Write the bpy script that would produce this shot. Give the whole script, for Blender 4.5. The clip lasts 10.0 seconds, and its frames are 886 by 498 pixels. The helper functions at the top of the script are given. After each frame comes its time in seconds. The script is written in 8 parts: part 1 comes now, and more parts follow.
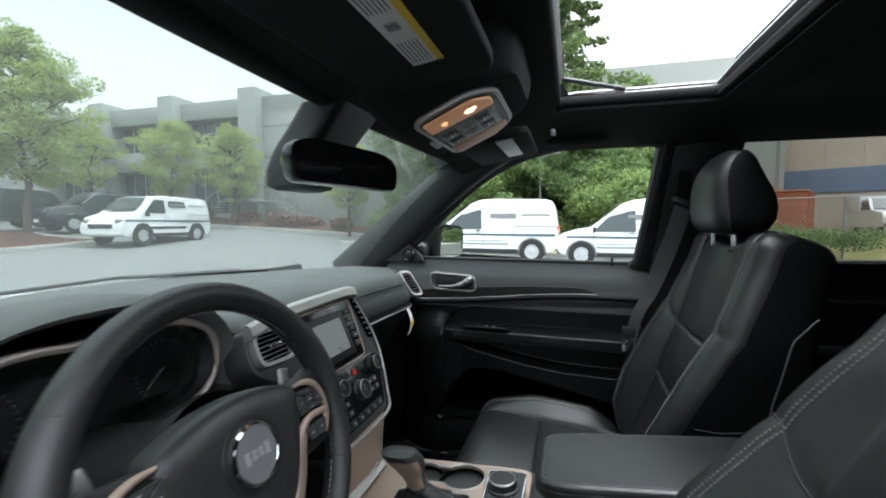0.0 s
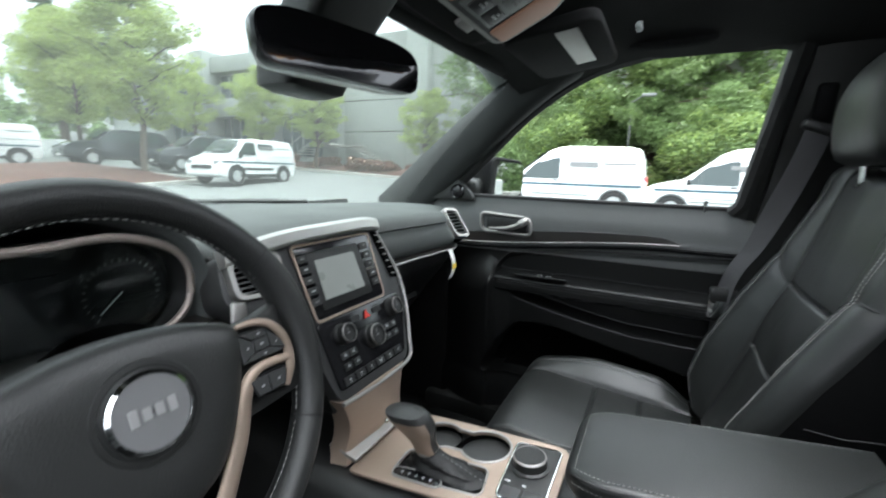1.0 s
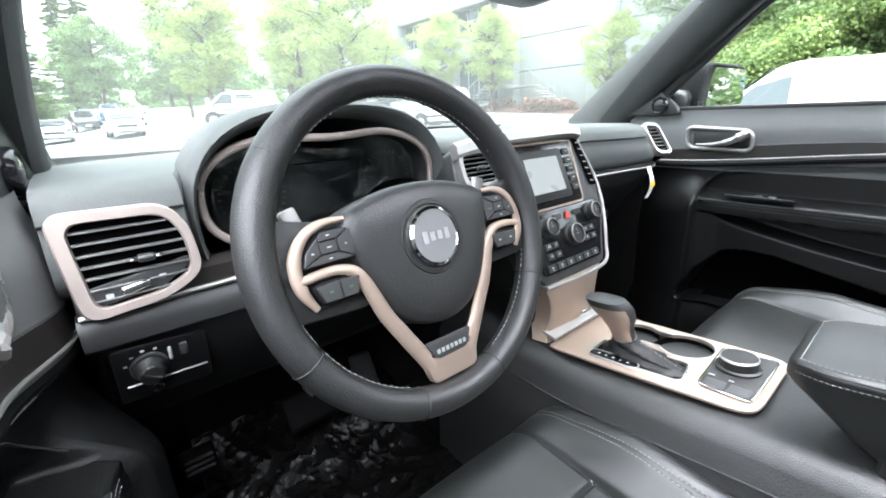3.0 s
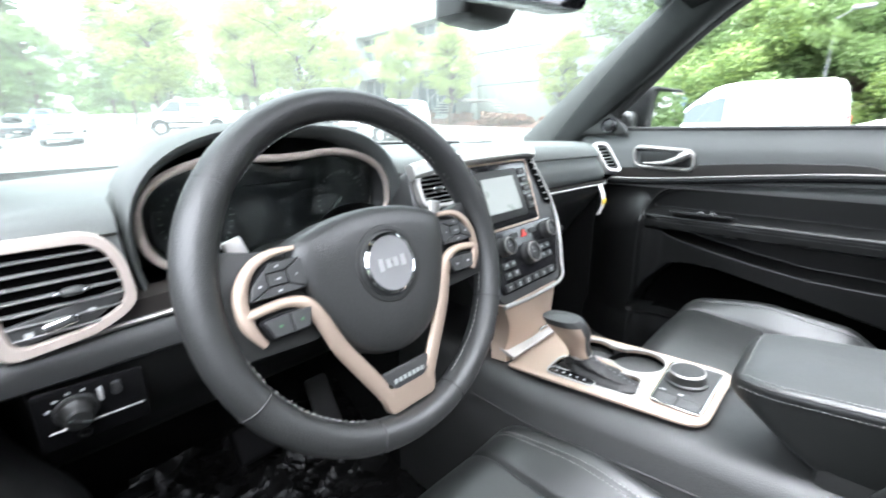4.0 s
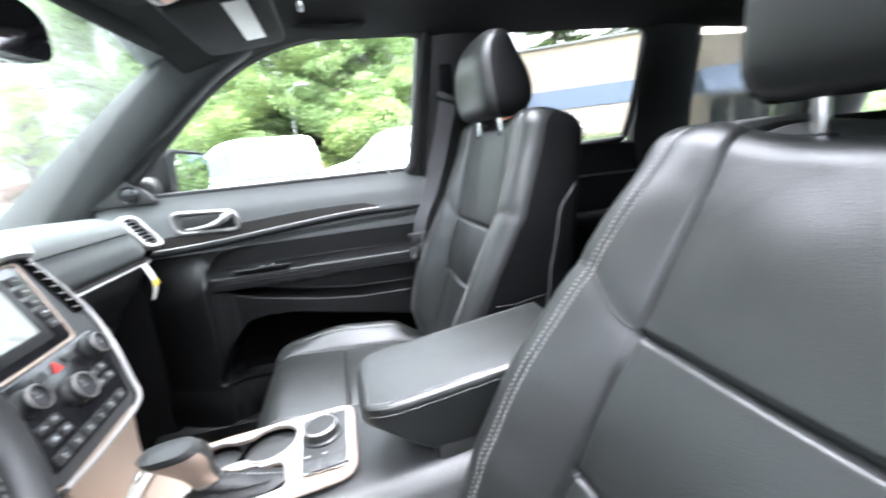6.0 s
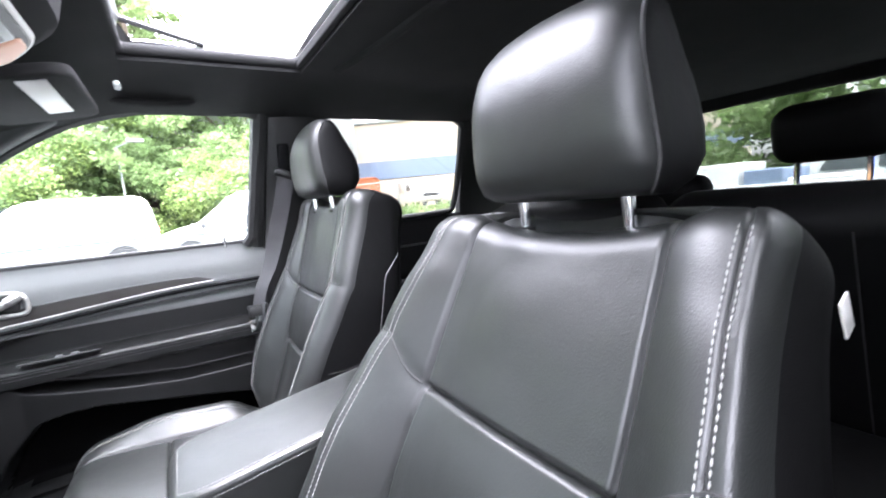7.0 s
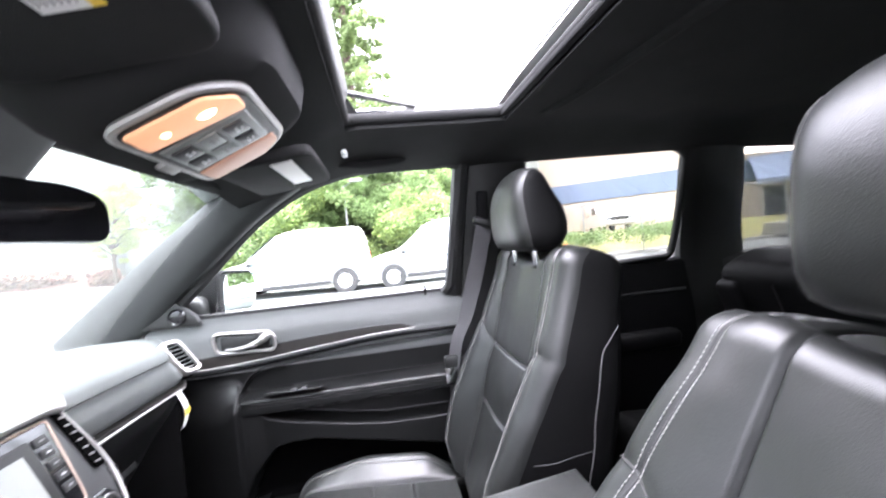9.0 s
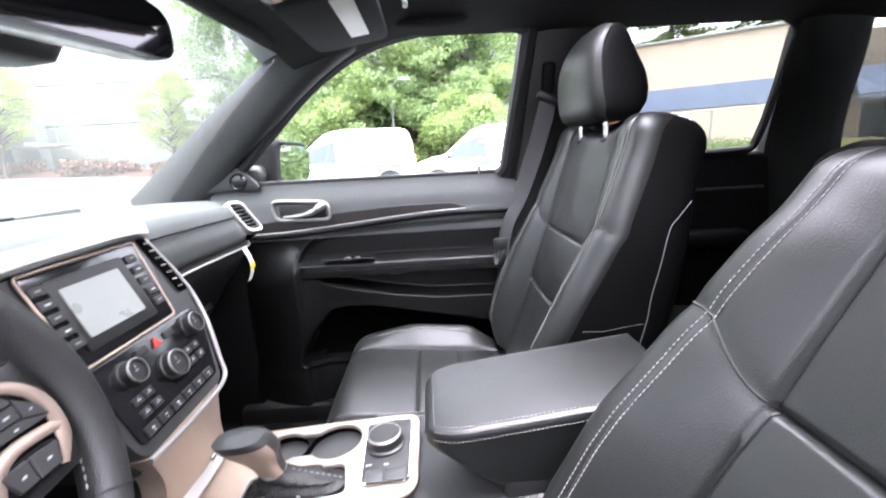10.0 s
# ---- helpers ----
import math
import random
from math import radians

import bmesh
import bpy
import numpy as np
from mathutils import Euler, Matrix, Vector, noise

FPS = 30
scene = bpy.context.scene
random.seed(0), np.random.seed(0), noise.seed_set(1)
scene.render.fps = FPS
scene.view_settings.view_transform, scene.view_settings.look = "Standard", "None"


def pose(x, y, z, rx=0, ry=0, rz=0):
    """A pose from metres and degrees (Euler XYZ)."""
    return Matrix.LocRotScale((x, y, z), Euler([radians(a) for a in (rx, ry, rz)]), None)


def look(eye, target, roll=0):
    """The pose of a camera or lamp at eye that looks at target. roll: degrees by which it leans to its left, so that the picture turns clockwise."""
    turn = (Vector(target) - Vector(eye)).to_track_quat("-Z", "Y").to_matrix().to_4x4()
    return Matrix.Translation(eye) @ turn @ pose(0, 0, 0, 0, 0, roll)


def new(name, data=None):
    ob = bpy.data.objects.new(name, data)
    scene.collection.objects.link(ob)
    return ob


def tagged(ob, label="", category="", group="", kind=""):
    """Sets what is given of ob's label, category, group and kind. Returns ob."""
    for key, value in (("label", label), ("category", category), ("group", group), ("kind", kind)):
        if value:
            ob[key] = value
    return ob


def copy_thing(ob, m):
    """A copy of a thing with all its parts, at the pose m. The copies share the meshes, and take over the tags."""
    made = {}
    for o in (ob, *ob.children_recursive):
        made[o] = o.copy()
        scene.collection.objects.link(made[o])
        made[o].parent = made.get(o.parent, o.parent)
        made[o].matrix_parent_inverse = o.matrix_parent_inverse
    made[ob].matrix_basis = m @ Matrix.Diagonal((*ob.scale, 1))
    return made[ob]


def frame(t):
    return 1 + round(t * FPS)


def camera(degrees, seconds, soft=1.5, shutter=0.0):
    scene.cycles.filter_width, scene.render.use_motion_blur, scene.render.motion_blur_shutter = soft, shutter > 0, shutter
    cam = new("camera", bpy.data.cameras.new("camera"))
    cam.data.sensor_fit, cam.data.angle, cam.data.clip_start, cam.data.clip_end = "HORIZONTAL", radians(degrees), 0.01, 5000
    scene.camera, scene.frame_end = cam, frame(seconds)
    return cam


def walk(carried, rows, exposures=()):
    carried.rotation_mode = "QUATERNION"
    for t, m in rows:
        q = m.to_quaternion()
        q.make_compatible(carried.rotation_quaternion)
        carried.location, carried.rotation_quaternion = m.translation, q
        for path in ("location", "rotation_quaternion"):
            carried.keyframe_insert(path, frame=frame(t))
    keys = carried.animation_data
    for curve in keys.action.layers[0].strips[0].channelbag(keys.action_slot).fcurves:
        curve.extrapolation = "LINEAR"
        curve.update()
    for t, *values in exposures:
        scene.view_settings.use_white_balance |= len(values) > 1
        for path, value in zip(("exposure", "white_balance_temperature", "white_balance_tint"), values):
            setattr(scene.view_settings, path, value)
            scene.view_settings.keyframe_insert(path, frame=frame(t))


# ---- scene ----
cam = camera(92.4, 10.0, soft=1.8, shutter=0.4)
PATH = [
    (0, (-0.73, -0.306, 1.294), (1.181, 0.273, 1.17), 0.2),
    (0.5, (-0.583, -0.293, 1.285), (1.299, 0.345, 1.055), 0.1),
    (1, (-0.55, -0.326, 1.244), (1.206, 0.559, 0.878), 1.6),
    (1.5, (-0.59, -0.351, 1.213), (0.967, 0.795, 0.702), 1.2),
    (2, (-0.644, -0.343, 1.186), (0.689, 1.021, 0.582), -0.4),
    (3.5, (-0.651, -0.331, 1.181), (0.567, 1.134, 0.574), -2.3),
    (4, (-0.64, -0.327, 1.194), (0.729, 1.017, 0.629), -1.2),
    (4.5, (-0.631, -0.3, 1.214), (1.062, 0.649, 0.727), -3.1),
    (5, (-0.6, -0.27, 1.212), (1.254, 0.301, 0.727), -2.6),
    (5.5, (-0.566, -0.252, 1.211), (1.373, -0.093, 0.75), -4.1),
    (6, (-0.586, -0.273, 1.215), (1.312, -0.71, 0.76), -5.8),
    (6.2, (-0.625, -0.27, 1.209), (1.21, -0.953, 0.801), -3.6),
    (7.3, (-0.689, -0.337, 1.264), (0.976, -1.429, 1.076), -5.5),
    (7.5, (-0.687, -0.348, 1.283), (1.001, -1.416, 1.186), -5.6),
    (8, (-0.652, -0.364, 1.326), (1.165, -1.194, 1.418), -6.4),
    (8.5, (-0.601, -0.349, 1.346), (1.326, -0.873, 1.459), -5.7),
    (9, (-0.555, -0.315, 1.313), (1.425, -0.598, 1.273), -5.8),
    (9.5, (-0.538, -0.29, 1.259), (1.441, -0.445, 1.008), -4.8),
    (10, (-0.538, -0.281, 1.228), (1.412, -0.331, 0.786), -3.1),
]
walk(cam, [(t, look(eye, target, roll)) for t, eye, target, roll in PATH],
     exposures=[(0.0, 2.2, 6000, 8), (0.6, 2.6, 6050, 7), (1.2, 2.85, 6050, 8), (2.0, 3.38, 6030, 12), (3.3, 4.1, 6000, 11), (4.5, 4.28, 5960, 10), (6.0, 4.58, 5940, 13), (7.5, 4.95, 6030, 21), (8.5, 4.9, 6080, 22), (9.2, 4.55, 6080, 21), (10.0, 4.26, 6080, 22)])

# ---- light: an overcast sky ----
world = bpy.data.worlds.new("overcast_sky")
scene.world = world
world.use_nodes = True
wn = world.node_tree.nodes
wl = world.node_tree.links
sky = wn.new("ShaderNodeTexSky")
sky.sky_type = "NISHITA"
sky.sun_disc = False
sky.sun_elevation = radians(80)
sky.sun_rotation = radians(200)
sky.dust_density = 5.0
grey = wn.new("ShaderNodeHueSaturation")
grey.inputs["Saturation"].default_value = 0.12
wl.new(sky.outputs[0], grey.inputs["Color"])
wl.new(grey.outputs[0], wn["Background"].inputs["Color"])
wn["Background"].inputs["Strength"].default_value = 0.15
sun_data = bpy.data.lights.new("sun", "SUN")
sun_data.energy, sun_data.angle, sun_data.color = 1.1, radians(110), (1.0, 0.99, 0.97)
sun = new("sun", sun_data)
sun.matrix_world = look((-1, -2.5, 30), (0, 0, 0))

# ---- materials ----
def material(name, color, rough=0.5, metal=0.0, grain=0.0, grain_size=400.0, mottle=0.15, mottle_size=8.0, second=None, spec=0.5,
             rough_var=0.1, coat=0.0, vor=False, island=0.0, crease=0.0):
    """A surface with a base colour that varies at two scales and a fine relief."""
    m = bpy.data.materials.new(name)
    m.use_nodes = True
    n, l = m.node_tree.nodes, m.node_tree.links
    b = n["Principled BSDF"]
    b.inputs["Metallic"].default_value = metal
    b.inputs["Specular IOR Level"].default_value = spec
    b.inputs["Coat Weight"].default_value = coat
    co = n.new("ShaderNodeTexCoord")
    big = n.new("ShaderNodeTexNoise")
    big.inputs["Scale"].default_value = mottle_size
    big.inputs["Detail"].default_value = 5
    l.new(co.outputs["Object"], big.inputs["Vector"])
    mix = n.new("ShaderNodeMix")
    mix.data_type = "RGBA"
    c2 = second or tuple(c * (1 - 2 * mottle) for c in color)
    mix.inputs["A"].default_value = (*color, 1)
    mix.inputs["B"].default_value = (*c2, 1)
    l.new(big.outputs["Fac"], mix.inputs["Factor"])
    col = mix.outputs["Result"]
    if island:
        inf = n.new("ShaderNodeObjectInfo" if island < 0 else "ShaderNodeNewGeometry")
        hs = n.new("ShaderNodeHueSaturation")
        mr = n.new("ShaderNodeMapRange")
        a = abs(island)
        mr.inputs["To Min"].default_value, mr.inputs["To Max"].default_value = 1 - a, 1 + a
        l.new(inf.outputs["Random" if island < 0 else "Random Per Island"], mr.inputs["Value"])
        l.new(mr.outputs[0], hs.inputs["Value"])
        l.new(col, hs.inputs["Color"])
        col = hs.outputs[0]
    l.new(col, b.inputs["Base Color"])
    rr = n.new("ShaderNodeMapRange")
    rr.inputs["To Min"].default_value, rr.inputs["To Max"].default_value = max(0.02, rough - rough_var), min(1, rough + rough_var)
    l.new(big.outputs["Fac"], rr.inputs["Value"])
    l.new(rr.outputs[0], b.inputs["Roughness"])
    if grain:
        fine = n.new("ShaderNodeTexVoronoi" if vor else "ShaderNodeTexNoise")
        fine.inputs["Scale"].default_value = grain_size
        l.new(co.outputs["Object"], fine.inputs["Vector"])
        bump = n.new("ShaderNodeBump")
        bump.inputs["Strength"].default_value = grain
        bump.inputs["Distance"].default_value = 0.6 / grain_size
        l.new(fine.outputs[0], bump.inputs["Height"])
        l.new(bump.outputs[0], b.inputs["Normal"])
        if crease:
            # soft creases a few centimetres apart
            soft = n.new("ShaderNodeTexNoise")
            soft.inputs["Scale"].default_value = 11
            soft.inputs["Detail"].default_value = 2
            soft.inputs["Distortion"].default_value = 0.4
            l.new(co.outputs["Object"], soft.inputs["Vector"])
            fold = n.new("ShaderNodeBump")
            fold.inputs["Strength"].default_value = crease
            fold.inputs["Distance"].default_value = 0.006
            l.new(soft.outputs["Fac"], fold.inputs["Height"])
            l.new(fold.outputs[0], bump.inputs["Normal"])
    return m


def glass(name, tint, gloss=0.06):
    m = bpy.data.materials.new(name)
    m.use_nodes = True
    n, l = m.node_tree.nodes, m.node_tree.links
    n.remove(n["Principled BSDF"])
    tr, gl, mx = n.new("ShaderNodeBsdfTransparent"), n.new("ShaderNodeBsdfGlossy"), n.new("ShaderNodeMixShader")
    tr.inputs["Color"].default_value = (*tint, 1)
    gl.inputs["Roughness"].default_value = 0.01
    mx.inputs[0].default_value = gloss
    l.new(tr.outputs[0], mx.inputs[1])
    l.new(gl.outputs[0], mx.inputs[2])
    l.new(mx.outputs[0], n["Material Output"].inputs["Surface"])
    return m


def glowing(name, color, strength):
    m = bpy.data.materials.new(name)
    m.use_nodes = True
    b = m.node_tree.nodes["Principled BSDF"]
    b.inputs["Base Color"].default_value = (*color, 1)
    b.inputs["Emission Color"].default_value = (*color, 1)
    b.inputs["Emission Strength"].default_value = strength
    return m


LEATHER = material("black_leather", (0.0092, 0.0102, 0.0096), 0.42, spec=0.60, grain=0.2, grain_size=700, mottle=0.15, vor=True, rough_var=0.12, crease=0.34)
LEATHER_WHEEL = material("wheel_leather", (0.0185, 0.0192, 0.0188), 0.46, spec=0.55, grain=0.25, grain_size=600, vor=True, crease=0.2)
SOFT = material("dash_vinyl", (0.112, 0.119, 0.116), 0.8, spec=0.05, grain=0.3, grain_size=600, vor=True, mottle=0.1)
PLASTIC = material("black_plastic", (0.0093, 0.0098, 0.0093), 0.5, grain=0.3, grain_size=800, vor=True)
GLOSS = material("gloss_black", (0.008, 0.008, 0.009), 0.16, mottle=0.1, rough_var=0.04)
DARKWOOD = material("dark_wood", (0.014, 0.012, 0.011), 0.38, second=(0.024, 0.0215, 0.0195), mottle_size=30, spec=0.35)
BRONZE = material("champagne_trim", (0.36, 0.283, 0.228), 0.5, metal=0.6, grain=0.05, grain_size=900, mottle=0.04)
SILVER = material("satin_silver", (0.36, 0.35, 0.335), 0.45, metal=0.8, mottle=0.05)
CHROME_SATIN = material("bright_satin_trim", (0.52, 0.52, 0.50), 0.38, metal=0.8, mottle=0.04)
CHROME = material("chrome", (0.62, 0.63, 0.63), 0.10, metal=1.0, mottle=0.03, rough_var=0.04)
HEADLINER = material("headliner_fabric", (0.019, 0.019, 0.019), 0.95, grain=0.7, grain_size=900, spec=0.15)
CARPET = material("black_carpet", (0.007, 0.007, 0.007), 1.0, grain=1.0, grain_size=600, spec=0.1)
FILM = material("plastic_film", (0.004, 0.004, 0.004), 0.26, grain=0.25, grain_size=70, spec=0.12, vor=True, rough_var=0.08)
THREAD = material("white_thread", (0.21, 0.21, 0.20), 0.7, mottle=0.1)
THREAD_GREY = material("grey_thread", (0.16, 0.16, 0.16), 0.7, mottle=0.1)
WHITE_PAPER = material("white_label", (0.72, 0.72, 0.70), 0.6, mottle=0.04)
MIRROR_VANITY = material("vanity_cover", (0.62, 0.61, 0.58), 0.5, mottle=0.04)
YELLOW = material("yellow_label", (0.75, 0.52, 0.05), 0.6, mottle=0.05)
INK = material("grey_print", (0.2, 0.2, 0.2), 0.7, mottle=0.05)
MARK = material("white_marking", (0.42, 0.43, 0.43), 0.5, mottle=0.04)
RED = material("red_button", (0.5, 0.03, 0.02), 0.4, mottle=0.05)
GREEN = material("green_marking", (0.05, 0.16, 0.06), 0.5, mottle=0.05)
# pale grey: the glare on the blank screen is put into its colour
SCREEN = material("screen_glare", (0.22, 0.23, 0.215), 0.3, mottle=0.04, mottle_size=20)
BELT = material("belt_webbing", (0.05, 0.049, 0.052), 0.7, grain=0.8, grain_size=500)
# vinyl of the seat covers; also the rear bench's leather, darkened as shade
VINYL_AND_SHADE = material("matt_vinyl_and_shaded_leather", (0.0045, 0.0045, 0.0047), 0.58, spec=0.13, grain=0.25, grain_size=700, vor=True, crease=0.25)
RUBBER = material("black_rubber", (0.02, 0.02, 0.02), 0.7, grain=0.4, grain_size=300)
MIRROR = material("mirror_glass", (0.48, 0.50, 0.49), 0.02, metal=1.0, mottle=0.01, rough_var=0.0)
MIRROR_DARK = material("dimmed_mirror_glass", (0.012, 0.012, 0.014), 0.05, mottle=0.02, rough_var=0.01, spec=0.6)
GLASS = glass("clear_glass", (0.86, 0.90, 0.88), 0.05)
TINTED = glass("privacy_glass", (0.28, 0.285, 0.277), 0.05)
# for the unseen left panes: darker than the right, to keep light off the seats
TINTED_DARK = glass("left_shading_glass", (0.14, 0.145, 0.14), 0.05)
TINTED_DEEP = glass("deep_privacy_glass", (0.36, 0.375, 0.36), 0.05)
LAMP = glowing("warm_lamp_lens", (0.64, 0.32, 0.16), 0.048)
# faint amber light in the second lens, put in as its own emission
LAMP_FAINT = glowing("dim_amber_lens", (0.42, 0.24, 0.16), 0.02)
LAMP_BULB = glowing("warm_lamp_core", (1.0, 0.62, 0.30), 1.1)
LAMP_DIM = glowing("dim_lamp_core", (1.0, 0.50, 0.22), 0.25)
PAINT = material("white_car_paint", (0.72, 0.73, 0.73), 0.25, coat=0.6, mottle=0.02)
ASPHALT = material("asphalt", (0.165, 0.172, 0.166), 0.9, grain=1.0, grain_size=90, second=(0.12, 0.126, 0.121), mottle_size=0.6)
CONCRETE = material("kerb_concrete", (0.42, 0.41, 0.38), 0.9, grain=0.6, grain_size=60, second=(0.3, 0.29, 0.27), mottle_size=3)
MULCH = material("bark_mulch", (0.10, 0.045, 0.03), 1.0, grain=1.0, grain_size=20, second=(0.05, 0.022, 0.016), mottle_size=12)
GRASS = material("rough_grass", (0.15, 0.16, 0.045), 1.0, grain=1.0, grain_size=18, second=(0.26, 0.23, 0.09), mottle_size=2)
LEAF = material("fresh_leaves", (0.36, 0.42, 0.13), 0.6, second=(0.26, 0.34, 0.095), mottle_size=0.7, island=0.3, rough_var=0.1)
LEAF_MID = material("mid_green_leaves", (0.25, 0.32, 0.10), 0.6, second=(0.17, 0.25, 0.075), mottle_size=0.7, island=0.35, rough_var=0.1)
LEAF_DARK = material("dark_leaves", (0.135, 0.205, 0.075), 0.6, second=(0.19, 0.265, 0.105), mottle_size=0.5, island=0.3)
NEEDLE = material("conifer_needles", (0.09, 0.14, 0.05), 0.7, second=(0.14, 0.19, 0.07), mottle_size=0.5, island=0.3)
REDSHRUB = material("red_shrub_leaves", (0.20, 0.06, 0.06), 0.7, second=(0.10, 0.10, 0.04), mottle_size=2, island=0.4)
BARK = material("bark", (0.10, 0.075, 0.055), 0.95, grain=1.0, grain_size=30, mottle_size=6)
WALL_GREY = material("painted_concrete_panel", (0.30, 0.318, 0.296), 0.85, grain=0.3, grain_size=30, second=(0.26, 0.275, 0.258), mottle_size=0.4)
WALL_BEIGE = material("beige_metal_wall", (0.56, 0.48, 0.39), 0.7, grain=0.2, grain_size=20, second=(0.50, 0.43, 0.35), mottle_size=0.5)
BLUE = material("blue_stripe_paint", (0.20, 0.26, 0.37), 0.6, mottle=0.1, mottle_size=1)
WINDOW_FAR = material("dark_window_glass", (0.05, 0.07, 0.08), 0.08, mottle=0.1, mottle_size=0.5, spec=0.8)
RAIL = material("painted_steel", (0.25, 0.27, 0.26), 0.5, mottle=0.1)
GALV = material("galvanised_wire", (0.45, 0.46, 0.46), 0.45, metal=0.7)
CAR_DARK = material("dark_car_paint", (0.02, 0.025, 0.03), 0.2, coat=0.6, mottle=0.05)
CAR_SILVER = material("silver_car_paint", (0.5, 0.52, 0.54), 0.25, metal=0.4, coat=0.5, mottle=0.03)
CAR_RED = material("red_car_paint", (0.35, 0.03, 0.03), 0.25, coat=0.5, mottle=0.05)
CAR_BLUE = material("blue_car_paint", (0.04, 0.1, 0.3), 0.25, coat=0.5, mottle=0.05)
CAR_GLASS = material("car_window_glass", (0.03, 0.045, 0.045), 0.06, mottle=0.1, spec=0.8)
GREYTRIM = material("grey_bumper_plastic", (0.16, 0.165, 0.165), 0.7, mottle=0.1)
STRIPE = material("dark_teal_stripe", (0.05, 0.10, 0.13), 0.4, mottle=0.05)
ORANGE = material("rusty_orange_paint", (0.42, 0.13, 0.05), 0.7, second=(0.25, 0.08, 0.04), mottle_size=3)
ORANGE_PAINT = material("orange_paint", (0.55, 0.22, 0.03), 0.5, mottle=0.1)
HUB = material("hubcap_silver", (0.62, 0.63, 0.64), 0.35, metal=0.6)
TAIL = material("red_lens", (0.45, 0.02, 0.02), 0.15, mottle=0.05)
LAMPGLASS = material("headlamp_lens", (0.22, 0.23, 0.24), 0.08, mottle=0.05)
PILLAR = material("pillar_plastic", (0.018, 0.0198, 0.0195), 0.6, spec=0.35, grain=0.5, grain_size=700, vor=True)
BADGE = material("badge_silver", (0.27, 0.27, 0.27), 0.4, mottle=0.05)
FRAME = material("pale_champagne_trim", (0.50, 0.435, 0.39), 0.45, metal=0.55, grain=0.05, grain_size=900, mottle=0.04)
EMBLEM = material("emblem_silver", (0.15, 0.15, 0.152), 0.6, spec=0.2, metal=0.0, mottle=0.04)
GAITER = material("gaiter_leather", (0.008, 0.008, 0.008), 0.5, spec=0.3, grain=0.5, grain_size=300)
# the dash vinyl again, paler: side light on the door pad put into the colour
DOORPAD_LIT = material("door_pad_vinyl", (0.130, 0.135, 0.134), 0.60, spec=0.25, grain=0.3, grain_size=600, vor=True, mottle=0.1)
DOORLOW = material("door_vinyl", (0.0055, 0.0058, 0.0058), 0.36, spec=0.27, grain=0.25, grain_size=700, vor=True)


def let_through(m, share):
    """Leaves let some of the light through."""
    n, l = m.node_tree.nodes, m.node_tree.links
    b = n["Principled BSDF"]
    tl, mx = n.new("ShaderNodeBsdfTranslucent"), n.new("ShaderNodeMixShader")
    l.new(b.inputs["Base Color"].links[0].from_socket, tl.inputs["Color"])
    mx.inputs[0].default_value = share
    l.new(b.outputs[0], mx.inputs[1])
    l.new(tl.outputs[0], mx.inputs[2])
    l.new(mx.outputs[0], n["Material Output"].inputs["Surface"])


for m in (LEAF, LEAF_MID, LEAF_DARK, NEEDLE):
    let_through(m, 0.4)


def dusty_glass(name, tint, gloss, dust):
    """Clear glass with a thin film of dust that scatters daylight."""
    m = glass(name, tint, gloss)
    n, l = m.node_tree.nodes, m.node_tree.links
    out = n["Material Output"].inputs["Surface"]
    first = out.links[0].from_socket
    film, mx = n.new("ShaderNodeBsdfTranslucent"), n.new("ShaderNodeMixShader")
    film.inputs["Color"].default_value = (0.8, 0.85, 0.8, 1)
    mx.inputs[0].default_value = dust
    l.new(first, mx.inputs[1])
    l.new(film.outputs[0], mx.inputs[2])
    l.new(mx.outputs[0], out)
    return m


WINDSCREEN = dusty_glass("dusty_windscreen_glass", (0.67, 0.705, 0.69), 0.05, 0.014)
# blacker than any lining: shade inside pockets, cups and vents put into the colour
WELL_SHADE = material("recess_shade", (0.0012, 0.0012, 0.0012), 0.9, spec=0.03)
SATIN = material("satin_grey_panel", (0.035, 0.036, 0.036), 0.45)
SLAT = material("vent_slat", (0.10, 0.10, 0.098), 0.35, mottle=0.05)
HOUSING = material("matt_black_housing", (0.0045, 0.0045, 0.005), 0.65, spec=0.12)

# ---- tools for meshes ----
I4 = Matrix.Identity(4)


def finish(name, bm, mat, sharp=35.0):
    bmesh.ops.recalc_face_normals(bm, faces=bm.faces)
    lim = radians(sharp)
    for e in bm.edges:
        e.smooth = not (len(e.link_faces) == 2 and e.calc_face_angle(0) > lim)
    for f in bm.faces:
        f.smooth = True
    me = bpy.data.meshes.new(name)
    bm.to_mesh(me)
    bm.free()
    me.materials.append(mat)
    return me


def part(name, bm, mat, parent, label="", sharp=35.0):
    ob = new(name, finish(name, bm, mat, sharp))
    ob.parent = parent
    if label:
        ob["label"] = label
    return ob


def sewn(name, bm, mat, parent, label=""):
    """Stitches, too small to pick apart."""
    return tagged(part(name, bm, mat, parent, label), kind="stuff")


def thing(name, label, category, group="", kind="", at=I4):
    ob = new(name)
    ob.matrix_world = at
    return tagged(ob, label, category, group, kind)


def solid(name, bm, mat, label, category, kind="", group="", sharp=35.0):
    return tagged(new(name, finish(name, bm, mat, sharp)), label, category, group, kind)


def rbox(sx, sy, sz, r=0.005, seg=3, at=I4, bm=None):
    """A box with rounded edges, centred on at."""
    b2 = bmesh.new()
    bmesh.ops.create_cube(b2, size=1, matrix=Matrix.Diagonal((sx, sy, sz, 1)))
    r = min(r, 0.49 * min(sx, sy, sz))
    if r > 0:
        bmesh.ops.bevel(b2, geom=b2.edges[:], offset=r, segments=seg, profile=0.5, affect="EDGES")
    b2.transform(at)
    return join(bm, b2)


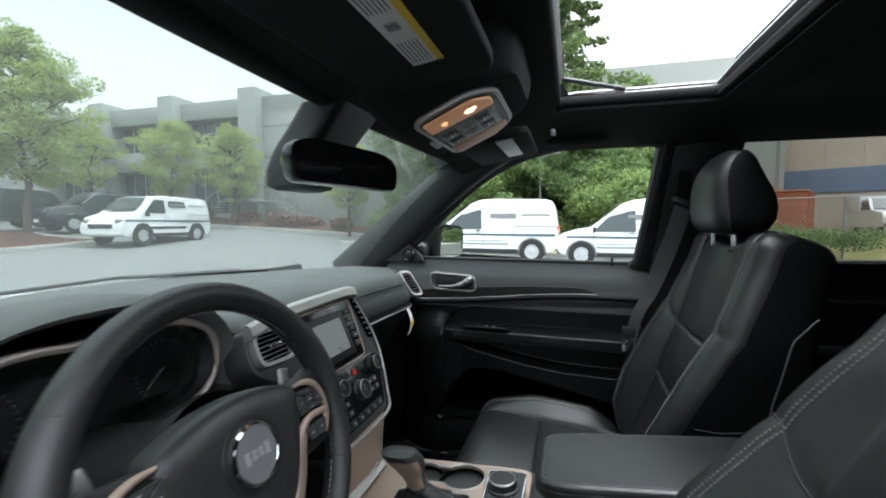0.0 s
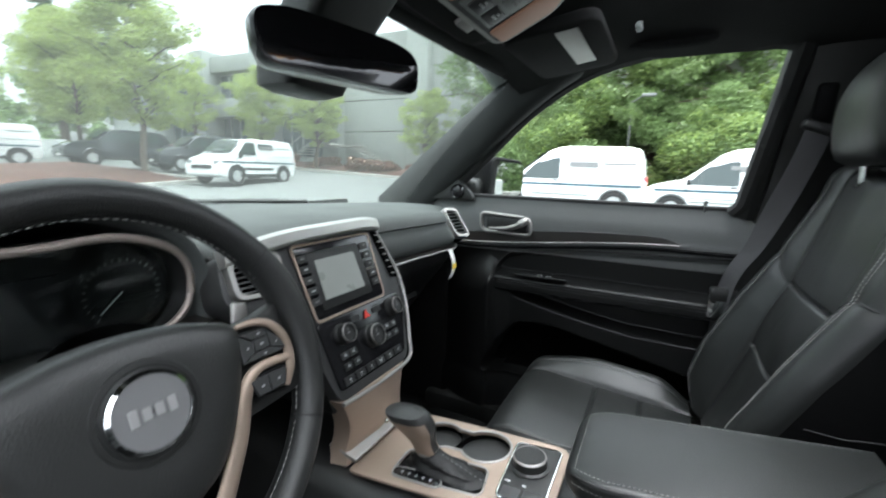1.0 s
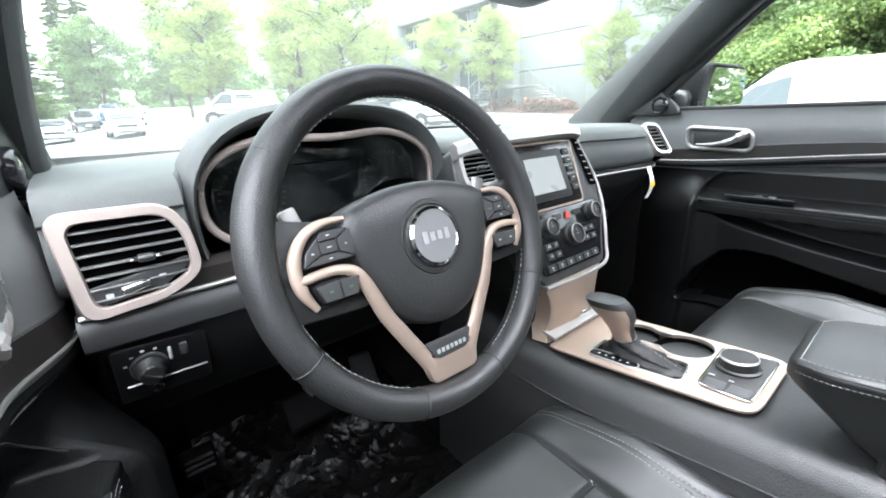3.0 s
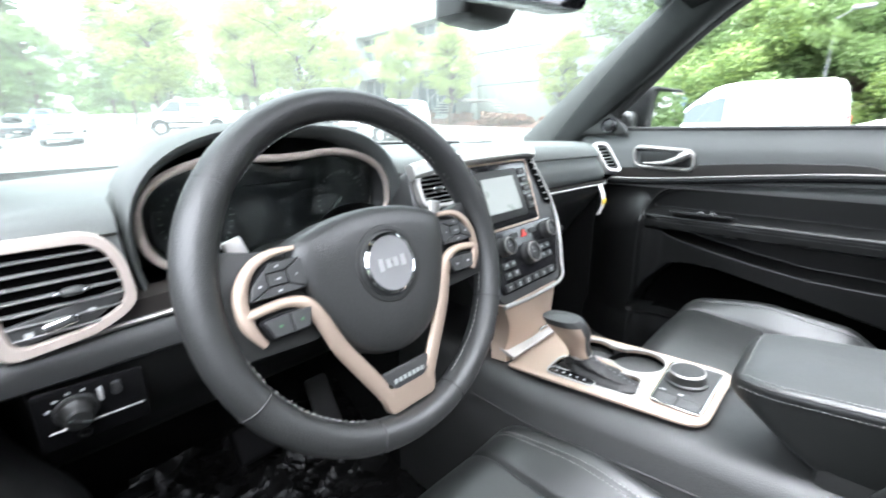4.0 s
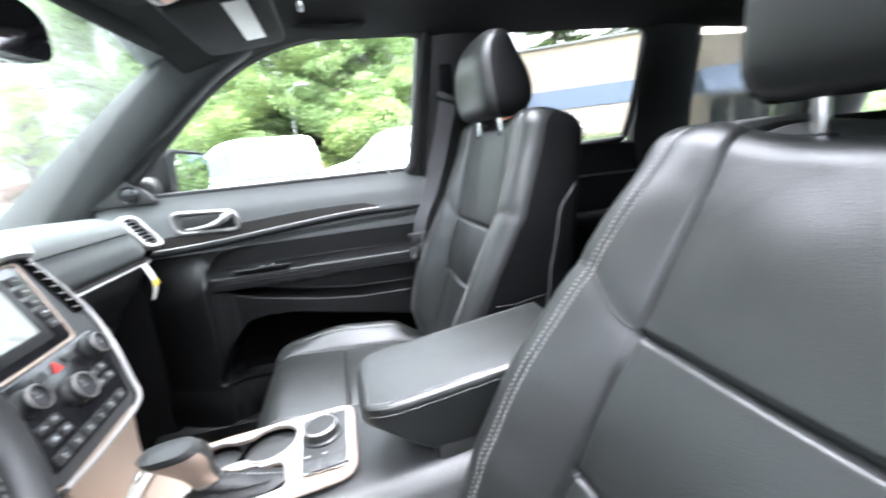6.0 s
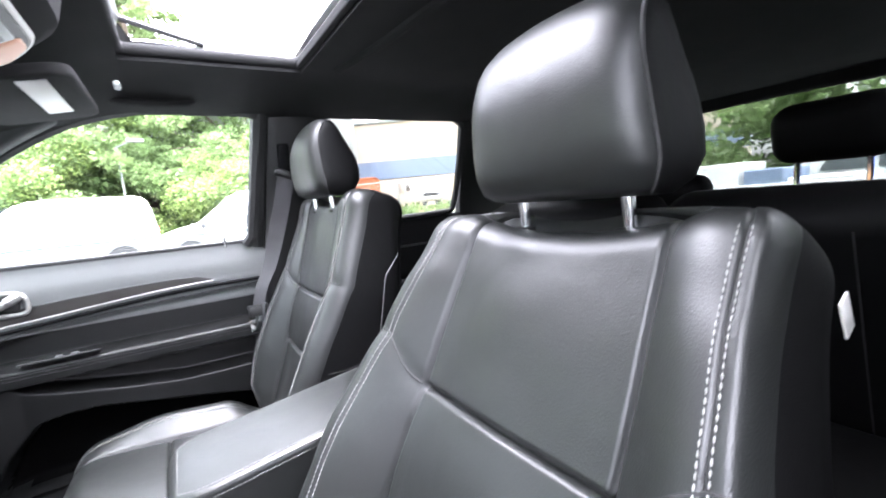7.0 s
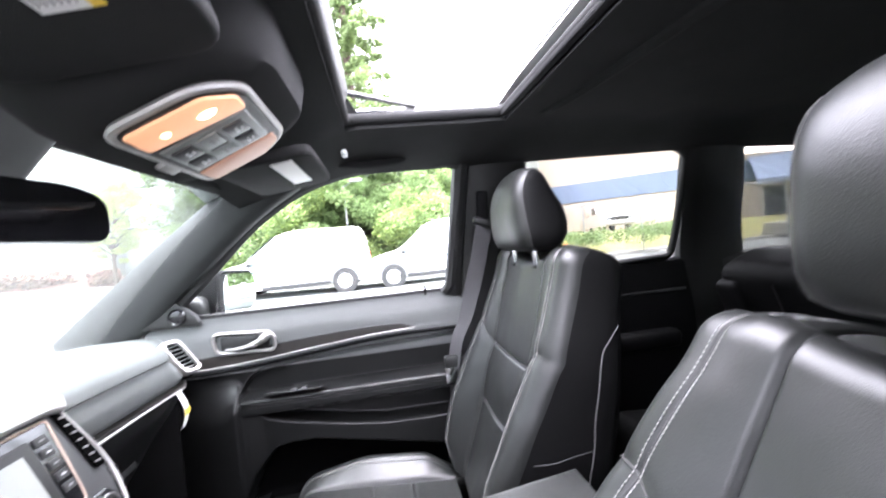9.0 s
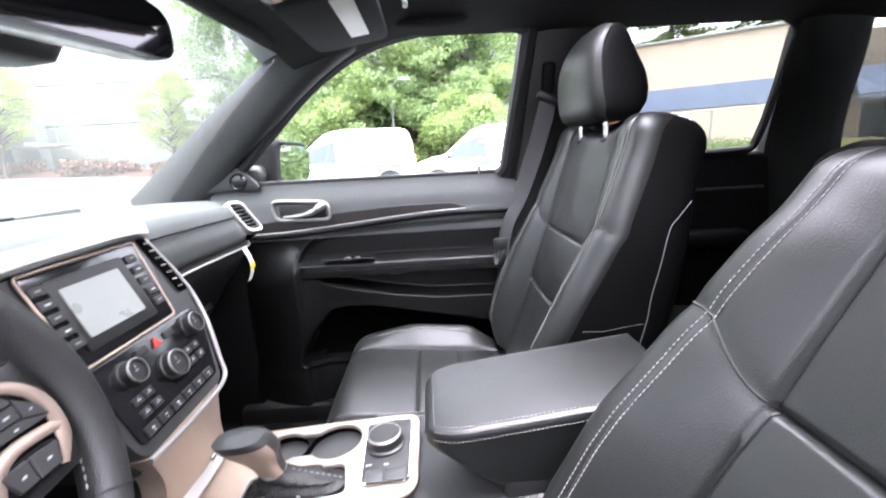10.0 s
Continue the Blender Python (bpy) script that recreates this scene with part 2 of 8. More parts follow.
def join(bm, b2):
    if bm is None:
        return b2
    me = bpy.data.meshes.new("tmp")
    b2.to_mesh(me)
    b2.free()
    bm.from_mesh(me)
    bpy.data.meshes.remove(me)
    return bm


def loft(rings, cap=True, close=True, bm=None, loop=False):
    """Skin over rings of equally many points; loop joins the last ring with the first."""
    b2 = bmesh.new()
    vs = [[b2.verts.new(p) for p in ring] for ring in rings]
    n = len(rings[0])
    pairs = list(zip(vs, vs[1:])) + ([(vs[-1], vs[0])] if loop else [])
    for a, b in pairs:
        for i in range(n if close else n - 1):
            j = (i + 1) % n
            try:
                b2.faces.new((a[i], a[j], b[j], b[i]))
            except ValueError:
                pass
    if cap and close and not loop:
        b2.faces.new(vs[0])
        b2.faces.new(vs[-1])
    return join(bm, b2)


def prism(pts, depth, at=I4, bevel=0.0, seg=2, bm=None):
    """A flat outline (x, y) made depth thick along z, from 0 up to depth."""
    b2 = loft([[(x, y, 0) for x, y in pts], [(x, y, depth) for x, y in pts]])
    if bevel:
        bmesh.ops.recalc_face_normals(b2, faces=b2.faces)
        bmesh.ops.bevel(b2, geom=[e for e in b2.edges if e.calc_face_angle(0) > 0.6], offset=bevel, segments=seg, profile=0.5, affect="EDGES")
    b2.transform(at)
    return join(bm, b2)


def rounded(pts, r, n=5):
    """An outline with its corners rounded by r (a number, or one a corner)."""
    out = []
    k = len(pts)
    for i in range(k):
        p, a, b = Vector(pts[i]), Vector(pts[i - 1]), Vector(pts[(i + 1) % k])
        ri = r[i] if isinstance(r, (list, tuple)) else r
        da, db = min(ri, 0.48 * (a - p).length), min(ri, 0.48 * (b - p).length)
        s, e = p + (a - p).normalized() * da, p + (b - p).normalized() * db
        for j in range(n + 1):
            t = j / n
            out.append(tuple((1 - t) ** 2 * s + 2 * t * (1 - t) * p + t * t * e))
    return out


def tube(path, r, n=10, closed=False, bm=None, flat=1.0):
    """A round bar along a line of points."""
    ps = [Vector(p) for p in path]
    k = len(ps)
    rings, up = [], Vector((0.13, 0.21, 0.97))
    for i, p in enumerate(ps):
        a = ps[i - 1] if (i or closed) else p
        b = ps[(i + 1) % k] if (i < k - 1 or closed) else p
        d = (b - a).normalized()
        x = d.cross(up).normalized()
        y = d.cross(x)
        ri = r[i] if isinstance(r, (list, tuple)) else r
        rings.append([p + ri * (math.cos(6.2832 * j / n) * x + flat * math.sin(6.2832 * j / n) * y) for j in range(n)])
    return loft(rings, loop=closed, bm=bm)


def curve_points(ctrl, n=8, closed=False):
    """A smooth line through the control points."""
    c = [Vector(p) for p in ctrl]
    k = len(c)
    out = []
    for i in range(k if closed else k - 1):
        p0 = c[i - 1] if (i or closed) else c[0] * 2 - c[1]
        p1, p2 = c[i], c[(i + 1) % k]
        p3 = c[(i + 2) % k] if (i < k - 2 or closed) else c[-1] * 2 - c[-2]
        for j in range(n):
            t = j / n
            out.append(0.5 * (2 * p1 + (p2 - p0) * t + (2 * p0 - 5 * p1 + 4 * p2 - p3) * t * t + (3 * p1 - p0 - 3 * p2 + p3) * t ** 3))
    if not closed:
        out.append(c[-1])
    return out


def revolve(profile, n=32, at=I4, bm=None):
    """Turn a profile (radius, height) about z."""
    rings = [[(r * math.cos(6.2832 * j / n), r * math.sin(6.2832 * j / n), h) for j in range(n)] for r, h in profile]
    b2 = loft(rings, cap=False)
    b2.transform(at)
    return join(bm, b2)


def stitches(path, length=0.006, gap=0.003, r=0.0008, lift=Vector((0, 0, 0)), bm=None):
    """Separate short threads along a line."""
    ps = [Vector(p) for p in path]
    b2 = bm or bmesh.new()
    acc, pos = 0.0, 0.0
    starts = []
    total = [0.0]
    for a, b in zip(ps, ps[1:]):
        total.append(total[-1] + (b - a).length)

    def at(d):
        for i in range(len(ps) - 1):
            if d <= total[i + 1]:
                f = (d - total[i]) / max(1e-9, total[i + 1] - total[i])
                return ps[i].lerp(ps[i + 1], f)
        return ps[-1]
    while pos + length < total[-1]:
        a, b = at(pos), at(pos + length)
        d = (b - a).normalized()
        x = d.orthogonal().normalized() * r
        y = d.cross(x)
        m = (a + b) / 2
        ring = lambda q, s: [b2.verts.new(q + lift + s * v) for v in (x, y, -x, -y)]
        ra, rm, rb = ring(a, 0.5), ring(m, 1.15), ring(b, 0.5)
        for u, w in ((ra, rm), (rm, rb)):
            for i in range(4):
                b2.faces.new((u[i], u[(i + 1) % 4], w[(i + 1) % 4], w[i]))
        b2.faces.new(ra)
        b2.faces.new(rb)
        pos += length + gap
    return b2


def smooth(a, b, x):
    t = min(1, max(0, (x - a) / (b - a)))
    return t * t * (3 - 2 * t)


def bars(rows, at, mat, parent, name="marking", thick=0.0006):
    """Small printed bars: (x, y, width, height) in the plane of at."""
    bm = bmesh.new()
    for x, y, w, h in rows:
        rbox(w, h, thick, 0, 1, at @ Matrix.Translation((x, y, thick / 2)), bm)
    ob = part(name, bm, mat, parent)
    return tagged(ob, kind="stuff") if len(rows) > 1 else ob

# ---- the car's shell: floor, roof, pillars, windows ----
def sheet(f, us, vs, thick, at=I4):
    """A curved sheet f(u, v) of some thickness, thickened along its normal away from the cabin."""
    bm = bmesh.new()
    g = [[bm.verts.new(f(u, v)) for v in vs] for u in us]
    for a, b in zip(g, g[1:]):
        for i in range(len(vs) - 1):
            bm.faces.new((a[i], a[i + 1], b[i + 1], b[i]))
    bmesh.ops.recalc_face_normals(bm, faces=bm.faces)
    bmesh.ops.solidify(bm, geom=bm.faces[:], thickness=thick)
    return bm


def lin(a, b, n):
    return [a + (b - a) * i / (n - 1) for i in range(n)]


def roof_z(x, y):
    """The headliner's height: highest over the seats, falling to the windscreen, the tail and the sides."""
    z = 1.583 - 0.075 * smooth(-0.30, 0.12, y) - 0.035 * smooth(-1.2, -2.2, y)
    return z - 0.06 * smooth(0.36, 0.64, abs(x)) ** 1.5


SUN_X, SUN_F, SUN_R = 0.385, -0.262, -0.622


def wall_top(y):
    """The opening's front edge stands higher than its sides."""
    return 1.602 + 0.043 * smooth(SUN_F - 0.04, SUN_F - 0.005, y)


bm = bmesh.new()
for x0, x1, y0, y1 in ((-0.62, 0.62, SUN_F, 0.12), (-0.62, -SUN_X, SUN_R, SUN_F), (SUN_X, 0.62, SUN_R, SUN_F), (-0.62, 0.62, -2.2, SUN_R)):
    nx, ny = max(4, int((x1 - x0) / 0.05)), max(4, int((y1 - y0) / 0.05))
    # the front edge follows the bow of the windscreen header
    bow = lambda u, v: v if y1 < 0 else y0 + (v - y0) * (0.10 - 0.165 * u * u - y0) / (y1 - y0)
    join(bm, sheet(lambda u, v: (u, bow(u, v), roof_z(u, bow(u, v))), lin(x0, x1, nx), lin(y0, y1, ny), 0.012))
solid("ceiling", bm, HEADLINER, "black fabric headliner under the car roof", "ceiling", "structure")

sunroof = thing("sunroof", "open sunroof with a black trim ring and a raised deflector", "sunroof", kind="structure")
ring = rounded([(-SUN_X, SUN_R), (SUN_X, SUN_R), (SUN_X, SUN_F), (-SUN_X, SUN_F)], 0.03)
part("trim_ring", tube([(x, y, roof_z(x, y) + 0.009) for x, y in ring], 0.013, 12, closed=True), HEADLINER, sunroof)
bm = bmesh.new()
for a, b in zip(ring, ring[1:] + ring[:1]):
    q = [bm.verts.new(v) for v in ((a[0], a[1], 1.575), (b[0], b[1], 1.575), (b[0] * 1.01, b[1], wall_top(b[1])), (a[0] * 1.01, a[1], wall_top(a[1])))]
    bm.faces.new(q)
bmesh.ops.solidify(bm, geom=bm.faces[:], thickness=0.004)
part("inner_wall", bm, HEADLINER, sunroof)
part("side_rail", rbox(0.012, 0.37, 0.010, 0.003, 2, Matrix.Translation((0.398, -0.44, 1.606))), SILVER, sunroof, "bright aluminium side rail")
part("deflector", rbox(0.74, 0.012, 0.035, 0.004, 2, pose(0, -0.268, 1.636, 20, 0, 0)), PLASTIC, sunroof)
for sx in (-1, 1):
    part("deflector_arm", tube([(sx * 0.37, -0.275, 1.645), (sx * 0.39, -0.42, 1.615)], 0.006, 6), PLASTIC, sunroof)
part("shade_edge", rbox(0.76, 0.05, 0.012, 0.004, 2, Matrix.Translation((0, SUN_R - 0.012, roof_z(0, SUN_R) + 0.002))), HEADLINER, sunroof)
part("rear_ridge", tube(curve_points([(-0.33, -0.800, 1.578), (-0.30, -0.765, 1.578), (-0.20, -0.755, 1.577), (0.0, -0.740, 1.577), (0.20, -0.722, 1.577), (0.34, -0.700, 1.578)], 5), 0.016, 10), HEADLINER, sunroof)
part("sliding_glass", rbox(0.80, 0.42, 0.006, 0.002, 2, pose(0, -0.86, 1.66, 2, 0, 0)), GLOSS, sunroof, "dark tinted sliding glass panel")

# the roof skin outside
bm = bmesh.new()
for x0, x1, y0, y1 in ((-0.64, 0.64, SUN_F + 0.03, 0.13), (-0.64, -0.43, SUN_R, SUN_F + 0.03), (0.43, 0.64, SUN_R, SUN_F + 0.03), (-0.64, 0.64, -2.25, SUN_R)):
    join(bm, sheet(lambda u, v: (u, v, roof_z(u, v) + 0.05 - 0.02 * smooth(-0.1, 0.13, v)), lin(x0, x1, 8), lin(y0, y1, 6), 0.004))
solid("car_roof", bm, PAINT, "white painted car roof", "car roof", "structure")


def pillar(name, path, wide, deep, label, mat=PLASTIC):
    """A trimmed pillar: an oval bar with its broad side to the cabin."""
    ps = curve_points(path, 6)
    rings = []
    for i, p in enumerate(ps):
        d = (ps[min(i + 1, len(ps) - 1)] - ps[max(i - 1, 0)]).normalized()
        side = Vector((1, 0, 0)) if abs(d.x) < 0.9 else Vector((0, 1, 0))
        fw = d.cross(side).normalized()
        sd = fw.cross(d)
        t = i / (len(ps) - 1)
        w = wide[0] + (wide[1] - wide[0]) * t
        ring = []
        for j in range(16):
            a = 6.2832 * j / 16
            c, s = math.cos(a), math.sin(a)
            ring.append(p + fw * w / 2 * math.copysign(abs(c) ** 0.7, c) + sd * deep / 2 * math.copysign(abs(s) ** 0.7, s))
        rings.append(ring)
    return solid(name, loft(rings), mat, label, "car pillar", "structure")


for sx, nm, dx in ((1, "right", 0.0), (-1, "left", 0.014)):
    pillar("a_pillar_" + nm, [(sx * 0.735 + 2 * dx, 0.52, 1.08), (sx * 0.727 + dx, 0.44, 1.155), (sx * 0.69, 0.24, 1.315), (sx * 0.64, 0.03, 1.465), (sx * 0.60, -0.13, 1.545)],
           (0.18, 0.095), 0.075, "black textured windscreen pillar trim", PILLAR)
    pillar("roof_rail_" + nm, [(sx * 0.60, 0.0, 1.525), (sx * 0.60, -0.3, 1.565), (sx * 0.605, -0.7, 1.575), (sx * 0.61, -1.2, 1.57), (sx * 0.61, -1.6, 1.55), (sx * 0.60, -2.2, 1.50)],
           (0.075, 0.085), 0.07, "black fabric roof rail above the doors", HEADLINER)
    pillar("b_pillar_" + nm, [(sx * 0.745, -0.61, 0.45), (sx * 0.74, -0.615, 1.15), (sx * (0.685 - 2 * dx), -0.645, 1.40), (sx * (0.635 - dx), -0.66, 1.56)], (0.22, 0.20), 0.08,
           "black plastic pillar trim between the doors")
    pillar("c_pillar_" + nm, [(sx * 0.735, -1.40, 0.6), (sx * 0.73, -1.39, 1.17), (sx * 0.66, -1.365, 1.42), (sx * 0.625, -1.355, 1.55)], (0.27, 0.20), 0.07,
           "black plastic pillar trim behind the rear door")
    pillar("d_pillar_" + nm, [(sx * 0.70, -2.05, 0.9), (sx * 0.68, -2.1, 1.2), (sx * 0.62, -2.15, 1.5)], (0.25, 0.3), 0.09, "black plastic tail pillar trim")
pillar("windscreen_header", [(-0.60, 0.04, 1.498), (-0.3, 0.085, 1.512), (0, 0.10, 1.516), (0.3, 0.085, 1.512), (0.60, 0.04, 1.498)], (0.05, 0.05), 0.05, "black fabric roof front edge", HEADLINER)


def base_y(x):
    """The line along which the windscreen meets the bonnet."""
    return 0.86 - 0.85 * abs(x) ** 2.2


bm = sheet(lambda u, v: (u * (0.73 - 0.13 * v), (1 - v) * base_y(u * 0.72) + v * (0.12 - 0.06 * u * u), 1.115 + 0.40 * v - 0.02 * u * u + 0.03 * math.sin(3.14 * v)), lin(-1, 1, 17), lin(0, 1, 9), 0.005)
ws = solid("windscreen", bm, WINDSCREEN, "clear curved windscreen", "windscreen", "structure")
ws.visible_shadow = False
solid("cowl", sheet(lambda u, v: (u, base_y(u) + 0.01 + 0.10 * v, 1.105 - 0.01 * v), lin(-0.72, 0.72, 15), lin(0, 1, 3), 0.01), PLASTIC, "black plastic cowl below the windscreen", "cowl", "structure")
bonnet = sheet(lambda u, v: (u * (0.80 - 0.04 * v), base_y(u * 0.72) + 0.08 + (1.0 + 0.1 * (1 - u * u)) * v, 1.10 - 0.10 * v - 0.05 * abs(u) ** 3), lin(-1, 1, 15), lin(0, 1, 9), 0.01)
solid("bonnet", bonnet, PAINT, "white painted bonnet of the car", "bonnet", "structure")
wiper = thing("windscreen_wiper", "black windscreen wiper parked at the foot of the glass", "wiper")
part("arm", tube([(0.45, 0.66, 1.135), (0.12, 0.85, 1.142)], 0.006, 6), PLASTIC, wiper)
part("blade", tube([(0.40, 0.73, 1.137), (0.1, 0.86, 1.143), (-0.2, 0.845, 1.14)], 0.005, 6), RUBBER, wiper)

solid("floor", rbox(1.44, 3.0, 0.03, 0.005, 1, Matrix.Translation((0, -0.75, 0.405))), CARPET, "black carpeted car floor", "floor", "structure")
solid("firewall", rbox(1.44, 0.04, 0.75, 0.01, 2, pose(0, 0.66, 0.76, -12, 0, 0)), CARPET, "black carpeted bulkhead behind the pedals", "bulkhead", "structure")
for sx, nm in ((1, "right"), (-1, "left")):
    solid("kick_panel_" + nm, rbox(0.05, 0.40, 0.72, 0.015, 2, Matrix.Translation((sx * 0.72, 0.48, 0.74))), CARPET, "black carpeted side panel in the footwell", "kick panel", "structure")
    solid("sill_" + nm, rbox(0.09, 1.9, 0.08, 0.02, 2, Matrix.Translation((sx * 0.71, -0.6, 0.44))), PLASTIC, "black plastic door sill", "door sill", "structure")
    # the body behind the rear doors
    solid("rear_side_" + nm, rbox(0.08, 0.9, 0.78, 0.02, 2, Matrix.Translation((sx * 0.735, -1.85, 0.79))), PLASTIC, "black plastic side lining of the boot", "side lining", "structure")
    q = solid("window_%d" % (1 if sx > 0 else 2), rbox(0.005, 0.62, 0.33, 0.002, 1, pose(sx * 0.675, -1.75, 1.33, 0, sx * -14, 0)), TINTED if sx > 0 else TINTED_DARK, "dark tinted rear quarter window", "window", "structure")
solid("tailgate", rbox(1.44, 0.08, 0.74, 0.02, 2, Matrix.Translation((0, -2.33, 0.80))), PLASTIC, "black plastic tailgate lining", "tailgate", "structure")
solid("tail_window", rbox(1.20, 0.006, 0.40, 0.002, 1, pose(0, -2.27, 1.35, -16, 0, 0)), TINTED_DEEP, "dark tinted tailgate window", "window", "structure")
pillar("tail_header", [(-0.60, -2.2, 1.515), (0, -2.22, 1.53), (0.60, -2.2, 1.515)], (0.07, 0.07), 0.05, "black tailgate header trim", HEADLINER)

# ---- doors ----
def front_door(sx, at, number, label):
    """A front door as seen from the cabin, in the place of the shut right-hand door; sx -1 mirrors it."""
    d = thing("door_%d" % number, label, "car door", kind="structure")
    S = Matrix.Diagonal((sx, 1, 1, 1))
    X = 0.70

    def put(name, bm, mat, lab="", par=None, sharp=35):
        bm.transform(at @ S)
        return part(name, bm, mat, par or d, lab, sharp)
    # inner skin: section in x over z, the same all along, with the pocket and armrest shaped in
    zs = lin(0.50, 0.60, 5) + lin(0.606, 0.64, 12) + lin(0.648, 0.70, 8) + lin(0.704, 0.80, 32) + lin(0.803, 0.956, 60) + lin(0.964, 1.08, 24) + [1.09, 1.105, 1.12, 1.14, 1.153, 1.16, 1.162]
    ys = lin(0.345, -0.545, 230)

    zc = lambda y: 1.022 + 0.044 * smooth(0.25, -0.4, y)

    def sweep(y):
        """The edge that falls from the armrest's front end to the rear, over the pocket."""
        return float(np.interp(y, (-0.42, -0.28, -0.17, -0.07, 0.0, 0.045, 0.075, 0.10, 0.12, 0.20, 0.30), (0.812, 0.815, 0.830, 0.849, 0.864, 0.878, 0.900, 0.925, 0.940, 0.924, 0.895)))

    def inner(y, z):
        x = X
        x += 0.012 * smooth(1.10, 1.16, z)
        arc = float(np.interp(y, (-0.53, -0.234, -0.077, 0.03, 0.075, 0.100, 0.114), (1.038, 1.026, 1.016, 1.006, 0.992, 0.970, 0.944)))
        x -= 0.001 * smooth(zc(y) + 0.010, zc(y) - 0.002, z) - 0.010 * smooth(zc(y) - 0.004, zc(y) - 0.030, z) - 0.017 * smooth(arc + 0.004, arc - 0.012, z) * smooth(0.118, 0.106, y)     # the insert lies back inside its arc
        f = smooth(0.122, 0.104, y)
        sw = sweep(y)
        sp = 0.012 + 0.045 * smooth(0.085, 0.15, y)
        x -= max(f * 0.068 * smooth(0.944, 0.926, z) * smooth(0.876, 0.892, z),      # armrest pad
                 0.046 * smooth(sw + sp, sw - sp, z) * (1 + 0.45 * smooth(0.05, 0.105, y) - 1.15 * smooth(0.115, 0.32, y)))      # lower panel
        front = float(np.interp(z, (0.60, 0.64, 0.72, 0.785, 0.80), (0.118, 0.124, 0.086, 0.028, -0.05)))
        roof = 0.795 - 0.20 * max(0.0, -0.08 - y)
        pk = smooth(front + 0.006, front - 0.012, y) * smooth(0.619, 0.629, z) * smooth(roof, roof - 0.020, z)
        x += 0.085 * pk                                                  # map pocket
        x -= 0.006 * math.exp(-((z - 0.622) / 0.008) ** 2) * smooth(0.135, 0.11, y)      # its lip
        x -= 0.012 * smooth(0.615, 0.56, z)
        x += 0.02 * smooth(0.20, 0.345, y) * smooth(1.0, 0.9, z)
        if sx < 0:
            x -= 0.027 * smooth(0.07, 0.19, y) * smooth(0.27, 0.225, y)          # the front end turns in towards the dashboard
        return (x, y, z)

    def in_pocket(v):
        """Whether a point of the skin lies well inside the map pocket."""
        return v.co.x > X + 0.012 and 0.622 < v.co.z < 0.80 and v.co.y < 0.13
    bm = bmesh.new()
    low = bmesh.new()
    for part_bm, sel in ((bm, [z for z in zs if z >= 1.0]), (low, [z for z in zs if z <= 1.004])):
        g = [[part_bm.verts.new(inner(y, z + (sweep(y) - 0.86) * 0.7 * math.exp(-((z - 0.86) / 0.06) ** 2) * smooth(0.92, 0.89, z))) for z in sel] for y in ys]
        for a, b in zip(g, g[1:]):
            for i in range(len(sel) - 1):
                part_bm.faces.new((a[i], a[i + 1], b[i + 1], b[i]))
    # the pocket's inner faces are split off and blackened in place of its shade
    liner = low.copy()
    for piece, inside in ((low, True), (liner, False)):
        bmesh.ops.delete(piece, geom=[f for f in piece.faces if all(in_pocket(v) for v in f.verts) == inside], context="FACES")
    put("pocket_shade", liner, WELL_SHADE, "pocket inside, blackened as shade", sharp=50)
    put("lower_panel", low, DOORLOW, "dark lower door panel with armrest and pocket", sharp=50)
    # close it to a body 7 cm thick
    rim = [bm.verts.new((0.80, y, z)) for y, z in ((0.345, 0.50), (0.345, 1.162), (-0.545, 1.162), (-0.545, 0.50))]
    bm.faces.new(rim)
    put("belt_pad", bm, DOORPAD_LIT, sharp=50)
    put("belt_seal", rbox(0.014, 0.86, 0.014, 0.005, 2, Matrix.Translation((0.722, -0.10, 1.166))), RUBBER)
    put("outer_skin", rbox(0.02, 0.92, 0.70, 0.008, 2, Matrix.Translation((0.815, -0.10, 0.815))), PAINT, "white painted outer skin")
    # strips along the door
    put("chrome_strip", tube([(inner(y, zc(y))[0] - 0.0025, y, zc(y)) for y in lin(0.30, -0.385, 50)], 0.0023, 8), SILVER, "thin satin chrome strip")
    put("dark_strip", tube([(inner(y, zc(y))[0] + 0.004, y, zc(y) - 0.013) for y in lin(0.32, -0.545, 50)], 0.0065, 8), HOUSING, "dark inlay")
    zg = lambda y: float(np.interp(y, (-0.385, -0.345, -0.30, -0.18, -0.08, 0.02, 0.12, 0.20, 0.30), (1.068, 1.082, 1.084, 1.082, 1.076, 1.068, 1.059, 1.053, 1.049)))
    put("inlay", loft([[(inner(y, z)[0] + d, y, z) for z, d in ((zc(y) + 0.001, -0.0012), (zc(y) * 0.5 + zg(y) * 0.5, -0.0018), (zg(y) - 0.001, -0.0012), (zg(y) - 0.001, 0.002), (zc(y) + 0.001, 0.002))] for y in lin(0.30, -0.380, 60)]), DARKWOOD, "dark wood inlay")
    put("groove_strip", tube([(inner(y, zg(y))[0] + 0.0005, y, zg(y)) for y in lin(0.30, -0.385, 60)], 0.0022, 6), RUBBER)
    # stitching along the armrest
    for dz in (0.911, 0.919):
        tagged(put("stitching", stitches([(inner(y, dz)[0] - 0.0006, y, dz) for y in lin(0.09, -0.53, 40)], 0.004, 0.002, 0.0005), THREAD_GREY), kind="stuff")
    put("insert_seam", tube(curve_points([inner(y, z) for y, z in ((0.114, 0.948), (0.100, 0.974), (0.075, 0.996), (0.03, 1.010), (-0.077, 1.020), (-0.234, 1.030), (-0.53, 1.042))], 6), 0.0014, 6), RUBBER)
    put("lock_pin", tube([(0.716, -0.43, 1.155), (0.716, -0.43, 1.185)], 0.005, 8), CHROME, "small lock pin")
    # the handle with its bright bezel
    hy, hz_ = (-0.045, 0.008) if sx < 0 else (0.0, 0.0)
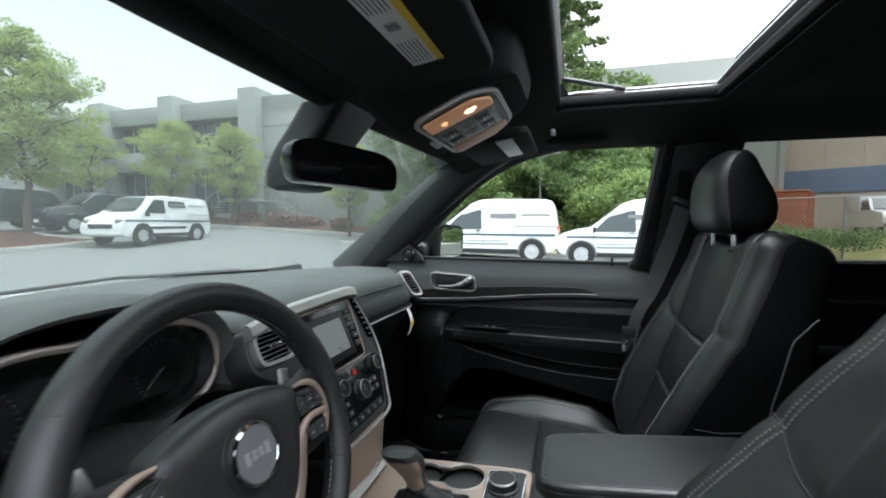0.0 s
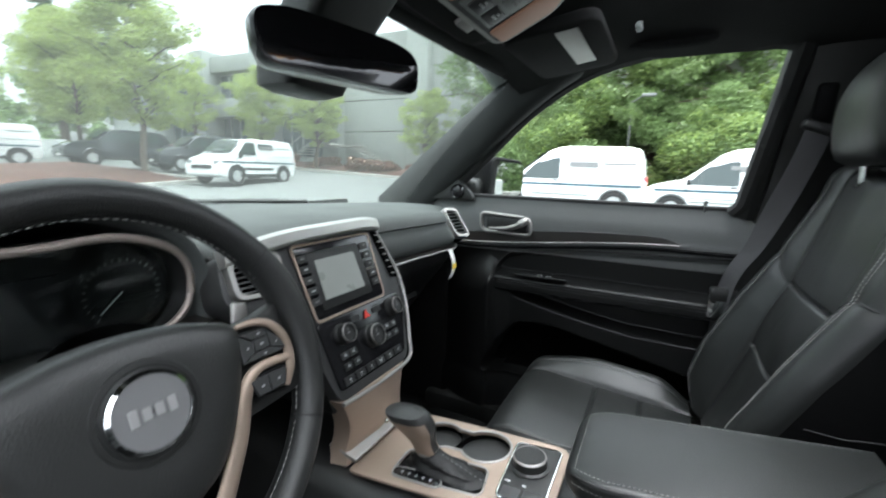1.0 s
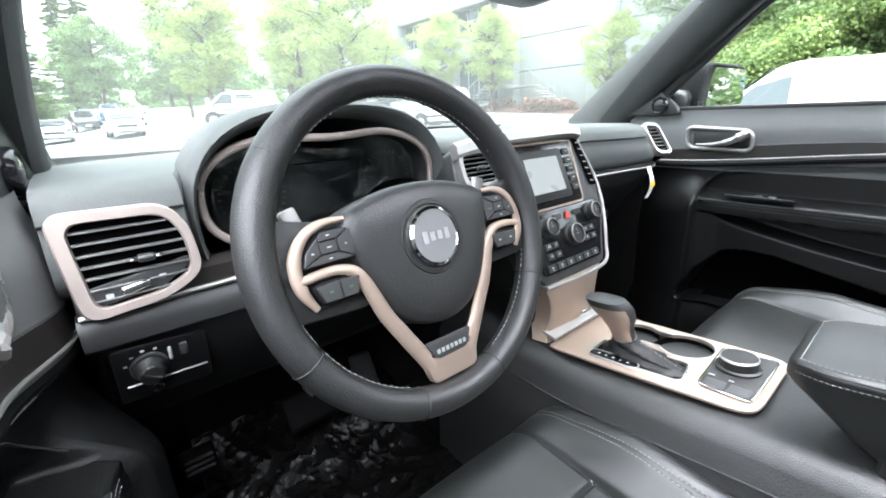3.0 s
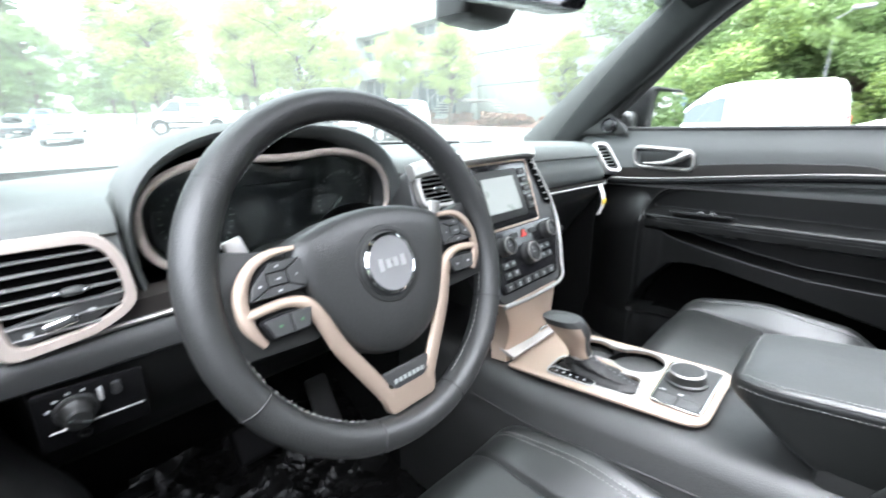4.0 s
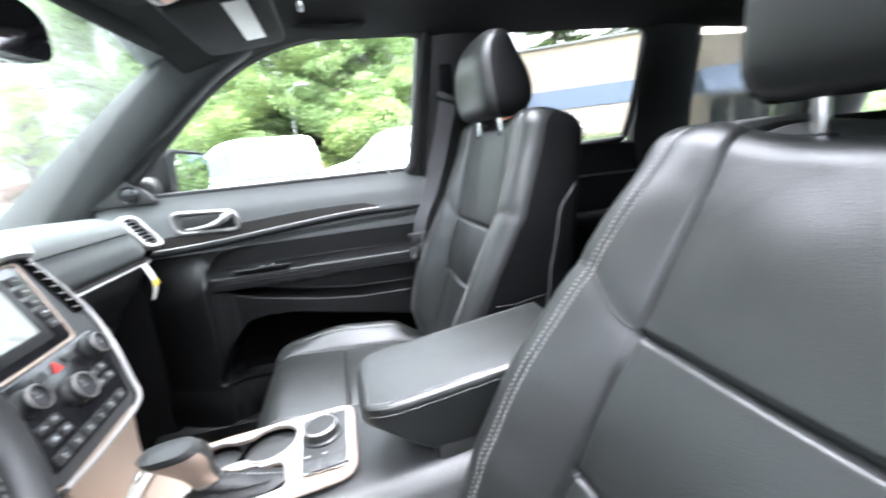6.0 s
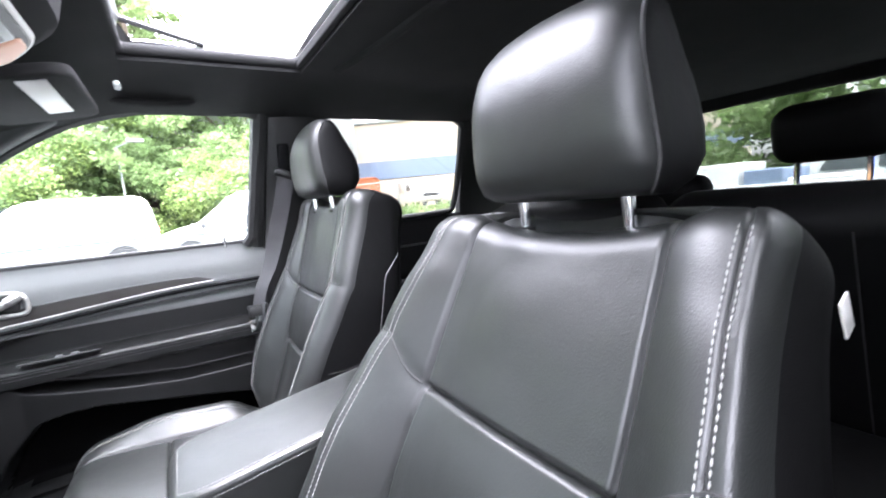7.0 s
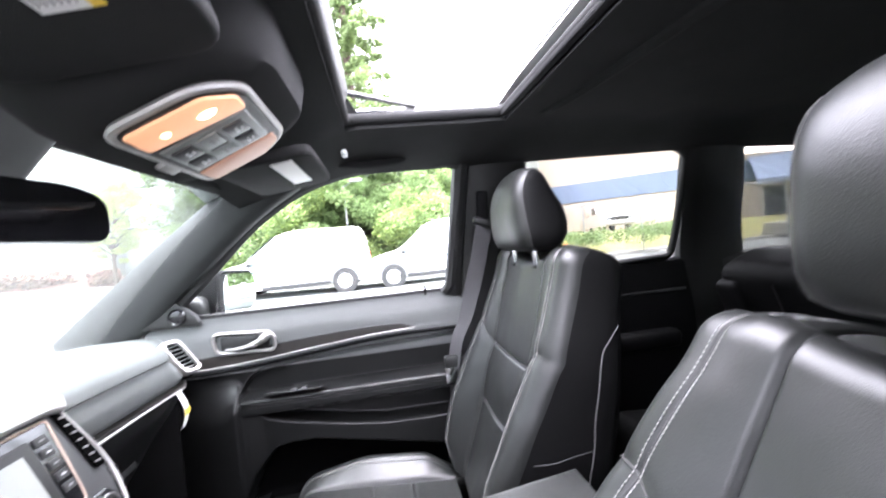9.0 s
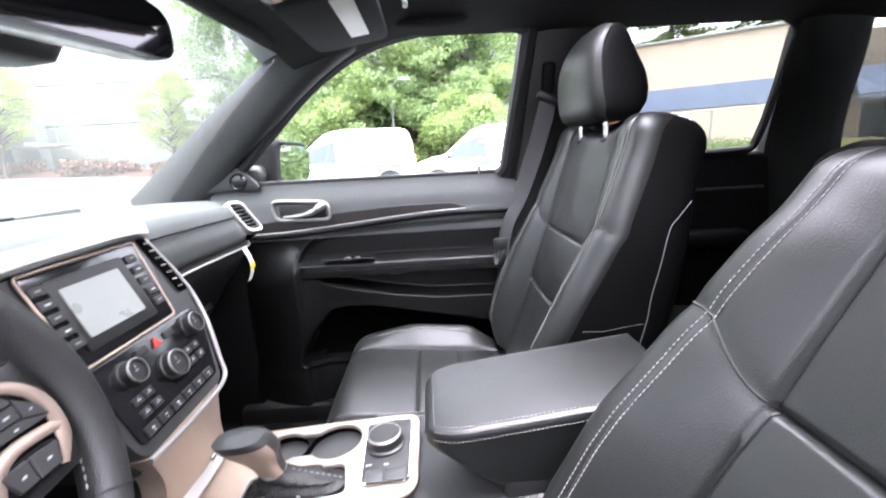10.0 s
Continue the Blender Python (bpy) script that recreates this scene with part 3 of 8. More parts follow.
    h = put("handle", rbox(0.016, 0.13, 0.044, 0.007, 3, Matrix.Translation((0.701, 0.088 + hy, 1.086 + hz_))), PLASTIC, "recessed black handle cup")
    loop = rounded([(0.006 + hy, 1.056 + hz_), (0.165 + hy, 1.062 + hz_), (0.172 + hy, 1.118 + hz_), (0.012 + hy, 1.108 + hz_)], 0.022, 6)
    put("bezel", tube([(0.694, y, z) for y, z in loop], 0.0055, 8, closed=True), SILVER, "satin silver bezel", h)
    put("lever", tube([p + Vector((0, hy, hz_)) for p in curve_points([(0.693, 0.140, 1.070), (0.686, 0.10, 1.072), (0.681, 0.060, 1.080), (0.682, 0.035, 1.093), (0.690, 0.022, 1.103)], 5)], [0.0055] * 4 + [0.0075] * 5 + [0.011] * 5 + [0.015] * 5 + [0.013] * 2, 10, flat=0.8), SILVER, "satin chrome lever", h)
    # the switches on the armrest
    sw = put("switch_panel", rbox(0.034, 0.15, 0.004, 0.0015, 2, pose(0.668, -0.035, 0.9415, 0, 14, 0)), PLASTIC, "black switch panel")
    for k in range(2 if sx > 0 else 4):
        put("switch", rbox(0.014, 0.016, 0.009, 0.003, 2, pose(0.666, -0.035 - 0.028 * k, 0.9455, 0, 14, 0)), SATIN, "", sw)
    if sx < 0:
        put("mirror_dial", revolve([(0.001, 0.016), (0.014, 0.016), (0.017, 0.013), (0.018, 0)], 20, pose(0.666, 0.012, 0.941, 0, 14, 0)), GLOSS, "round mirror adjuster", sw)
    # tweeter in the window's front corner
    tw = put("sail_panel", prism(rounded([(0.36, 1.150), (0.36, 1.27), (0.30, 1.26), (0.205, 1.175), (0.195, 1.150)], 0.012), 0.02, Matrix(((0, 0, 1, 0.690), (1, 0, 0, 0), (0, 1, 0, 0), (0, 0, 0, 1))), 0.004), PLASTIC)
    put("tweeter", revolve([(0.001, 0.010), (0.012, 0.010), (0.017, 0.007), (0.020, 0.010), (0.023, 0.006), (0.024, 0)], 24, pose(0.690, 0.252, 1.178, 0, -90, 0)), GLOSS, "round speaker grille", tw)
    # window frame and glass
    fr = [(0.722, 0.30, 1.165), (0.70, 0.16, 1.29), (0.665, 0.02, 1.41), (0.632, -0.13, 1.493), (0.615, -0.28, 1.528), (0.612, -0.42, 1.535), (0.613, -0.53, 1.525), (0.622, -0.552, 1.508), (0.70, -0.505, 1.18), (0.715, -0.49, 1.16)]
    pts = curve_points(fr[:6], 5)[:-1] + curve_points(fr[5:8], 4) + [Vector(p) for p in fr[8:]]
    put("window_frame", tube(pts, 0.017, 8), RUBBER)
    put("rear_frame", tube(curve_points([(0.618, -0.558, 1.53), (0.675, -0.535, 1.33), (0.722, -0.52, 1.15)], 6), 0.024, 8), PLASTIC)
    # outside mirror
    mm = put("mirror_arm", rbox(0.10, 0.07, 0.07, 0.025, 3, Matrix.Translation((0.775, 0.235, 1.185))), PLASTIC)
    MG = pose(0.862, 0.160, 1.216, 90, 0, -16)
    mo_ = rounded([(-0.100, -0.078), (0.088, -0.062), (0.100, 0.066), (-0.088, 0.078)], 0.035)
    put("mirror_housing", loft([[MG @ Vector((x * k, y * k, z)) for x, y in mo_] for k, z in ((0.5, -0.10), (0.8, -0.085), (0.97, -0.04), (1.0, 0.0), (0.99, 0.012), (0.92, 0.016), (0.83, 0.006), (0.5, 0.004))]), HOUSING, "matt black mirror housing", mm)
    put("mirror_glass", prism([(x * 0.83, y * 0.83) for x, y in mo_], 0.003, MG @ pose(0, 0, 0.0110, -1.5, -11, 0)), MIRROR, "mirror glass", mm)
    return d, put, pts


pd, putp, frame_pts = front_door(1, I4, 1, "black front passenger door with chrome strip and stitched armrest")
E4 = pose(-0.71, 0.36, -0.035) @ pose(0, 0, 0, 0, 0, -6) @ pose(0.71, -0.36, 0)
dd, putd, _ = front_door(-1, E4, 2, "black driver door standing slightly open")
# the passenger's window pane
bm = bmesh.new()
ring = [Vector(p) + Vector((0.012, 0, 0)) for p in frame_pts]
bm.faces.new([bm.verts.new(p) for p in ring])
bmesh.ops.triangulate(bm, faces=bm.faces[:])
pane = part("window_pane", bm, GLASS, pd, "clear side window")
pane.visible_shadow = False


def rear_door(sx, number):
    d = thing("door_%d" % number, "black rear door with a dark tinted window", "car door", kind="structure")
    S = Matrix.Diagonal((sx, 1, 1, 1))

    def put(name, bm, mat, lab="", par=None):
        bm.transform(S)
        return part(name, bm, mat, par or d, lab)
    # panel, armrest and chrome take dark materials: the rear cabin's shade put into them
    put("panel", rbox(0.09, 0.74, 0.68, 0.02, 3, Matrix.Translation((0.752, -0.99, 0.845))), HOUSING)
    put("armrest", rbox(0.07, 0.5, 0.06, 0.02, 3, Matrix.Translation((0.70, -0.98, 0.93))), HOUSING)
    put("chrome_strip", rbox(0.006, 0.6, 0.008, 0.002, 2, Matrix.Translation((0.705, -0.98, 1.08))), SATIN)
    o = [(-0.715, 1.175), (-1.235, 1.19), (-1.248, 1.26), (-1.262, 1.50), (-1.22, 1.525), (-0.74, 1.53)]
    sh = lambda y, z: (0.712 - 0.26 * (z - 1.18), y, z)
    put("window_frame", tube([sh(y, z) for y, z in rounded(o, 0.02)], 0.011, 8, closed=True), PLASTIC)
    bm = bmesh.new()
    bm.faces.new([bm.verts.new(sh(y, z)) for y, z in o])
    put("window_pane", bm, TINTED if sx > 0 else TINTED_DARK, "dark tinted pane")
    return d


rear_door(1, 3)
rear_door(-1, 4)

# ---- dashboard ----
dash = thing("dashboard", "charcoal padded dashboard with chrome and champagne trim", "dashboard")


def face_y(x):
    """How far back the dashboard's face reaches."""
    return 0.195 - 0.01 * math.exp(-(x / 0.24) ** 2) + 0.05 * smooth(0.54, 0.68, x) - 0.02 * smooth(-0.15, -0.35, x)


def top_z(x, y):
    b = base_y(x * 0.98)
    z = 1.128 + 0.018 * math.exp(-(x / 0.5) ** 2)
    return z - 0.012 * smooth(0.45, 0.8, y)


def recess(x):
    """The cluster sits back in the pad."""
    return 0.12 * smooth(-0.575, -0.55, x) * smooth(-0.19, -0.215, x)


rings = []
xs = lin(-0.69, 0.69, 121)
for x in xs:
    f = face_y(x) + recess(x)
    b = base_y(x) - 0.012
    c = 0.045 * smooth(0.50, 0.56, x)       # the shoulder at the passenger's vent leans away
    sec = []
    for t in lin(0, 1, 14):
        y = b + (f + 0.03 + c - b) * t
        sec.append((x, y, top_z(x, y) - 0.012 * smooth(0.75, 1, t) * 0.3))
    zt = top_z(x, f)
    sec += [(x, f + 0.012 + c, zt - 0.008), (x, f + 0.003 + c * 0.9, zt - 0.018), (x, f + c * 0.7, zt - 0.032), (x, f + 0.006 + c * 0.6, zt - 0.036), (x, f + 0.004 + c * 0.55, zt - 0.040),
            (x, f - 0.004 + c * 0.25, zt - 0.060), (x, f - 0.003, zt - 0.085), (x, f + 0.006, zt - 0.100), (x, f + 0.03, zt - 0.112), (x, f + 0.05, zt - 0.112), (x, b, zt - 0.112)]
    rings.append(sec)
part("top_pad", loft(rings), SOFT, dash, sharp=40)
# chrome line and dark inlay under the pad
for x0, x1, dr in ((-0.682, -0.19, 0.012), (0.155, 0.672, 0.0)):
    part("chrome_line", tube([(x, face_y(x) - 0.004, top_z(x, 0.25) - 0.112 - dr) for x in lin(x0, x1, 20)], 0.0030, 8), SILVER, dash, "thin satin chrome line")
    bm = loft([[(x, face_y(x) + dy, top_z(x, 0.25) + dz) for dy, dz in ((-0.002, -0.103), (-0.003, -0.109 - dr), (0.03, -0.109 - dr), (0.03, -0.100))] for x in lin(x0, x1, 16)])
    part("inlay", bm, DARKWOOD, dash, "dark glossy inlay")
# lower fascia and glovebox
lower = []
for x in lin(-0.67, 0.67, 31):
    f = face_y(x)
    e = 1 - 0.55 * smooth(0.42, 0.66, x)
    z_ = lambda z: 1.022 - (1.022 - z) * e
    g = smooth(-0.1, -0.3, x)
    lower.append([(x, f + 0.002, 1.022), (x, f + 0.0, z_(1.005)), (x, f + 0.010 - 0.010 * g, z_(0.985)), (x, f + 0.022 - 0.018 * g, z_(0.96)), (x, f + 0.045 - 0.033 * g, z_(0.92)), (x, f + 0.08 - 0.035 * g, z_(0.86)), (x, f + 0.12, z_(0.81)), (x, f + 0.16, z_(0.79)), (x, f + 0.2, z_(0.785)), (x, 0.55, 0.80), (x, 0.55, 1.022)])
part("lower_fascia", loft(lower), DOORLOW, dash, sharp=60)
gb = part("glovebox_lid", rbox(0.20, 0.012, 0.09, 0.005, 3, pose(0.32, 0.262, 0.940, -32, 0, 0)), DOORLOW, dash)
part("latch", rbox(0.07, 0.012, 0.022, 0.005, 3, pose(0.27, 0.212, 0.962, -32, 0, 0)), GLOSS, gb, "gloss black latch")
tag = tagged(part("hang_tag", sheet(lambda u, v: (0.495 + 0.022 * u, 0.184 - 0.014 * math.sin(3 * v), 1.025 - 0.085 * v), lin(0, 1, 3), lin(0, 1, 8), 0.0006), WHITE_PAPER, None), "narrow white and yellow paper tag hanging from the glovebox", "tag")
part("yellow_band", sheet(lambda u, v: (0.495 + 0.022 * u, 0.1825 - 0.014 * math.sin(3 * v), 1.025 - 0.085 * v), lin(-0.05, 1.05, 3), lin(0.45, 0.62, 4), 0.0006), YELLOW, tag)


def vent(outline, at, slats, name, mat, lab, knob=True, along="x", bez=0.0055, inner=0.85, back=0.010):
    """An air outlet: a dark box, slats and a bright bezel; outline in the plane of at, whose z looks to the cabin."""
    cx = sum(p[0] for p in outline) / len(outline)
    cy = sum(p[1] for p in outline) / len(outline)
    o = rounded(outline, 0.018, 5)
    box = part(name, prism([(cx + (x - cx) * 0.97, cy + (y - cy) * 0.97) for x, y in o], back + 0.002, at @ Matrix.Translation((0, 0, -back)), 0.001), WELL_SHADE, dash, "air vent with black slats")
    b = [(cx + (x - cx) * inner, cy + (y - cy) * inner) for x, y in o]
    rings = []
    for x, y in o:
        s = lambda k: (cx + (x - cx) * k, cy + (y - cy) * k)
        rings.append([at @ Vector((*s(1.0), -0.008)), at @ Vector((*s(1.0), 0.006)), at @ Vector((*s(0.975), 0.0095)), at @ Vector((*s(inner + 0.025), 0.0095)), at @ Vector((*s(inner), 0.006)), at @ Vector((*s(inner), -0.004))])
    part("bezel", loft(rings, cap=False, loop=True), mat, box, lab)
    xs_, ys_ = [p[0] for p in b], [p[1] for p in b]
    for k in range(slats):
        f = (k + 0.7) / (slats + 0.4)
        y = min(ys_) + (max(ys_) - min(ys_)) * f
        # the slat's ends follow the outline
        cut = []
        for p, q in zip(b, b[1:] + b[:1]):
            if (p[1] - y) * (q[1] - y) < 0:
                cut.append(p[0] + (q[0] - p[0]) * (y - p[1]) / (q[1] - p[1]))
        if len(cut) > 1:
            w = max(cut) - min(cut)
            part("slat", rbox(w, 0.0018, 0.014, 0.0006, 1, at @ Matrix.Translation(((max(cut) + min(cut)) / 2, y, 0.001)) @ pose(0, 0, 0, 8, 0, 0)), SLAT, box)
    if knob:
        kn = part("knob", rbox(0.016, 0.0075, 0.012, 0.0032, 3, at @ Matrix.Translation((cx, cy, 0.008))), SATIN, box, "grey slider")
        for q in (-1, 1):
            part("knob_tip", rbox(0.006, 0.0035, 0.006, 0.0015, 2, at @ Matrix.Translation((cx + q * 0.0105, cy, 0.010))), CHROME, kn, "bright tip")
    return box


def facing(x, y, z, tilt=0.0, turn=0.0):
    """A plane that looks back into the cabin: its x to the right, y up."""
    return pose(x, y, z, 90 - tilt, 0, turn)


# the driver's outer vent, in a broad champagne frame
lv = vent([(-0.046, -0.056), (0.024, -0.049), (0.061, -0.030), (0.057, 0.020), (0.040, 0.047), (-0.055, 0.049)], facing(-0.632, 0.168, 1.060, 4, 0), 7, "outer_vent", FRAME, "pale champagne metal frame", inner=0.79)
LV = facing(-0.632, 0.168, 1.060, 4, 0)
part("control_strip", prism(rounded([(-0.036, -0.043), (0.022, -0.036), (0.049, -0.019), (0.050, -0.010), (-0.038, -0.024)], 0.004), 0.006, LV @ Matrix.Translation((0, 0, 0.0)), 0.001), SATIN, lv, "satin grey control strip")
part("thumbwheel", rbox(0.026, 0.0085, 0.006, 0.0025, 3, LV @ pose(0.000, -0.030, 0.007, 0, 0, 10)), CHROME, lv, "chrome vent thumbwheel")
part("thumbwheel_grip", rbox(0.021, 0.0050, 0.004, 0.0015, 2, LV @ pose(0.000, -0.030, 0.0095, 0, 0, 10)), SATIN, lv)
bars([(-0.022, -0.034, 0.006, 0.005), (0.023, -0.025, 0.006, 0.004)], LV @ Matrix.Translation((0, 0, 0.0062)), MARK, lv)
# the passenger's outer vent
vent([(-0.022, -0.046), (0.036, -0.050), (0.022, 0.046), (-0.036, 0.050)], facing(0.578, 0.206, 1.090, 33, -16), 7, "outer_vent", SILVER, "satin silver frame", knob=False, inner=0.80, back=0.05)

# ---- instrument binnacle, round the wheel's axis ----
BX = -0.384
hood = []
for y, k, dz in ((0.50, 0.70, -0.045), (0.42, 0.86, -0.022), (0.36, 0.94, -0.006), (0.30, 0.985, 0.0), (0.22, 1.0, 0.0), (0.197, 0.995, -0.001), (0.189, 0.98, -0.004), (0.192, 0.965, -0.007), (0.212, 0.94, -0.010), (0.24, 0.915, -0.012)):
    ring = []
    for i in range(33):
        a = math.pi * (1.16 - 1.32 * i / 32)
        ca, sa = math.cos(a), math.sin(a)
        ring.append((BX + 0.185 * k * math.copysign(abs(ca) ** 0.75, ca), y, 1.075 + dz + 0.128 * k * math.copysign(abs(sa) ** 0.8, sa)))
    hood.append(ring)
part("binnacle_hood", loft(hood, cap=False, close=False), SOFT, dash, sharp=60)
oval = []
for i in range(48):
    a = 6.2832 * i / 48
    ca, sa = math.cos(a), math.sin(a)
    dip = 0.010 * math.exp(-(ca / 0.28) ** 2) * (1 if sa > 0 else 0)
    oval.append((BX + 0.168 * math.copysign(abs(ca) ** 0.8, ca), 1.092 + 0.074 * math.copysign(abs(sa) ** 0.75, sa) - dip))
clu = part("instrument_cluster", prism(oval, 0.01, Matrix(((1, 0, 0, 0), (0, 0, 1, 0.245), (0, 1, 0, 0), (0, 0, 0, 1)))), GLOSS, dash, "dark instrument cluster, switched off")
part("bezel", tube([(x, 0.213, z) for x, z in oval], 0.0050, 10, closed=True), FRAME, clu, "satin champagne bezel")
part("bezel_funnel", loft([[(x, 0.222, z), (BX + (x - BX) * 0.94, 0.245, 1.092 + (z - 1.092) * 0.92)] for x, z in oval], cap=False, close=False, loop=True), PLASTIC, clu)
for gx in (-0.102, 0.102):
    g = part("gauge", revolve([(0.050, 0.0), (0.050, 0.008), (0.046, 0.009), (0.046, 0.002), (0.001, 0.002)], 40, facing(BX + gx, 0.244, 1.088)), GLOSS, clu, "dark round gauge")
    ticks = bmesh.new()
    for k in range(25):
        a = radians(225 - 270 * k / 24)
        rbox(0.005 if k % 4 == 0 else 0.003, 0.0009, 0.0006, 0, 1, facing(BX + gx, 0.241, 1.088) @ pose(0.040 * math.cos(a), 0.040 * math.sin(a), 0, 0, 0, math.degrees(a)), ticks)
    part("scale_marks", ticks, INK, g)
    part("needle", rbox(0.034, 0.0016, 0.001, 0.0004, 1, facing(BX + gx, 0.239, 1.088) @ pose(-0.014, -0.010, 0, 0, 0, 222)), INK, g)
part("display", rbox(0.085, 0.002, 0.075, 0.001, 1, Matrix.Translation((BX, 0.243, 1.085))), MIRROR_DARK, clu, "blank dark display")
part("lens", sheet(lambda u, v: (BX + 0.15 * u, 0.232 - 0.004 * v, 1.092 + 0.060 * v), lin(-1, 1, 5), lin(-1, 1, 5), 0.001), GLASS, clu, "clear cluster lens")

# ---- centre stack ----
SN = math.hypot(1, 0.45)
STK = Matrix.Translation((0, 0.075, 0.9)) @ Matrix(((1, 0, 0, 0), (0, 0.45 / SN, -1 / SN, 0), (0, 1 / SN, 0.45 / SN, 0), (0, 0, 0, 1)))
V = lambda z: (z - 0.9) * SN
outl = [(-0.090, V(0.890)), (0.102, V(0.890)), (0.152, V(0.985)), (0.158, V(1.045)), (0.132, V(1.138)), (-0.10, V(1.138)), (-0.205, V(1.125)), (-0.215, V(1.065)), (-0.115, V(1.0))]
# satin grey on the black stack: its grey reflection is put into the colour
stack = part("centre_panel", prism(rounded(outl, [0.02, 0.02, 0.03, 0.02, 0.012, 0.02, 0.012, 0.02, 0.05]), 0.05, STK @ Matrix.Translation((0, 0, -0.05)), 0.003), SATIN, dash, "black centre stack with screen and climate controls")
band = [(p.x, p.y) for p in curve_points([(-0.205, V(1.118), 0), (-0.10, V(1.130), 0), (0.02, V(1.133), 0), (0.100, V(1.133), 0), (0.134, V(1.128), 0)], 6)]
bm = loft([[STK @ Vector((x, y + dy, dz)) for dy, dz in ((-0.010, 0.0), (-0.010, 0.012), (-0.006, 0.0165), (0.008, 0.0185), (0.014, 0.014), (0.014, 0.0))] for x, y in band])
part("top_trim", bm, CHROME_SATIN, stack, "satin silver top trim")
edge = [(p.x, p.y) for p in curve_points([(0.130, V(1.140), 0), (0.146, V(1.09), 0), (0.160, V(1.04), 0), (0.155, V(0.985), 0), (0.125, V(0.92), 0), (0.100, V(0.888), 0), (0.0, V(0.884), 0), (-0.088, V(0.888), 0)], 6)]
part("edge_trim", tube([STK @ Vector((x, y, 0.001)) for x, y in edge], 0.0038, 10), SILVER, stack, "chrome edge trim")
# side surfaces under the stack's overhang
part("stack_body", loft([[(-0.20, 0.20, 1.12), (0.13, 0.20, 1.12), (0.13, 0.34, 1.10), (-0.20, 0.34, 1.10)], [(-0.11, 0.13, 0.98), (0.145, 0.13, 0.98), (0.14, 0.34, 0.98), (-0.11, 0.34, 0.98)], [(-0.09, 0.085, 0.87), (0.10, 0.085, 0.87), (0.10, 0.34, 0.86), (-0.09, 0.34, 0.86)]]), PLASTIC, stack)
cv = vent([(-0.046, -0.030), (0.040, -0.034), (0.046, 0.028), (-0.044, 0.028)], STK @ Matrix.Translation((-0.158, V(1.093), 0.001)), 6, "centre_vent", SILVER, "satin silver frame", inner=0.78)
sv = part("side_vent", prism(rounded([(0.134, V(1.082) - 0.056), (0.156, V(1.082) - 0.058), (0.140, V(1.082) + 0.052), (0.118, V(1.082) + 0.050)], 0.006), 0.003, STK @ Matrix.Translation((0, 0, 0.0005)), 0.001), WELL_SHADE, stack, "narrow air vent with bright slats")
for k in range(8):
    part("slat", rbox(0.012, 0.0022, 0.003, 0.0008, 1, STK @ pose(0.1425 - 0.002 * k, V(1.082) - 0.048 + 0.0135 * k, 0.0035, 0, 0, -8)), SILVER, sv)
# screen unit
scr = part("screen_unit", prism(rounded([(-0.082, V(1.010)), (0.092, V(1.010)), (0.104, V(1.118)), (-0.084, V(1.118))], 0.008), 0.006, STK @ Matrix.Translation((0, 0, -0.001)), 0.0015), GLOSS, stack, "gloss black screen surround")
part("surround_trim", tube([STK @ Vector((x, y, 0.004)) for x, y in rounded([(-0.084, V(1.007)), (0.092, V(1.007)), (0.106, V(1.119)), (-0.087, V(1.119))], 0.008)], 0.0022, 6, closed=True), BRONZE, scr, "thin champagne trim")
part("frame", prism(rounded([(-0.066, V(1.020)), (0.060, V(1.020)), (0.062, V(1.106)), (-0.064, V(1.106))], 0.006), 0.003, STK @ Matrix.Translation((0, 0, 0.005)), 0.001), PLASTIC, scr)
part("screen", prism(rounded([(-0.056, V(1.033)), (0.043, V(1.033)), (0.043, V(1.093)), (-0.053, V(1.093))], 0.002), 0.0015, STK @ Matrix.Translation((0, 0, 0.008))), SCREEN, scr, "blank touch screen, pale with painted glare")
for k in range(5):
    for x in (-0.074, 0.079):
        b = part("button", rbox(0.020, 0.012, 0.004, 0.001, 1, STK @ Matrix.Translation((x, V(1.035 + 0.016 * k), 0.006))), PLASTIC, scr)
        bars([(0, 0, 0.008, 0.0022)], STK @ Matrix.Translation((x, V(1.035 + 0.016 * k), 0.0081)), MARK if k % 2 else INK, b)
# climate controls
cl = part("climate_panel", prism(rounded([(-0.084, V(0.905)), (0.094, V(0.905)), (0.142, V(0.985)), (0.128, V(1.004)), (-0.088, V(1.004))], 0.008), 0.005, STK @ Matrix.Translation((0, 0, -0.001)), 0.0015), GLOSS, stack, "gloss black climate panel with dials")


def dial(x, z, r, h, parent, at=STK):
    k = part("dial", revolve([(r * 1.12, 0), (r * 1.12, 0.004), (r, 0.006), (r * 0.96, h), (r * 0.78, h + 0.001), (r * 0.72, h - 0.002), (0.001, h - 0.002)], 28, at @ Matrix.Translation((x, V(z), 0.004))), PLASTIC, parent, "black rotary dial")
    part("ring", revolve([(r * 0.98, h - 0.0015), (r * 1.0, h - 0.001), (r * 0.97, h + 0.0012), (r * 0.93, h + 0.0014), (r * 0.92, h)], 28, at @ Matrix.Translation((x, V(z), 0.004))), SILVER, k, "satin silver ring")
    bars([(0, 0, r * 0.4, r * 0.12), (0, r * 0.35, r * 0.12, r * 0.3)], at @ Matrix.Translation((x, V(z), 0.004 + h - 0.002)), INK, k)


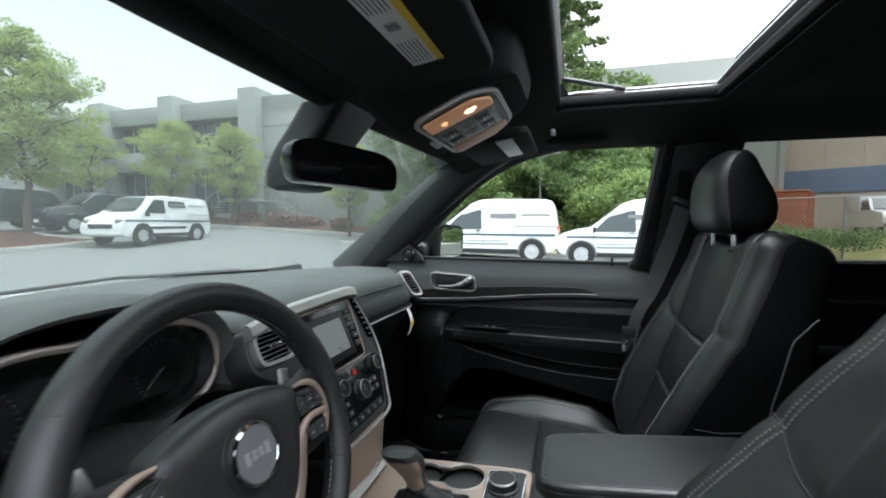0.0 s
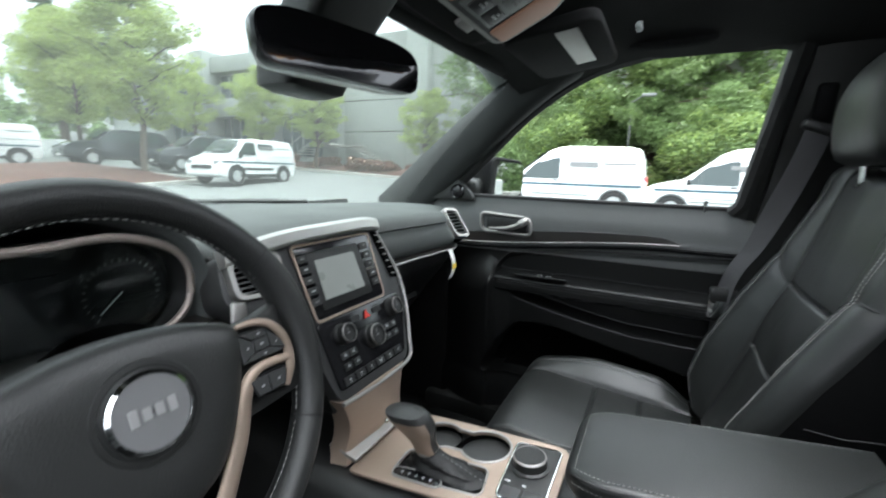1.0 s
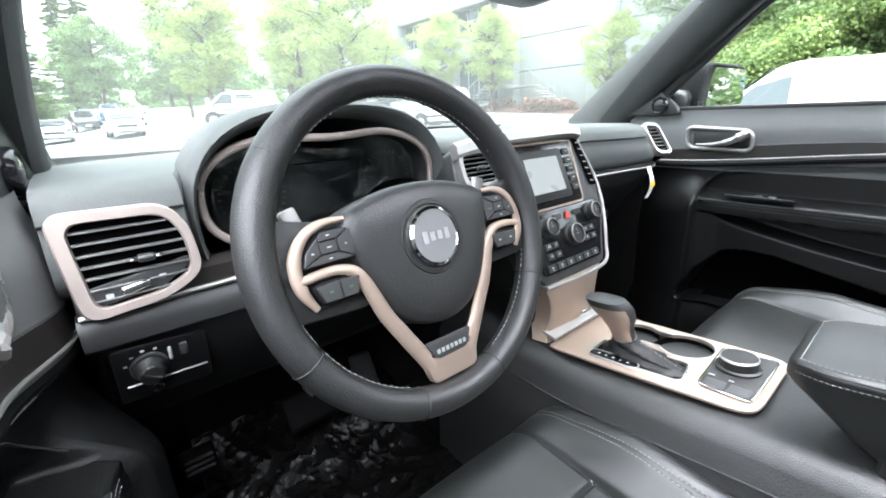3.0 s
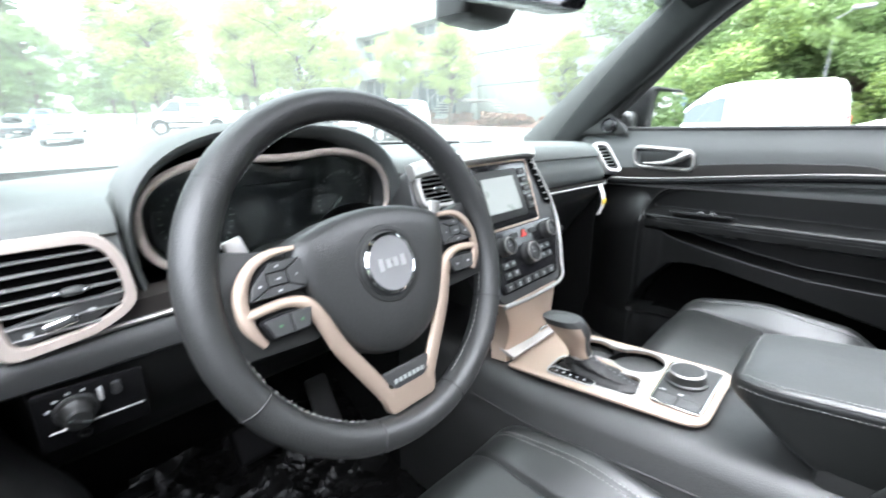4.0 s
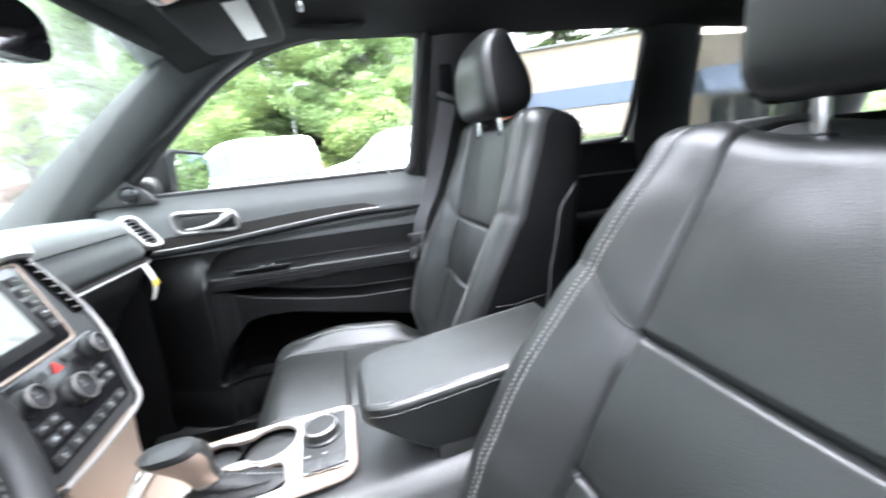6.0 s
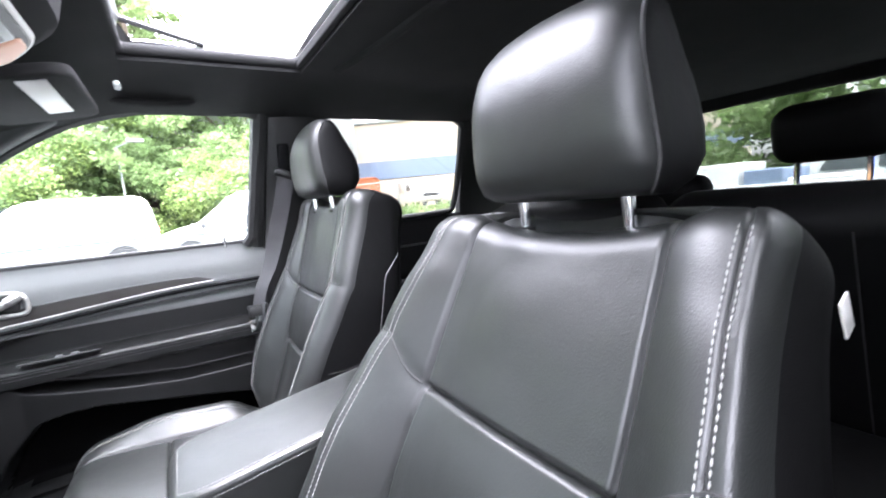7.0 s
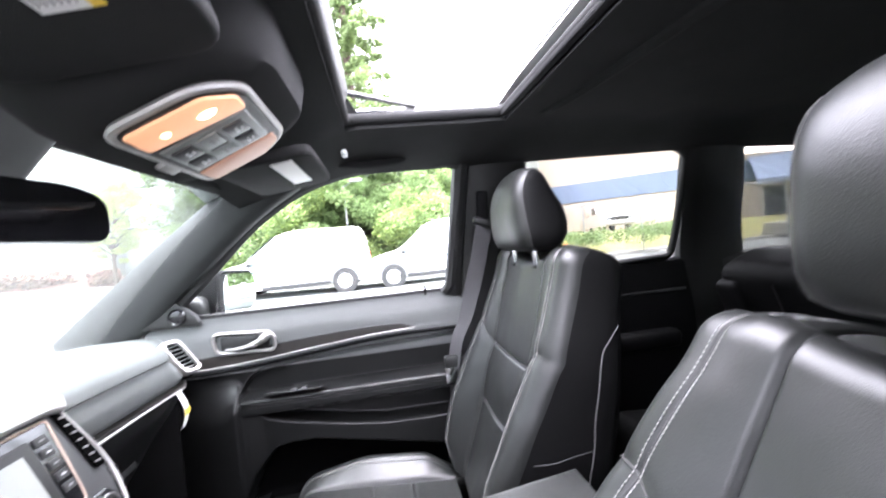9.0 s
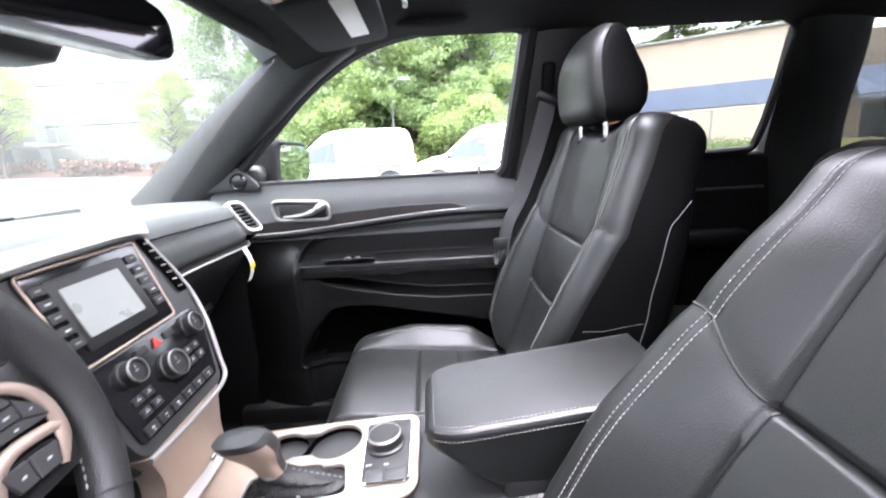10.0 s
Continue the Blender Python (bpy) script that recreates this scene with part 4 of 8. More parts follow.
dial(-0.045, 0.978, 0.016, 0.018, cl)
dial(0.098, 0.984, 0.016, 0.018, cl)
dial(0.021, 0.955, 0.019, 0.016, cl)
hz = part("hazard_button", prism([(-0.008, -0.006), (0.008, -0.006), (0.0, 0.008)], 0.003, STK @ Matrix.Translation((0.024, V(0.990), 0.005)), 0.0005), RED, cl, "red triangle hazard button")
for x in (-0.006, 0.055):
    part("button", rbox(0.022, 0.010, 0.004, 0.001, 1, STK @ Matrix.Translation((x, V(0.991), 0.005))), PLASTIC, cl)
for x, z in ((-0.055, 0.948), (-0.035, 0.948), (-0.055, 0.932), (-0.033, 0.932), (0.065, 0.957), (0.085, 0.957), (0.063, 0.942), (0.085, 0.942)):
    b = part("button", rbox(0.018, 0.011, 0.004, 0.001, 1, STK @ Matrix.Translation((x, V(z), 0.005))), PLASTIC, cl)
    bars([(0, 0, 0.007, 0.0014), (0, 0.0025, 0.003, 0.0014)], STK @ Matrix.Translation((x, V(z), 0.0071)), MARK, b)
for k in range(6):
    b = part("button", rbox(0.024, 0.013, 0.004, 0.001, 1, STK @ Matrix.Translation((-0.062 + 0.027 * k, V(0.914), 0.005))), PLASTIC, cl)
    bars([(0, 0.001, 0.005, 0.0022), (0, -0.003, 0.003, 0.0012)], STK @ Matrix.Translation((-0.062 + 0.027 * k, V(0.914), 0.0071)), MARK, b)
# the champagne apron that runs down to the console
ap = []
for t in lin(0, 1, 12):
    z = 0.890 - 0.105 * t
    y = 0.070 - 0.018 * t + 0.022 * t * t - 0.012 * smooth(0.8, 1, t)
    w = 0.094 - 0.016 * math.sin(3.14 * t)
    ap.append([(-w, y + 0.03, z), (-w + 0.006, y + 0.003, z), (-w + 0.012, y, z), (0, y - 0.004, z), (w - 0.012, y, z), (w - 0.006, y + 0.003, z), (w, y + 0.03, z)])
part("apron", loft(ap), BRONZE, dash, "champagne metal apron")
part("apron_slot", rbox(0.036, 0.006, 0.007, 0.002, 2, Matrix.Translation((0.012, 0.048, 0.822))), CHROME, dash, "small chrome catch")

# ---- light switch, column, pedals ----
bm = loft([[(x, face_y(x) + dy, z) for dy, z in ((0.0, 1.004), (-0.006, 0.998), (-0.009, 0.986), (-0.006, 0.972), (0.004, 0.966), (0.02, 0.966), (0.02, 1.004))] for x in lin(-0.685, -0.20, 24)])
part("padded_strip", bm, SATIN, dash, "satin grey padded strip")
LP = facing(-0.625, 0.176, 0.940, -11)
ls = part("light_switch_panel", prism(rounded([(-0.045, -0.042), (0.043, -0.044), (0.043, 0.020), (-0.043, 0.026)], 0.006), 0.004, LP @ Matrix.Translation((0, 0, -0.002)), 0.001), HOUSING, dash, "black headlamp switch panel")
DP = LP @ Matrix.Translation((-0.014, -0.003, 0.002))
part("dial_ring", revolve([(0.0175, 0), (0.0175, 0.002), (0.0160, 0.003), (0.0155, 0.001)], 32, DP), SATIN, ls)
k = part("headlamp_dial", revolve([(0.015, 0), (0.0148, 0.006), (0.0125, 0.009), (0.0115, 0.017), (0.0100, 0.0185), (0.001, 0.0185)], 32, DP), PLASTIC, ls)
part("grip", rbox(0.0035, 0.018, 0.003, 0.0012, 2, DP @ pose(0, 0, 0.0190, 0, 0, 60)), CHROME, k)
for a in (158, 128, 98, 68):
    bars([(0.0215 * math.cos(radians(a)), 0.0215 * math.sin(radians(a)), 0.0034, 0.0020)], DP @ Matrix.Translation((0, 0, 0.0002)), MARK, ls)
part("dimmer_wheel", rbox(0.0035, 0.016, 0.004, 0.0012, 2, LP @ Matrix.Translation((0.006, 0.006, 0.003))), MARK, ls)
part("dimmer_wheel", rbox(0.008, 0.015, 0.005, 0.002, 2, LP @ Matrix.Translation((0.019, 0.007, 0.003))), SATIN, ls)
part("line", rbox(0.076, 0.0022, 0.002, 0.0006, 1, LP @ pose(0.001, -0.0225, 0.0025, 0, 0, -1.5)), SILVER, ls, "thin silver line")
part("push_button", revolve([(0.0065, 0), (0.0065, 0.003), (0.005, 0.004), (0.001, 0.003)], 20, LP @ Matrix.Translation((-0.012, -0.032, 0.002))), GLOSS, ls)
col = thing("steering_column", "black steering column shroud with two stalks", "steering column")
part("shroud", loft([[(BX + 0.062 * math.copysign(abs(math.cos(a)) ** 0.7, math.cos(a)), y, z + 0.05 * math.copysign(abs(math.sin(a)) ** 0.7, math.sin(a))) for a in lin(0, 6.0214, 24)] for y, z in ((0.055, 1.03), (0.10, 1.02), (0.30, 0.98))]), PLASTIC, col)
for sx in (-1, 1):
    part("stalk", tube(curve_points([(BX + sx * 0.05, 0.09, 1.045), (BX + sx * 0.12, 0.075, 1.055), (BX + sx * 0.175, 0.07, 1.058)], 5), [0.008] * 5 + [0.011] * 6, 10, flat=0.7), PLASTIC, col)
pedal = thing("brake_pedal", "black rubber brake pedal on a steel arm", "pedal")
part("pad", rbox(0.13, 0.02, 0.075, 0.012, 3, pose(-0.38, 0.44, 0.60, -35, 0, 0)), HOUSING, pedal)
part("arm", tube([(-0.38, 0.45, 0.61), (-0.38, 0.52, 0.80)], 0.012, 8), RAIL, pedal)
pedal2 = thing("parking_brake_pedal", "small black foot parking brake pedal", "pedal")
part("pad", rbox(0.06, 0.02, 0.06, 0.012, 3, pose(-0.60, 0.47, 0.57, -30, 0, 0)), HOUSING, pedal2)
for k in range(4):
    part("rib", rbox(0.05, 0.006, 0.006, 0.002, 1, pose(-0.60, 0.455, 0.55 + 0.013 * k, -30, 0, 0)), SATIN, pedal2)
pedal3 = thing("accelerator_pedal", "long black rubber accelerator pedal", "pedal")
part("pad", rbox(0.055, 0.02, 0.17, 0.012, 3, pose(-0.235, 0.46, 0.56, -30, 0, 0)), RUBBER, pedal3)


def crumple(x, y):
    return 0.007 * noise.noise(Vector((x * 7, y * 7, 3))) + 0.003 * (1 - abs(noise.noise(Vector((x * 26, y * 22, 1))))) ** 5 + 0.008 * (1 - abs(noise.noise(Vector((x * 8, y * 15, 7))))) ** 9


mat = solid("floor_mat_cover", sheet(lambda u, v: (u, v, 0.445 + crumple(u, v) + 0.12 * smooth(0.30, 0.60, v)), lin(-0.60, -0.15, 100), lin(-0.15, 0.56, 130), 0.001), FILM, "crumpled clear plastic film over the driver's floor mat", "floor cover", sharp=60)
solid("floor_mat", rbox(0.46, 0.55, 0.02, 0.008, 2, Matrix.Translation((0.42, 0.15, 0.43))), CARPET, "black carpet floor mat on the passenger side", "floor mat")

# ---- steering wheel ----
WT = pose(-0.39, 0, 1.06, 90 - 18.5, 0, 0)
wheel = thing("steering_wheel", "black leather steering wheel with champagne spokes and buttons", "steering wheel", at=WT)
RM, RT = 0.168, 0.0165


def rim_point(a, off=0.0, lift=0.0):
    r = RM + off
    return Vector((r * math.cos(a), r * math.sin(a), -0.014 + lift))


rings = []
for i in range(96):
    a = 6.2832 * i / 96
    thick = RT * (1.0 + 0.10 * (math.exp(-((abs(math.sin((a - 0.35) / 2))) / 0.18) ** 2) + math.exp(-((abs(math.sin((a - 2.79) / 2))) / 0.18) ** 2)))
    seam = min(abs((a - s + 3.1416) % 6.2832 - 3.1416) for s in (radians(36), radians(144), radians(-28), radians(208), radians(-72), radians(252)))
    thick *= 1 - 0.05 * math.exp(-(seam / 0.02) ** 2)
    c, s = math.cos(a), math.sin(a)
    rings.append([((RM + thick * math.cos(b) * 0.95) * c, (RM + thick * math.cos(b) * 0.95) * s, -0.014 + thick * 1.1 * math.sin(b)) for b in lin(0, 6.2832 * 15 / 16, 16)])
part("rim", loft(rings, loop=True), LEATHER_WHEEL, wheel)
st = bmesh.new()
for a0, a1 in ((40, 140), (34, -26), (146, 206), (-30, -68), (210, 248)):
    stitches([rim_point(radians(a), -0.0163, 0.001) for a in lin(a0, a1, 40)], 0.0045, 0.0022, 0.0007, bm=st)
sewn("stitching", st, THREAD, wheel)
for a in (36, 144, -28, 208, -72, 252):
    q = [( (RM + RT * 0.96 * math.cos(b)) , RT * 1.115 * math.sin(b)) for b in lin(0, 6.2832 * 19 / 20, 20)]
    part("seam", tube([(r * math.cos(radians(a)), r * math.sin(radians(a)), -0.014 + z) for r, z in q], 0.0009, 4, closed=True), RUBBER, wheel)
# hub pad: a domed cushion
hub2d = rounded([(-0.098, 0.040), (-0.035, 0.060), (0.035, 0.060), (0.098, 0.040), (0.084, -0.015), (0.050, -0.078), (0.0, -0.094), (-0.050, -0.078), (-0.084, -0.015)], [0.022, 0.06, 0.06, 0.022, 0.05, 0.05, 0.05, 0.05, 0.05], 6)
rings = []
for k, z in ((1.0, -0.035), (1.0, -0.014), (0.985, -0.006), (0.95, -0.001), (0.85, 0.004), (0.65, 0.006), (0.45, 0.0065), (0.36, 0.0060)):
    rings.append([(x * k, y * k - (1 - k) * 0.004, z) for x, y in hub2d])
hub = part("hub_pad", loft(rings), LEATHER_WHEEL, wheel, "domed black airbag cover")
part("emblem_ring", revolve([(0.040, 0.004), (0.038, 0.0075), (0.034, 0.0078), (0.032, 0.005), (0.001, 0.005)], 48), PLASTIC, hub)
em = part("emblem", revolve([(0.030, 0.005), (0.030, 0.009), (0.028, 0.0105), (0.001, 0.0108)], 48), EMBLEM, hub, "round satin silver emblem")
part("chrome_ring", revolve([(0.0305, 0.006), (0.0305, 0.010), (0.0275, 0.0120), (0.0268, 0.0108)], 48), CHROME, em, "chrome ring")
for x, h in ((-0.0135, 0.011), (-0.0045, 0.008), (0.0045, 0.008), (0.0135, 0.010)):
    part("badge_bar", rbox(0.0062, h * 1.15, 0.0016, 0.0005, 1, Matrix.Translation((x, 0, 0.0114))), BADGE, em, "raised silver bar")
part("badge_bar", rbox(0.010, 0.012, 0.0012, 0.0005, 1, Matrix.Translation((0.003, -0.056, 0.0050))), PLASTIC, hub)
# side spokes
for sx in (-1, 1):
    S = Matrix.Diagonal((sx, 1, 1, 1))
    sp = rounded([(0.070, 0.035), (0.118, 0.040), (0.160, 0.050), (0.165, -0.045), (0.120, -0.048), (0.075, -0.050)], 0.012)
    bm = prism(sp, 0.022, Matrix.Translation((0, 0, -0.034)), 0.003)
    bm.transform(S)
    spoke = part("spoke", bm, PLASTIC, wheel)
    # champagne claw: from the top of the pod, round its outer end and in along its foot
    claw = curve_points([(0.088, 0.0365, -0.002), (0.108, 0.036, -0.003), (0.126, 0.029, -0.004), (0.138, 0.014, -0.005), (0.1415, -0.004, -0.006), (0.139, -0.020, -0.006), (0.130, -0.037, -0.007)], 7)
    bm = tube(claw, [float(np.interp(i, (0, 10, 24, 34, 42), (0.0022, 0.0042, 0.0062, 0.0058, 0.0030))) for i in range(len(claw))], 12, flat=0.6)
    bm.transform(S)
    part("claw", bm, BRONZE, spoke, "champagne metal trim")
    arm = curve_points([(0.140, -0.010, -0.005), (0.122, -0.0075, -0.004), (0.104, -0.0075, -0.004), (0.089, -0.014, -0.004), (0.079, -0.032, -0.005), (0.068, -0.060, -0.008), (0.052, -0.088, -0.011), (0.034, -0.118, -0.014), (0.026, -0.132, -0.015)], 7)
    bm = tube(arm, [float(np.interp(i, (0, 14, 24, 34, 56), (0.0040, 0.0048, 0.0070, 0.0082, 0.0092))) for i in range(len(arm))], 12, flat=0.6)
    bm.transform(S)
    part("arm", bm, BRONZE, spoke, "champagne metal arm")
    # button pods: five keys round a middle one, and two keys below
    o = [(0.084, 0.029), (0.116, 0.029), (0.133, 0.011), (0.136, -0.001), (0.084, 0.000)]
    bm = prism(rounded(o, 0.004), 0.010, Matrix.Translation((0, 0, -0.013)), 0.002)
    bm.transform(S)
    pod = part("button_pod", bm, HOUSING, spoke)
    keys = [[(0.101, 0.009), (0.117, 0.009), (0.117, 0.0195), (0.101, 0.0195)], [(0.0855, 0.0015), (0.100, 0.0085), (0.100, 0.020), (0.0855, 0.0275)], [(0.118, 0.0085), (0.1345, 0.001), (0.131, 0.012), (0.118, 0.0235)],
            [(0.087, 0.028), (0.101, 0.0205), (0.117, 0.0205), (0.1165, 0.0245), (0.113, 0.028)], [(0.0865, 0.001), (0.1335, 0.0005), (0.117, 0.008), (0.101, 0.008)]]
    for q in keys:
        bm = prism(q, 0.0035, Matrix.Translation((0, 0, -0.003)), 0.0006, 1)
        bm.transform(S)
        part("button", bm, SATIN, pod)
    bars([(sx * x, y, w, 0.0012) for x, y, w in ((0.109, 0.014, 0.004), (0.093, 0.014, 0.002), (0.125, 0.011, 0.002), (0.108, 0.0245, 0.003), (0.110, 0.004, 0.003))], Matrix.Translation((0, 0, 0.0006)), MARK, pod)
    bm = prism(rounded([(0.084, -0.0145), (0.118, -0.0135), (0.133, -0.016), (0.126, -0.035), (0.090, -0.035)], 0.005), 0.010, Matrix.Translation((0, 0, -0.013)), 0.002)
    bm.transform(S)
    pod = part("lower_buttons", bm, HOUSING, spoke)
    for q in ([(0.087, -0.0165), (0.106, -0.016), (0.106, -0.033), (0.092, -0.033)], [(0.107, -0.016), (0.129, -0.0175), (0.124, -0.033), (0.107, -0.033)]):
        bm = prism(q, 0.0035, Matrix.Translation((0, 0, -0.003)), 0.001, 1)
        bm.transform(S)
        part("button", bm, SATIN, pod)
    bars([(sx * x, -0.0245, 0.003, 0.0016) for x in (0.098, 0.117)], Matrix.Translation((0, 0, 0.0006)), GREEN if sx < 0 else MARK, pod)
    pad = bmesh.new()
    rbox(0.018, 0.022, 0.006, 0.0028, 3, S @ pose(0.122, 0.046, -0.040, 0, 0, -15), pad)
    part("shift_paddle", pad, SILVER, wheel, "silver shift paddle")
# bottom spoke
o = rounded([(-0.040, -0.112), (-0.020, -0.122), (0.020, -0.122), (0.040, -0.112), (0.030, -0.150), (-0.030, -0.150)], 0.008)
bt = part("bottom_spoke", prism(o, 0.012, Matrix.Translation((0, 0, -0.022)), 0.003), BRONZE, wheel, "champagne metal bottom spoke")
part("badge_plate", prism(rounded([(-0.032, -0.106), (0.032, -0.106), (0.021, -0.126), (-0.021, -0.126)], 0.006), 0.005, Matrix.Translation((0, 0, -0.014)), 0.0015), SATIN, bt, "dark grey badge plate")
bars([(x, -0.118, 0.004, 0.0045) for x in lin(-0.018, 0.018, 7)], Matrix.Translation((0, 0, -0.0090)), RAIL, bt)
part("back_cover", revolve([(0.070, -0.035), (0.060, -0.075), (0.001, -0.08)], 32), PLASTIC, wheel)

# ---- centre console ----
con = thing("centre_console", "black centre console with champagne plate, cup holders and armrest", "centre console")
rings = []
for y, w, zt in ((0.30, 0.135, 0.80), (0.10, 0.135, 0.785), (0.0, 0.130, 0.778), (-0.12, 0.128, 0.788), (-0.25, 0.125, 0.800), (-0.32, 0.125, 0.806), (-0.45, 0.13, 0.82), (-0.66, 0.13, 0.82)):
    rings.append([(-w - 0.02, y, 0.42), (-w - 0.012, y, 0.62), (-w - 0.004, y, zt - 0.055), (-w, y, zt - 0.050), (-w + 0.004, y, zt - 0.025), (-w + 0.02, y, zt - 0.006), (-w + 0.035, y, zt - 0.002),
                  (w - 0.035, y, zt - 0.002), (w - 0.02, y, zt - 0.006), (w - 0.004, y, zt - 0.025), (w, y, zt - 0.050), (w + 0.004, y, zt - 0.055), (w + 0.012, y, 0.62), (w + 0.02, y, 0.42)])
part("body", loft(rings), LEATHER_WHEEL, con, sharp=40)
part("side_seam", tube(curve_points([(-0.1395, 0.10, 0.732), (-0.1350, 0.0, 0.725), (-0.1330, -0.12, 0.734), (-0.1300, -0.25, 0.746), (-0.1300, -0.34, 0.755), (-0.1310, -0.41, 0.775), (-0.1270, -0.45, 0.797)], 6), 0.0016, 6), RUBBER, con)
# plate frame: local x to the right, y ahead, tilted a little
CP = pose(0, -0.095, 0.792, -4.0, 0, 0)
plate2d = rounded([(-0.094, 0.150), (-0.088, 0.02), (-0.078, -0.148), (0.092, -0.148), (0.096, 0.02), (0.094, 0.150)], [0.01, 0.06, 0.030, 0.026, 0.06, 0.01])


def cut_plate(outline, holes, depth, at):
    """A plate with holes right through it."""
    bm = bmesh.new()
    loops = [outline] + holes
    edges = []
    for lp in loops:
        vs = [bm.verts.new((x, y, 0)) for x, y in lp]
        edges += [bm.edges.new((a, b)) for a, b in zip(vs, vs[1:] + vs[:1])]
    bmesh.ops.triangle_fill(bm, use_beauty=True, edges=edges)
    top = bmesh.ops.extrude_face_region(bm, geom=bm.faces[:])
    bmesh.ops.translate(bm, verts=[v for v in top["geom"] if isinstance(v, bmesh.types.BMVert)], vec=(0, 0, depth))
    bm.transform(at)
    return bm


circ = lambda cx, cy, r, a0, a1, n: [(cx + r * math.cos(radians(a)), cy + r * math.sin(radians(a))) for a in lin(a0, a1, n)]
cups = circ(0.046, 0.062, 0.036, -40, 220, 22) + circ(0.046, -0.020, 0.042, 130, 410, 26)
boot2d = rounded([(-0.074, 0.088), (-0.010, 0.092), (-0.004, -0.045), (-0.064, -0.055)], 0.014)
mode2d = rounded([(-0.056, -0.073), (0.074, -0.066), (0.076, -0.138), (-0.058, -0.138)], 0.010)
plate = part("plate", cut_plate(plate2d, [cups, boot2d], 0.006, CP), BRONZE, con, "champagne metal console plate", 25)
part("plate_rim", tube([CP @ Vector((x, y, 0.004)) for x, y in plate2d], 0.0022, 8, closed=True), BRONZE, plate)
part("cup_rim", tube([CP @ Vector((x, y, 0.0062)) for x, y in cups], 0.0024, 10, closed=True), SILVER, plate, "satin silver cup holder rim")
for cx, cy, r, dep in ((0.046, 0.062, 0.036, 0.06), (0.046, -0.020, 0.042, 0.07)):
    part("cup_well", loft([[CP @ Vector((cx + q * math.cos(a), cy + q * math.sin(a), h)) for a in lin(0, 6.2832 * 31 / 32, 32)] for q, h in ((r * 1.02, 0.002), (r * 0.97, -dep), (0.6 * r, -dep), (0.001, -dep))], cap=False), WELL_SHADE, plate, "deep black cup well, its shade in the colour")
    part("cup_finger", rbox(0.008, 0.012, 0.03, 0.003, 2, CP @ Matrix.Translation((cx + r - 0.006, cy, -0.025))), SILVER, plate)
part("boot_rim", tube([CP @ Vector((x, y, 0.006)) for x, y in boot2d], 0.0018, 6, closed=True), SILVER, plate)
gate2d = rounded([(-0.078, 0.084), (-0.058, 0.086), (-0.054, 0.045), (-0.060, 0.005), (-0.076, 0.006)], 0.009)
gp = part("gate_plate", prism(gate2d, 0.006, CP @ Matrix.Translation((0, 0, 0.003)), 0.001), GLOSS, plate, "gear indicator strip")
part("gate_rim", tube([CP @ Vector((x, y, 0.008)) for x, y in gate2d], 0.0016, 6, closed=True), SILVER, gp)
bars([(-0.067, 0.070 - 0.012 * k, 0.0045, 0.0035) for k in range(5)], CP @ Matrix.Translation((0, 0, 0.0092)), INK, gp)
# mode selector
mp = part("mode_panel", prism(mode2d, 0.006, CP @ Matrix.Translation((0, 0, 0.004)), 0.0015), PLASTIC, plate, "black drive mode panel")
part("panel_rim", tube([CP @ Vector((x, y, 0.009)) for x, y in mode2d], 0.0017, 8, closed=True), CHROME, mp)
mk = part("mode_dial", revolve([(0.029, 0.0), (0.029, 0.003), (0.0255, 0.005), (0.0245, 0.017), (0.022, 0.0195), (0.001, 0.0195)], 40, CP @ Matrix.Translation((0.020, -0.101, 0.010))), PLASTIC, mp, "round black drive mode dial")
part("dial_ring", revolve([(0.0247, 0.0160), (0.0252, 0.0172), (0.0240, 0.0192), (0.0232, 0.0196), (0.0228, 0.0190)], 40, CP @ Matrix.Translation((0.020, -0.101, 0.010))), SILVER, mk)
bars([(0.050, -0.076, 0.006, 0.002), (-0.022, -0.080, 0.002, 0.008), (-0.024, -0.105, 0.002, 0.006), (0.062, -0.080, 0.002, 0.006), (0.04, -0.070, 0.018, 0.0015), (-0.045, -0.086, 0.009, 0.005), (-0.046, -0.118, 0.012, 0.005)], CP @ Matrix.Translation((0, 0, 0.0103)), MARK, mp)
for y in (-0.090, -0.120):
    part("mode_button", rbox(0.024, 0.026, 0.004, 0.002, 2, CP @ Matrix.Translation((-0.044, y, 0.0095))), SATIN, mp)
# forward tray edge
part("tray_lid", rbox(0.165, 0.055, 0.008, 0.003, 2, pose(0.0, 0.078, 0.800, 12, 0, 0)), SILVER, con, "satin silver tray lip")

# gear lever
gl = thing("gear_lever", "black leather and champagne gear lever with a gaiter", "gear lever", at=CP)
rings = []
for t in lin(0, 1, 16):
    sx, sy = 0.017 * (1 - t) ** 1.1 + 0.011, 0.052 * (1 - t) ** 1.1 + 0.013
    cx, cy = -0.033 - 0.002 * t, 0.014 + 0.033 * t
    ring = []
    for j in range(28):
        a = 6.2832 * j / 28
        f = 1 + (0.13 * math.sin(4 * a + 11 * t) + 0.07 * math.sin(9 * a - 17 * t)) * (1 - 0.6 * t) * min(1, 5 * t)
        c, s = math.cos(a), math.sin(a)
        ring.append((cx + sx * f * math.copysign(abs(c) ** 0.8, c), cy + sy * f * math.copysign(abs(s) ** 0.8, s), 0.003 + 0.032 * t ** 0.9 + 0.003 * math.sin(3 * a + 12 * t) * t * (1 - t)))
    rings.append(ring)
part("gaiter", loft(rings), GAITER, gl, "creased black leather gaiter")
sewn("stitching", stitches([(-0.040, -0.055, 0.010), (-0.038, -0.02, 0.020), (-0.036, 0.02, 0.034)], 0.005, 0.003, 0.0007), THREAD_GREY, gl)


